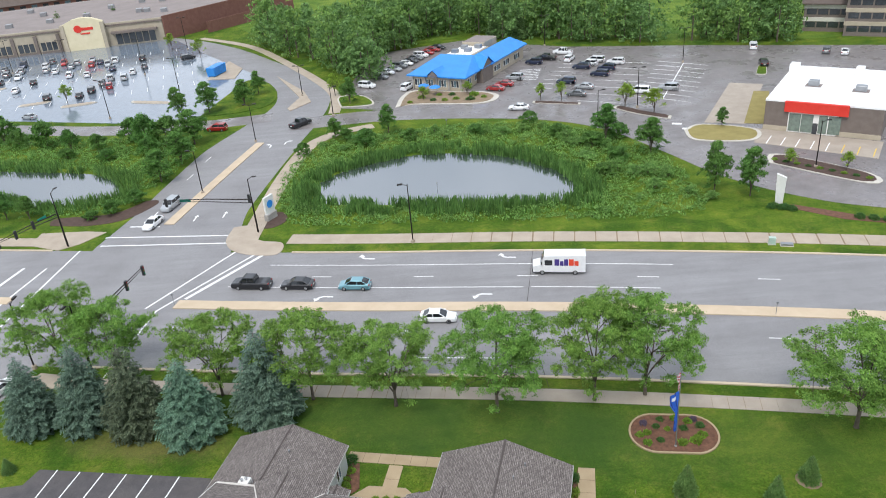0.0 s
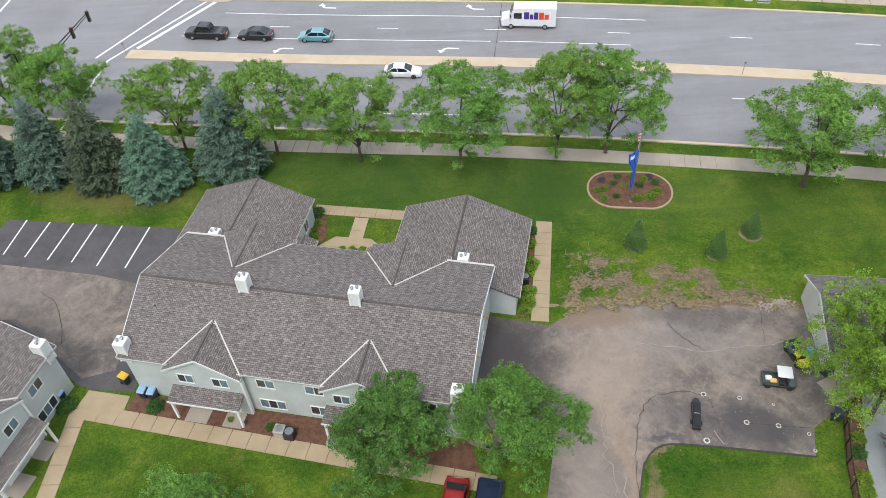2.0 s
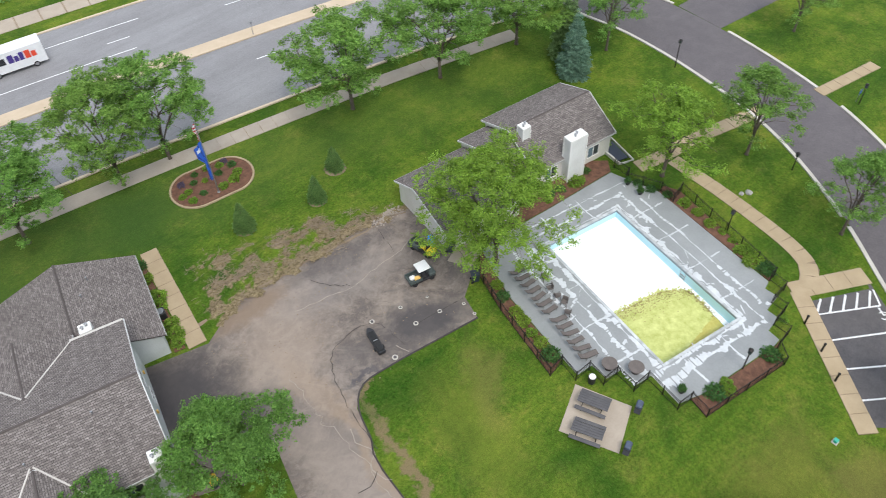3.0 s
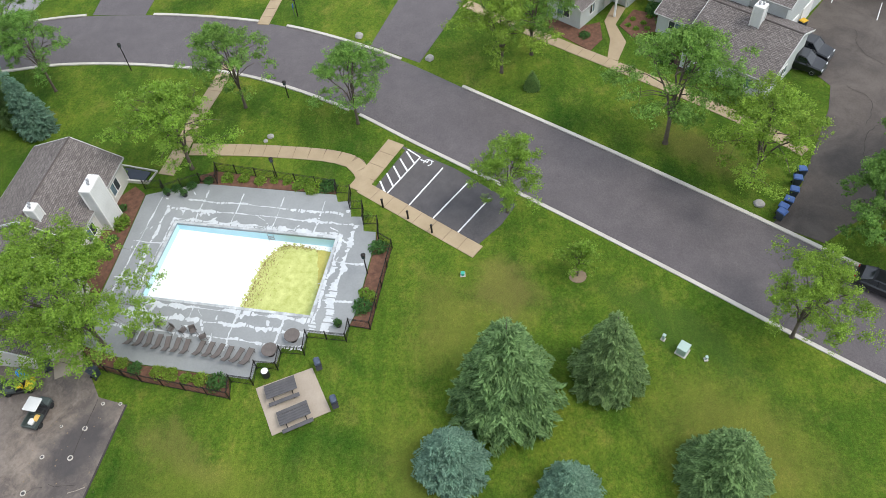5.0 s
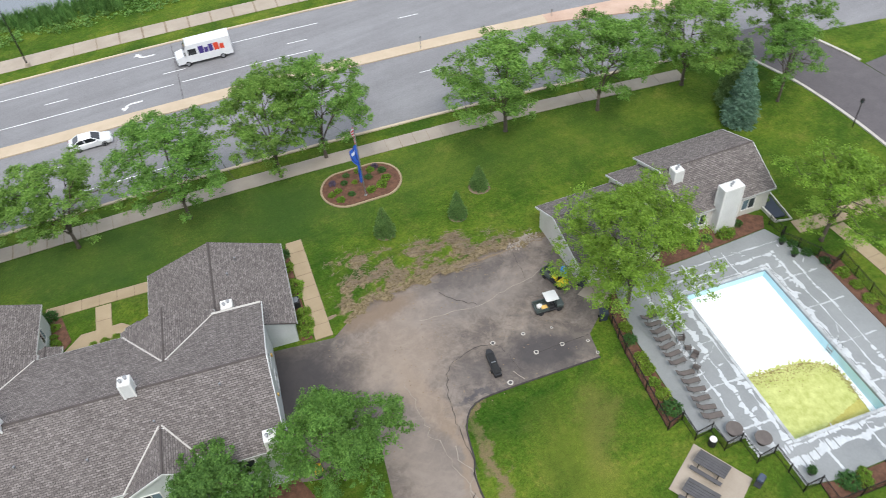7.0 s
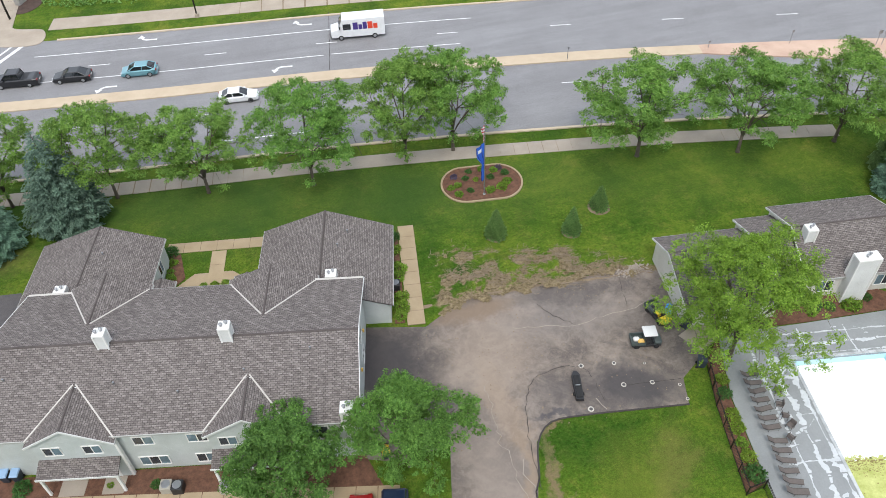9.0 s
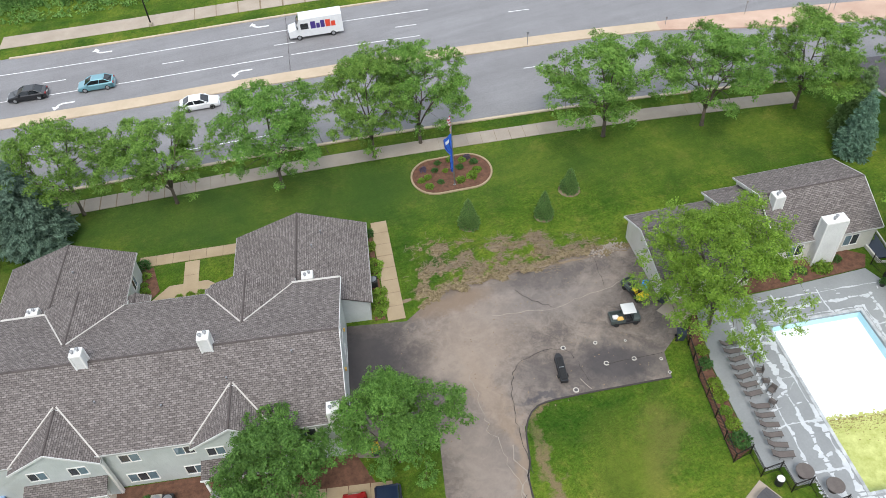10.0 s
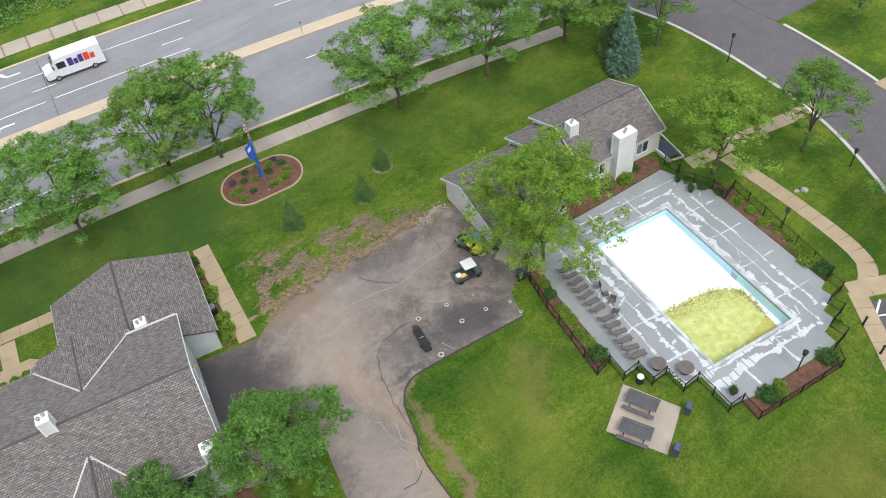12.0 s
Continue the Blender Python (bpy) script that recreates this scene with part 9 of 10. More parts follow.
# ---- lamps and signals ----
def road_lamp(x, y, h, ang, arms=1, label="tall dark road lamp with a short arm"):
    ob = thing("street_lamp", pose(x, y, 0, 0, 0, ang), label, "street lamp", "road lamps")
    part("base", Geo().lathe([(0.3, 0), (0.3, 0.5), (0.22, 0.55)], 10), M_CONC, ob)
    part("pole", Geo().tube([(0, 0, 0.5), (0, 0, h * 0.6), (0, 0, h)], [0.11, 0.09, 0.06], 8), M_METAL, ob)
    for s in (1, -1)[:arms]:
        part("arm", Geo().tube([(0, 0, h - 0.25), (s * 0.8, 0, h)], [0.05, 0.04], 6), M_METAL, ob)
        part("lamp_head", Geo().box(min(s * 0.7, s * 1.5), max(s * 0.7, s * 1.5), -0.18, 0.18, h - 0.02, h + 0.16, 0.05), M_METAL, ob)


for x, y, h, a, n in ((-5.3, 105.8, 9.8, 190, 1), (-45.1, 134.0, 8.5, 180, 1), (-40.5, 162.7, 8.5, 0, 2), (-69.5, 207.2, 11, 20, 2), (64.6, 122.0, 8.5, 0, 1), (-34.9, 198.5, 8, 0, 2), (-24.7, 177.8, 7, 0, 1), (34.4, 233.7, 9, 0, 2), (-15.7, 226.3, 8, 0, 1), (33.8, 154.9, 7.5, 0, 1), (66.0, 200.1, 9, 0, 2), (44.7, 164.4, 9, 0, 2), (-83.6, 192.0, 10, 0, 2),
                      (-19.5, 214.1, 8, 0, 1), (-90, 240, 11, 0, 2), (-118, 250, 11, 0, 2), (-140, 258, 11, 0, 2), (-86, 275, 11, 0, 2), (-52.3, 92.7 - 13.5, 9.5, 90, 1)):
    road_lamp(x, y, h, a, n)


def post_lamp(x, y, h):
    ob = thing("post_lamp", pose(x, y, 0), "short dark post lamp with a square lantern", "lamp", "post lamps")
    part("pole", Geo().tube([(0, 0, 0), (0, 0, h - 0.4)], [0.06, 0.05], 8), M_METAL, ob)
    part("lantern", Geo().box(-0.15, 0.15, -0.15, 0.15, h - 0.4, h - 0.05, 0.03), M_GLASS, ob)
    part("cap", Geo().lathe([(0.22, h - 0.05), (0.2, h), (0.03, h + 0.1)], 8), M_METAL, ob)


for x, y, h in ((68.5, 36.0, 3.6), (50.4, 17.8, 2.7), (38.4, 8.8, 2.7), (61.9, 17.8, 2.2), (76.0, 18.0, 2.6)):
    post_lamp(x, y, h)


def bollard(x, y):
    ob = thing("bollard_light", pose(x, y, 0), "dark bollard light beside the walk", "bollard", "bollards by the bays")
    part("post", Geo().lathe([(0.09, 0), (0.09, 0.85), (0.07, 0.86), (0.07, 1.0)], 8), M_METAL, ob)
    part("cap", Geo().lathe([(0.12, 1.0), (0.12, 1.08), (0.04, 1.14)], 8), M_METAL, ob)


for x, y in ((45.8, 7.6), (44.2, 5.3), (42.4, 3.2)):
    bollard(x, y)


def signal(x, y, ang, reach, h, heads, sign):
    """A signal pole with a mast arm along its local x."""
    ob = thing("traffic_signal", pose(x, y, 0, 0, 0, ang), "dark signal pole with mast arm, signal heads and street sign", "traffic signal", "signals of the crossing")
    part("pole", Geo().tube([(0, 0, 0), (0, 0, h)], [0.16, 0.12], 8), M_METAL, ob)
    part("mast_arm", Geo().tube([(0, 0, h - 0.5), (reach * 0.5, 0, h), (reach, 0, h + 0.15)], [0.11, 0.08, 0.05], 7), M_METAL, ob)
    part("mast_arm", Geo().tube([(0, 0, h - 1.1), (reach * 0.5, 0, h - 0.45), (reach, 0, h - 0.1)], [0.08, 0.06, 0.04], 6), M_METAL, ob)
    for x0 in heads:
        hd = part("signal_head", Geo().box(x0 - 0.2, x0 + 0.2, -0.2, 0.12, h - 1.0, h + 0.4, 0.04), M_BLACKP, ob)
        for k, c in enumerate(((0.25, 0.02, 0.02), (0.25, 0.16, 0.02), (0.02, 0.2, 0.08))):
            part("lens", Geo().lathe([(0.13, -0.02), (0.13, 0.02)], 10), SIGNAL_MATS[k], hd).matrix_basis = pose(x0, -0.22, h + 0.18 - 0.45 * k, 90)
    if sign:
        part("street_sign", Geo().box(sign - 0.9, sign + 0.9, -0.05, 0.0, h - 0.35, h + 0.15, 0.02), M_SIGNGREEN, ob, "green street name plate").location.y = -0.12
    part("lamp_arm", Geo().tube([(0, 0, h), (0, 0, h + 3.0), (-0.8, 0, h + 3.4)], [0.09, 0.07, 0.04], 6), M_METAL, ob)
    part("lamp_head", Geo().box(-1.5, -0.7, -0.15, 0.15, h + 3.36, h + 3.5, 0.04), M_METAL, ob)


SIGNAL_MATS = [glassy(n, c, 0.2) for n, c in (("red_lens", (0.25, 0.02, 0.02)), ("amber_lens", (0.25, 0.16, 0.02)), ("green_lens", (0.02, 0.2, 0.08)))]
M_SIGNGREEN = paint("sign_green", (0.0, 0.22, 0.15), 0.5, 0, 0)
signal(-62.8, 114.9, 250, 12.0, 6.6, (5, 8.5, 11.8), 3.0)
signal(-31.0, 114.4, 176, 14.5, 6.4, (14.2, 0.4), 11.0)
signal(-44.2, 77.0, 78, 15.0, 6.6, (6.5, 10.5, 14.6), 0)

M_SIGNW = paint("sign_white", (0.72, 0.72, 0.70), 0.5, 0, 0)


def sign_post(x, y, h, plate=0.0, pmat=None, label="thin sign post on the median"):
    ob = thing("sign_post", pose(x, y, 0.0), label, "sign", "road signs")
    part("post", Geo().tube([(0, 0, 0), (0, 0, h)], [0.035, 0.035], 6), M_GREY, ob)
    part("plate", Geo().box(-plate / 2 - 0.05, plate / 2 + 0.05, -0.05, -0.035, h - max(0.25, plate), h, 0.004), pmat or M_GREY, ob)


for x, y, h, p in ((39.0, 77.6, 1.9, 0.15), (67.4, 71.6, 2.0, 0.2), (77.3, 67.6, 2.2, 0.5), (78.0, 67.4, 2.2, 0.4), (-38.6, 92.3, 1.8, 0.2), (57, 74, 1.2, 0.2), (22.2, 82.0, 1.2, 0.2), (-1, 126, 1.5, 0.1), (2.0, 163.2, 1.4, 0.3)):
    sign_post(x, y, h, p)
sign_post(76.2, 18.4, 1.6, 0.5, paint("sign_blue", (0.03, 0.12, 0.45), 0.5, 0, 0), "small blue sign on a post by the street")

mon = thing("pylon_sign", pose(52.3, 108.2, 0, 0, 0, -30), "white slender pylon sign in a clipped hedge", "sign")
part("pylon", Geo().solid([(-0.55, -0.22, 0), (0.55, -0.22, 0), (0.55, 0.22, 0), (-0.55, 0.22, 0), (-0.7, -0.25, 5.2), (0.7, -0.25, 4.7), (0.7, 0.25, 4.7), (-0.7, 0.25, 5.2)], [(3, 2, 1, 0), (4, 5, 6, 7), (0, 1, 5, 4), (1, 2, 6, 5), (2, 3, 7, 6), (3, 0, 4, 7)]), M_SIGNW, mon)
part("cap", Geo().solid([(-0.74, -0.29, 5.2), (0.74, -0.29, 4.67), (0.74, 0.29, 4.67), (-0.74, 0.29, 5.2), (-0.74, -0.29, 5.34), (0.74, -0.29, 4.81), (0.74, 0.29, 4.81), (-0.74, 0.29, 5.34)], [(3, 2, 1, 0), (4, 5, 6, 7), (0, 1, 5, 4), (1, 2, 6, 5), (2, 3, 7, 6), (3, 0, 4, 7)]), M_SIGNW, mon)
for k in range(5):
    shrub("dark", 50.9 + 0.7 * k, 107.6 - 0.35 * k + (0.5 if k % 2 else 0), 0.8, 1.1)
for k in range(5):
    shrub("dark", 61.8 + 1.6 * k, 101.8 - 0.9 * k, 0.9, 1.1)
for k in range(9):
    shrub("dark" if k % 2 else "yellow", 59.6 + 1.35 * k, 127.0 - 1.45 * k, 0.7, 0.7)
bed("red_bed", [(53.6, 107.0), (54.4, 108.3), (61.6, 103.0), (67, 99.6), (66, 98.6), (59.5, 101.6)], M_MULCH, "red mulch bed along the drive", 0.03)
stone = thing("entrance_sign", pose(-29.7, 119.6, 0, 0, 0, 62), "white entrance sign with blue emblem on a stone base", "sign")
part("base", Geo().box(-1.3, 1.3, -0.45, 0.45, 0, 1.2, 0.12), M_STONE, stone)
part("panel", Geo().box(-1.2, 1.2, -0.2, 0.2, 1.2, 4.2, 0.06), M_SIGNW, stone)
part("emblem", Geo().lathe([(0.7, 0), (0.7, 0.05), (0.3, 0.06)], 16), M_BLUEROOF, stone).matrix_basis = pose(0, -0.22, 2.8, 90)
part("emblem", Geo().lathe([(0.7, 0), (0.7, 0.05), (0.3, 0.06)], 16), M_BLUEROOF, stone).matrix_basis = pose(0, 0.22, 2.8, -90)
bed("sign_bed", curve_points([(-33.0, 116.4), (-31.8, 120.6), (-28.6, 122.2), (-26.8, 118.6), (-29, 115.6), (-33.0, 116.4)], 0.8)[:-1], M_DARKMULCH, "dark mulch bed round the entrance sign", 0.05)
bed("corner_bed", curve_points([(-70, 124.4), (-62.5, 123.0), (-56.4, 124.6), (-52.6, 131.0), (-55, 132.6), (-60, 127.6), (-70, 127.4), (-70, 124.4)], 0.8)[:-1], M_DARKMULCH, "dark mulch bed at the crossing corner", 0.05)


def cabinet(x, y, sx, sy, h, ang, mat, label):
    ob = thing("utility_box", pose(x, y, 0, 0, 0, ang), label, "utility box")
    part("pad", Geo().box(-sx / 2 - 0.08, sx / 2 + 0.08, -sy / 2 - 0.08, sy / 2 + 0.08, -0.05, 0.08, 0.02), M_KERB, ob)
    part("cabinet_body", Geo().box(-sx / 2, sx / 2, -sy / 2, sy / 2, 0.08, h, 0.05), mat, ob)
    part("lid", Geo().box(-sx / 2 - 0.03, sx / 2 + 0.03, -sy / 2 - 0.03, sy / 2 + 0.03, h, h + 0.06, 0.02), mat, ob)
    return ob


M_BOXGREEN = paint("pale_green_box", (0.40, 0.52, 0.46), 0.5, 0, 0)
cabinet(29.0, -15.7, 0.8, 0.75, 0.8, -40, M_BOXGREEN, "pale green transformer box on the lawn")
cabinet(30.2, -14.5, 0.2, 0.2, 0.6, -40, M_BOXGREEN, "small pale green pedestal on the lawn")
cabinet(28.2, -17.3, 0.16, 0.16, 0.4, 0, M_BOXGREEN, "small pale green pedestal on the lawn")
cabinet(46.1, 95.8, 0.9, 0.6, 1.0, -14, M_BOXGREEN, "pale green utility box by the pavement")
cabinet(47.9, 95.0, 1.6, 0.7, 0.3, -14, M_GREY, "low grey utility box by the pavement")
cabinet(37.6, 0.7, 0.28, 0.28, 0.3, 0, paint("valve_green", (0.05, 0.4, 0.28), 0.5, 0, 0), "small green valve cover on the lawn")


def ac_unit(x, y, ang, tan=False):
    ob = thing("air_conditioner", pose(x, y, 0, 0, 0, ang), "grey air conditioner unit in the mulch bed", "air conditioner", "air conditioners")
    part("casing", Geo().box(-0.42, 0.42, -0.42, 0.42, 0, 0.8, 0.06), M_BOXTAN if tan else M_BLACKP, ob)
    part("fan_grille", Geo().lathe([(0.34, 0.8), (0.34, 0.84), (0.28, 0.85), (0.28, 0.82), (0.05, 0.82)], 14), M_GREY, ob)


M_BOXTAN = paint("tan_metal_casing", (0.42, 0.39, 0.33), 0.5, 0, 0)
for x, y, t in ((-12.8, 32.6, True), (-12.0, 32.3, False), (-8.6, 31.2, True), (8.35, 46.7, False), (35.2, 35.6, False)):
    ac_unit(x, y, -14, t)


def wheelie_bin(x, y, ang, lid, label):
    ob = thing("wheelie_bin", pose(x, y, 0.03, 0, 0, ang), label, "bin", "wheeled bins")
    g_ = Geo().solid([(-0.24, -0.28, 0.08), (0.24, -0.28, 0.08), (0.24, 0.26, 0.08), (-0.24, 0.26, 0.08), (-0.31, -0.38, 1.0), (0.31, -0.38, 1.0), (0.31, 0.36, 1.0), (-0.31, 0.36, 1.0)], [(0, 3, 2, 1), (0, 1, 5, 4), (1, 2, 6, 5), (2, 3, 7, 6), (3, 0, 4, 7), (4, 5, 6, 7)])
    part("bin_body", g_, BIN_MATS[0], ob)
    part("lid", Geo().solid([(-0.33, -0.42, 1.0), (0.33, -0.42, 1.0), (0.33, 0.4, 1.06), (-0.33, 0.4, 1.06), (-0.28, -0.3, 1.12), (0.28, -0.3, 1.12), (0.28, 0.3, 1.15), (-0.28, 0.3, 1.15)], [(0, 3, 2, 1), (0, 1, 5, 4), (1, 2, 6, 5), (2, 3, 7, 6), (3, 0, 4, 7), (4, 5, 6, 7)]), BIN_MATS[lid], ob)
    for s in (-1, 1):
        part("wheel", Geo().lathe([(0.12, -0.03), (0.12, 0.03)], 10), M_RUBBER, ob).matrix_basis = pose(s * 0.27, 0.3, 0.12, 0, 90)


BIN_MATS = [paint("dark_bin_plastic", (0.03, 0.04, 0.055), 0.5, 0, 0), paint("blue_bin_plastic", (0.05, 0.11, 0.30), 0.5, 0, 0), paint("yellow_bin_lid", (0.75, 0.45, 0.03), 0.5, 0, 0), paint("pale_blue_bin_lid", (0.28, 0.42, 0.60), 0.5, 0, 0)]
for k, (x, y) in enumerate(((41.3, -26.7), (41.9, -27.0), (42.6, -27.7), (43.7, -28.5), (45.0, -29.2), (46.0, -29.9))):
    wheelie_bin(x, y, -50 + 9 * k, 1, "blue wheeled bin at the edge of the car park")
for x, y, a, l, t in ((-24.3, 37.1, -14, 3, "wheeled bin with pale blue lid at the house wall"), (-23.5, 36.9, -14, 3, "wheeled bin with pale blue lid at the house wall"), (-26.2, 38.6, 60, 2, "dark wheeled bin with yellow lid at the house corner"), (-31.2, 37.4, 70, 3, "wheeled bin with pale blue lid at the house wall"), (3.3, 30.2, 0, 2, "dark wheeled bin with yellow lid at the house end"),
                      (63.0, -35.2, 30, 2, "dark wheeled bin with yellow lid beside a car"), (66.8, -36.6, 30, 2, "dark wheeled bin with yellow lid beside the house"), (68.6, -37.2, 30, 1, "dark wheeled bin beside the house"), (31.0, 34.2, 20, 0, "dark wheeled bin behind the tree"), (30.1, 30.2, 60, 0, "dark wheeled bin under the tree"), (35.6, 33.5, 60, 0, "dark wheeled bin under the tree")):
    wheelie_bin(x, y, a, l, t)


# ---- pool and lawn furniture ----
M_TANCLOTH = surf("taupe_sling_cloth", (0.105, 0.088, 0.08), (0.175, 0.15, 0.137), 2, 14)
M_FRAME = paint("brown_metal_frame", (0.06, 0.05, 0.045), 0.5, 0.4, 0)


def lounger(m):
    ob = thing("sun_lounger", m, "taupe sling sun lounger with raised back on the pool deck", "sun lounger", "loungers on the deck")
    for s in (-0.3, 0.3):
        part("side_rail", Geo().tube([(-0.95, s, 0.34), (0.3, s, 0.34), (0.95, s, 0.75)], [0.025, 0.025, 0.025], 5), M_FRAME, ob)
    part("seat", Geo().box(-0.93, 0.3, -0.28, 0.28, 0.33, 0.36, 0.01), M_TANCLOTH, ob)
    part("backrest", Geo().solid([(0.3, -0.28, 0.34), (0.95, -0.28, 0.74), (0.95, 0.28, 0.74), (0.3, 0.28, 0.34), (0.3, -0.28, 0.37), (0.94, -0.28, 0.77), (0.94, 0.28, 0.77), (0.3, 0.28, 0.37)], [(0, 1, 2, 3), (7, 6, 5, 4), (0, 4, 5, 1), (3, 2, 6, 7), (1, 5, 6, 2), (0, 3, 7, 4)]), M_TANCLOTH, ob)
    for x in (-0.75, 0.25):
        for s in (-0.3, 0.3):
            part("leg", Geo().tube([(x, s, 0), (x, s, 0.34)], [0.022, 0.022], 5), M_FRAME, ob)
    return ob


proto = None
for k in range(13):
    t = k / 12
    x, y = 30.35 + 2.5 * t + RT.uniform(-0.08, 0.08), 18.1 + 9.6 * t + (0.35 if k > 5 else 0)
    m = pose(x + 0.35, y, 0.05, 0, 0, 160 + (14 if k > 5 else 0) + RT.uniform(-7, 7))
    m = m @ Matrix.Diagonal((0.92, 0.84, 1.0, 1))
    proto = lounger(m) if proto is None else (copy_thing(proto, m), proto)[1]


def deck_table(x, y):
    ob = thing("round_table", pose(x, y, 0.05), "round taupe patio table on the pool deck", "table", "round tables on the deck")
    part("tabletop", Geo().lathe([(0.62, 0.68), (0.64, 0.70), (0.62, 0.73)], 22), M_TANCLOTH, ob)
    part("stem", Geo().tube([(0, 0, 0.02), (0, 0, 0.7)], [0.05, 0.05], 7), M_FRAME, ob)
    part("foot", Geo().lathe([(0.32, 0), (0.3, 0.04), (0.06, 0.08)], 12), M_FRAME, ob)


deck_table(32.3, 14.6)
deck_table(31.1, 16.3)


def patio_chair(x, y, ang):
    ob = thing("patio_chair", pose(x, y, 0.05, 0, 0, ang), "brown metal patio chair on the pool deck", "chair", "patio chairs on the deck")
    part("seat", Geo().box(-0.25, 0.25, -0.25, 0.25, 0.40, 0.44, 0.02), M_TANCLOTH, ob)
    part("backrest", Geo().box(-0.27, -0.21, -0.25, 0.25, 0.44, 0.9, 0.02), M_TANCLOTH, ob)
    for a in (-0.23, 0.23):
        for b in (-0.23, 0.23):
            part("leg", Geo().tube([(a, b, 0), (a, b, 0.42)], [0.02, 0.02], 5), M_FRAME, ob)
        part("armrest", Geo().box(-0.25, 0.22, a - 0.025, a + 0.025, 0.62, 0.66, 0.01), M_FRAME, ob)


for x, y, a in ((32.9, 22.0, 20), (33.5, 22.9, 200), (33.6, 23.8, 60), (33.8, 24.8, 150), (34.4, 25.9, 340)):
    patio_chair(x, y, a)
M_WOOD = surf("weathered_grey_planks", (0.065, 0.063, 0.068), (0.125, 0.12, 0.122), 1, 12)


def picnic_table(x, y, ang):
    ob = thing("picnic_table", pose(x, y, 0.06, 0, 0, ang), "weathered grey picnic table with benches on the concrete pad", "picnic table", "picnic tables on the pad")
    for k in range(4):
        part("top_plank", Geo().box(-1.2, 1.2, -0.42 + 0.215 * k, -0.22 + 0.215 * k, 0.72, 0.76, 0.01), M_WOOD, ob)
    for s in (-1, 1):
        part("bench", Geo().box(-1.2, 1.2, s * 0.78 - 0.16, s * 0.78 + 0.16, 0.42, 0.46, 0.01), M_WOOD, ob)
        part("trestle", Geo().tube([(s * 0.75, -0.75, 0), (s * 0.75, -0.25, 0.72)], [0.04, 0.04], 5).tube([(s * 0.75, 0.75, 0), (s * 0.75, 0.25, 0.72)], [0.04, 0.04], 5).tube([(s * 0.75, -0.9, 0.40), (s * 0.75, 0.9, 0.40)], [0.04, 0.04], 5), M_METAL, ob)


setting("picnic_pad", Geo().prism([(28.1, 17.2), (29.6, 12.9), (25.8, 11.2), (24.1, 15.5)], -0.1, 0.06), M_CONC, "square tan concrete pad on the lawn", "terrace")
picnic_table(27.5, 15.0, -70)
picnic_table(25.3, 13.8, -68)


GRILLBLUE = paint("dull_blue_grill_enamel", (0.075, 0.095, 0.14), 0.45, 0.2, 0)


def grill(x, y, ang):
    ob = thing("barbecue_grill", pose(x, y, 0, 0, 0, ang), "blue-grey covered barbecue grill at the pad", "grill", "grills at the pad")
    part("lid", Geo().box(-0.33, 0.33, -0.24, 0.24, 0.88, 1.18, 0.1), GRILLBLUE, ob)
    part("firebox", Geo().box(-0.36, 0.36, -0.26, 0.26, 0.62, 0.88, 0.05), M_BLACKP, ob)
    part("shelf", Geo().box(0.36, 0.75, -0.24, 0.24, 0.82, 0.86, 0.02), M_BLACKP, ob)
    part("stand", Geo().tube([(0, 0, 0), (0, 0, 0.65)], [0.06, 0.06], 7), M_METAL, ob)


grill(29.6, 12.35, 200)
grill(26.3, 10.9, 200)
tb = thing("litter_bin", pose(29.15, 16.45, 0), "round black litter bin with white liner by the fence", "bin")
part("drum", Geo().lathe([(0.26, 0), (0.3, 0.1), (0.3, 0.78), (0.31, 0.8)], 14), M_BLACKP, tb)
part("liner", Geo().lathe([(0.28, 0.8), (0.27, 0.84), (0.1, 0.83)], 14), M_TRIM, tb)
for x, y in ((49.2, 28.1), (48.9, 26.4), (33.3, 11.0)):
    pt_ = thing("planter", pose(x, y, 0.05), "dark round planter with a small green plant", "planter", "planters on the deck")
    part("pot", Geo().lathe([(0.2, 0), (0.3, 0.45), (0.32, 0.5), (0.26, 0.5)], 12), M_BLACKP, pt_)
    part("plant", SHRUBS["dark"], None, pt_).matrix_basis = pose(0, 0, 0.42) @ Matrix.Diagonal((0.4, 0.4, 0.7, 1))


# ---- courtyard things ----
def cover(x, y, r=0.42):
    ob = thing("manhole_cover", pose(x, y, 0.02), "pale round concrete cover ring in the asphalt", "cover", "round covers")
    r *= 0.74
    part("collar", Geo().lathe([(r, 0), (r, 0.02), (r * 0.6, 0.03)], 16), M_KERB, ob)
    part("lid", Geo().lathe([(r * 0.6, 0.02), (r * 0.58, 0.036), (0.05, 0.036)], 14), M_SEAL, ob)


for x, y, r in ((20.8, 33.3, 0.30), (23.3, 30.5, 0.30), (25.6, 30.0, 0.28), (19.8, 29.2, 0.34), (23.5, 32.7, 0.24), (25.9, 31.9, 0.16), (27.6, 29.1, 0.2), (27.5, 27.7, 0.2)):
    cover(x, y, r)
kb = Geo()
band(kb, curve_points([(27.4, 27.2), (22, 28.3), (19.4, 28.8), (16.4, 29.1), (14.7, 27.7), (13.7, 25.0), (12.7, 22.6), (11.6, 12)], 0.7), -0.07, 0.06, -0.1, 0.05)
setting("courtyard_edge", kb, M_CRACK, "low broken dark edge of the courtyard drive", "kerb")


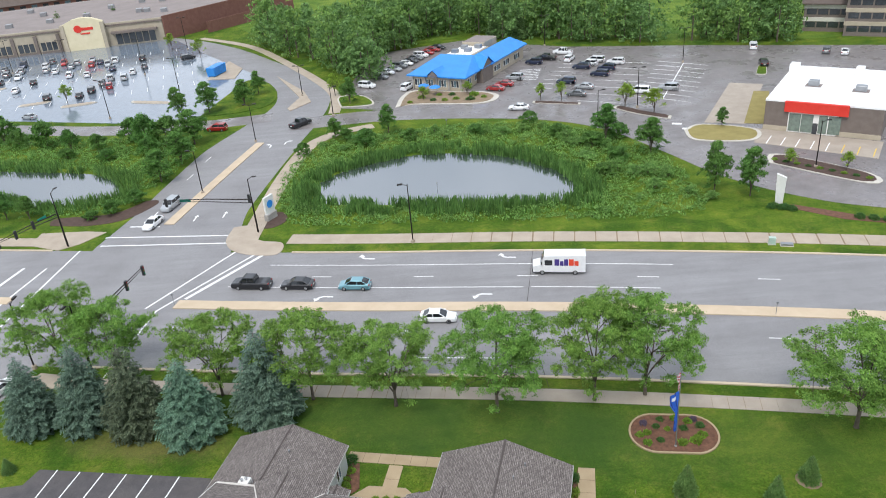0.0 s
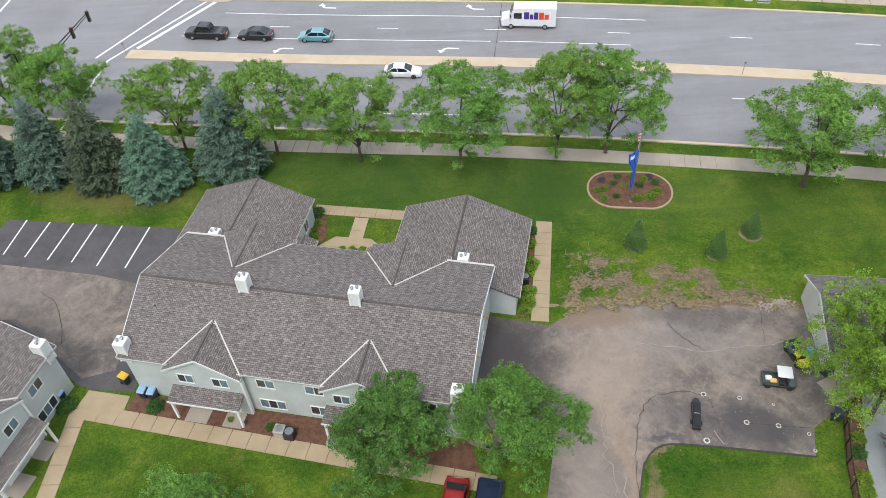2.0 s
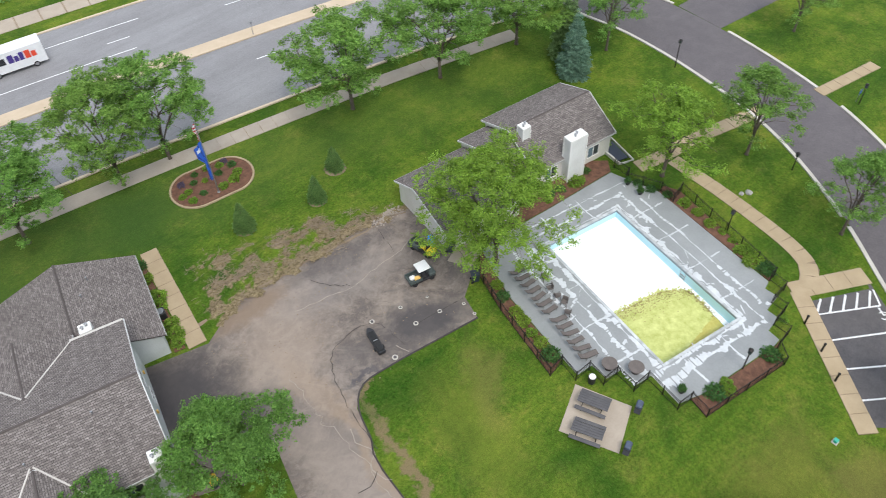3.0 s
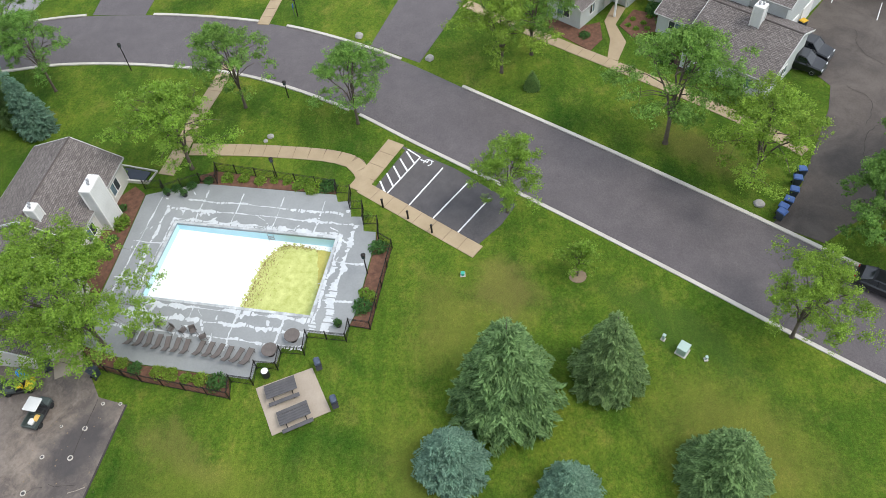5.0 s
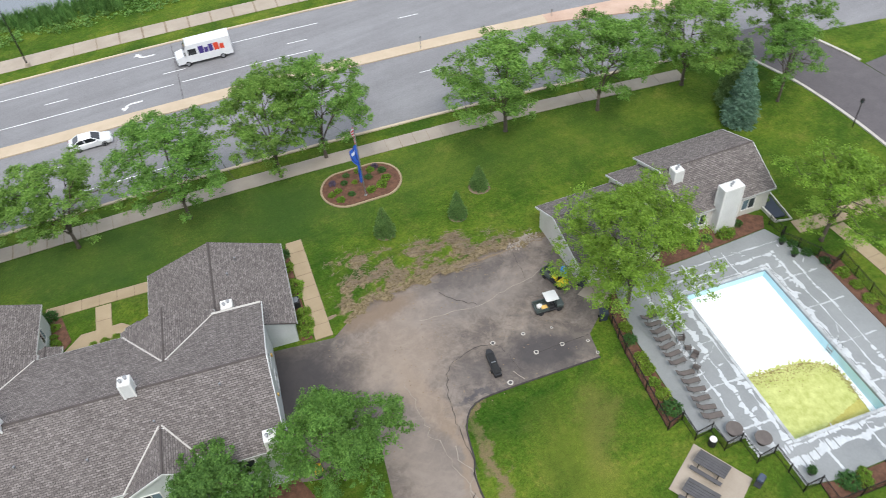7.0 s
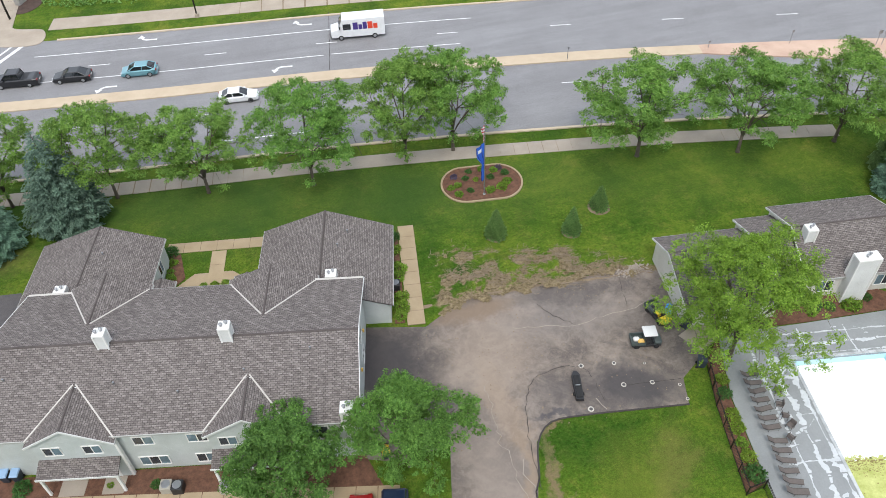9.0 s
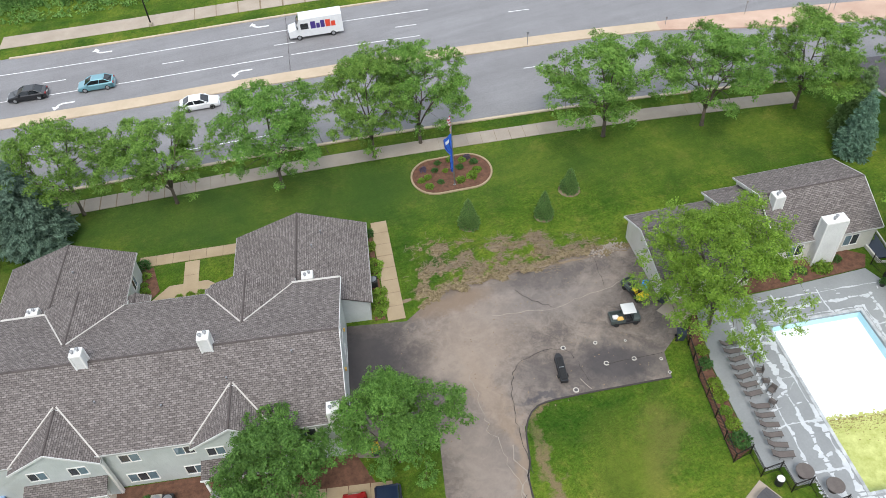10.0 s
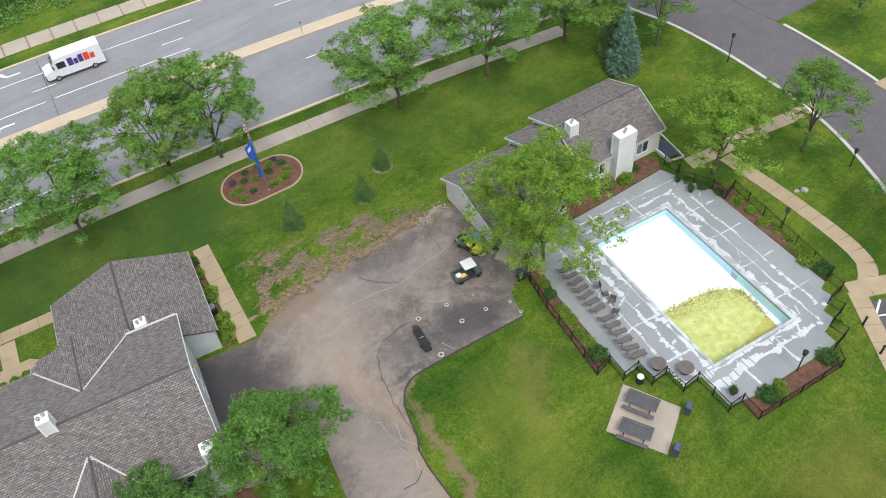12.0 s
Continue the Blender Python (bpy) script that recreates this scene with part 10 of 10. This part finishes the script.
def tow_sled():
    ob = thing("equipment_trailer", pose(19.6, 31.4, 0.02, 0, 0, 75), "long black low equipment trailer on the asphalt", "trailer")
    hull = [(-1.35, 0.3), (1.0, 0.34), (1.4, 0.14), (1.4, -0.14), (1.0, -0.34), (-1.35, -0.3)]
    part("hull", Geo().prism(hull, 0.12, 0.42), M_BLACKP, ob)
    part("lid", Geo().box(-1.2, -0.1, -0.24, 0.24, 0.42, 0.5, 0.03), M_RUBBER, ob)
    part("lid", Geo().box(0.0, 0.95, -0.24, 0.24, 0.42, 0.48, 0.03), M_RUBBER, ob)
    part("latch", Geo().box(-0.08, -0.02, -0.2, 0.2, 0.44, 0.52, 0.01), M_GREY, ob)
    for s in (-1, 1):
        part("wheel", TYRE, None, ob).matrix_basis = pose(-0.7, s * 0.36, 0.17, 90) @ Matrix.Diagonal((0.5, 0.5, 0.6, 1))


tow_sled()


def utility_cart(x, y, ang, roofed, cargo, label, body):
    ob = thing("utility_cart", pose(x, y, 0.02, 0, 0, ang) @ Matrix.Diagonal((0.88, 0.88, 0.88, 1)), label, "utility vehicle", "grounds carts")
    part("chassis", Geo().box(-1.4, 1.4, -0.6, 0.6, 0.28, 0.5, 0.05), M_BLACKP, ob)
    part("bonnet", Geo().box(0.7, 1.45, -0.58, 0.58, 0.5, 0.85, 0.12), body, ob)
    bedp = part("cargo_bed", Geo().box(-1.45, -0.2, -0.66, -0.6, 0.55, 0.95).box(-1.45, -0.2, 0.6, 0.66, 0.55, 0.95).box(-1.51, -1.45, -0.66, 0.66, 0.55, 0.95).box(-0.2, -0.14, -0.66, 0.66, 0.55, 0.95).box(-1.45, -0.2, -0.6, 0.6, 0.52, 0.57), CARTGREEN, ob, "open dark grey-green cargo bed")
    part("seat", Geo().box(-0.1, 0.4, -0.5, 0.5, 0.5, 0.85, 0.06), M_BLACKP, ob)
    for i, (a, b, c, mat) in enumerate(cargo):
        part("cargo", Geo().box(a - 0.3, a + 0.3, b - 0.25, b + 0.25, 0.58, 0.58 + c, 0.1), mat, ob)
    part("steering_wheel", Geo().tube([(0.52 + 0.05 * math.cos(k * 0.7), -0.25 + 0.17 * math.sin(k * 0.7), 0.98 + 0.16 * math.cos(k * 0.7)) for k in range(10)], [0.015] * 10, 4), M_RUBBER, ob)
    part("seat_back", Geo().box(-0.14, -0.02, -0.5, 0.5, 0.85, 1.2, 0.04), M_BLACKP, ob)
    if roofed:
        for s in (-0.5, 0.5):
            for xx in (-0.15, 0.65):
                part("roof_post", Geo().tube([(xx, s, 0.6), (xx, s, 1.85)], [0.025, 0.025], 5), M_BLACKP, ob)
        part("canopy", Geo().box(-0.45, 0.85, -0.64, 0.64, 1.85, 1.94, 0.06), M_TRIM, ob, "white canopy")
    for s in (-1, 1):
        for xx in (-0.95, 0.95):
            part("wheel", TYRE, None, ob).matrix_basis = pose(xx, s * 0.55, 0.27, 90) @ Matrix.Diagonal((0.8, 0.8, 1, 1))


CARTGREEN = paint("grey_green_cart", (0.07, 0.09, 0.085), 0.5, 0, 0)
M_YEL = paint("yellow_plastic", (0.85, 0.62, 0.02), 0.5, 0, 0)
M_BLU = paint("bright_blue_plastic", (0.03, 0.28, 0.75), 0.5, 0, 0)
utility_cart(26.9, 33.75, -14, True, ((-0.9, 0.1, 0.2, M_TRIM), (-0.5, -0.2, 0.22, M_WARM)), "grounds cart with white canopy and open cargo bed", CARTGREEN)
utility_cart(29.35, 36.1, -82, False, ((0.15, -0.2, 0.45, M_YEL), (-0.75, 0.1, 0.12, M_BLACKP)), "small yellow grounds cart with dark open cargo bed", M_YEL)
drum = thing("plastic_drum", pose(30.45, 36.2, 0.02), "bright blue plastic drum beside a yellow cart", "drum")
part("shell", Geo().lathe([(0.29, 0), (0.32, 0.06), (0.32, 0.28), (0.34, 0.3), (0.32, 0.32), (0.32, 0.58), (0.34, 0.6), (0.32, 0.62), (0.31, 0.88), (0.27, 0.92), (0.02, 0.92)], 18), M_BLU, drum)
part("bung", Geo().lathe([(0.05, 0.9), (0.05, 0.95), (0.01, 0.95)], 8), M_TRIM, drum)
setting("shed_pad", Geo().prism([(30.0, 33.6), (32.6, 34.6), (33.8, 32.4), (31.0, 31.6)], -0.1, 0.04), M_CONC, "tan concrete pad beside the clubhouse", "terrace")


def rock(x, y, r, seed):
    rng = random.Random(seed)
    bm = bmesh.new()
    bmesh.ops.create_icosphere(bm, subdivisions=2, radius=r)
    for v in bm.verts:
        v.co *= 1 + 0.35 * noise.noise(v.co * (1.4 / r) + Vector((seed, 0, 0)))
        v.co.z = max(v.co.z * 0.65, -r * 0.3)
    me = bpy.data.meshes.new("boulder")
    bm.to_mesh(me)
    bm.free()
    me.materials.append(M_STONE)
    ob = tagged(new("boulder", me), "rounded grey boulder on the lawn", "rock", "boulders by the street")
    ob.location = (x, y, r * 0.2)


for i, (x, y, r) in enumerate(((43.1, -25.5, 0.5), (66.5, 2.9, 0.5), (71.4, 10.7, 0.5), (56.2, 19.1, 0.35), (55.6, 19.5, 0.25))):
    rock(x, y, r, i + 3)

# Sunken area way beside the clubhouse.
GRATING = paint("dark_blue_grey_grating", (0.035, 0.045, 0.065), 0.5, 0.3, 0)
aw = thing("area_wall", pose(0, 0, 0), "low beige wall with dark grating beside the clubhouse gate", "wall")
wlg = Geo()
band(wlg, [(51.3, 32.4), (50.9, 30.4)], -0.09, 0.09, 0, 0.35)
part("wall_panel", wlg, M_SIDINGB, aw)
wlg = Geo()
band(wlg, [(50.9, 30.4), (52.4, 29.8), (53.6, 33.6)], -0.06, 0.06, 0, 0.2)
part("wall_panel", wlg, M_SIDINGB, aw)
part("grating", Geo().prism([(51.3, 32.2), (51.1, 30.8), (52.3, 30.4), (53.2, 33.2)], 0.05, 0.16), GRATING, aw)

# Scattered small litter and leaves on the drives.
lit = Geo()
for _ in range(260):
    x, y = rp.uniform(8, 27), rp.uniform(28, 42)
    a = rp.uniform(0, 6.28)
    s = rp.uniform(0.03, 0.09)
    lit.face([(x + s * math.cos(a), y + s * math.sin(a), 0.03), (x + s * math.cos(a + 2), y + s * math.sin(a + 2), 0.03), (x + s * math.cos(a + 4), y + s * math.sin(a + 4), 0.035)])
tagged(part("fallen_leaves", lit, M_SOIL), "scattered dry leaves on the courtyard asphalt", "leaves", kind="stuff")
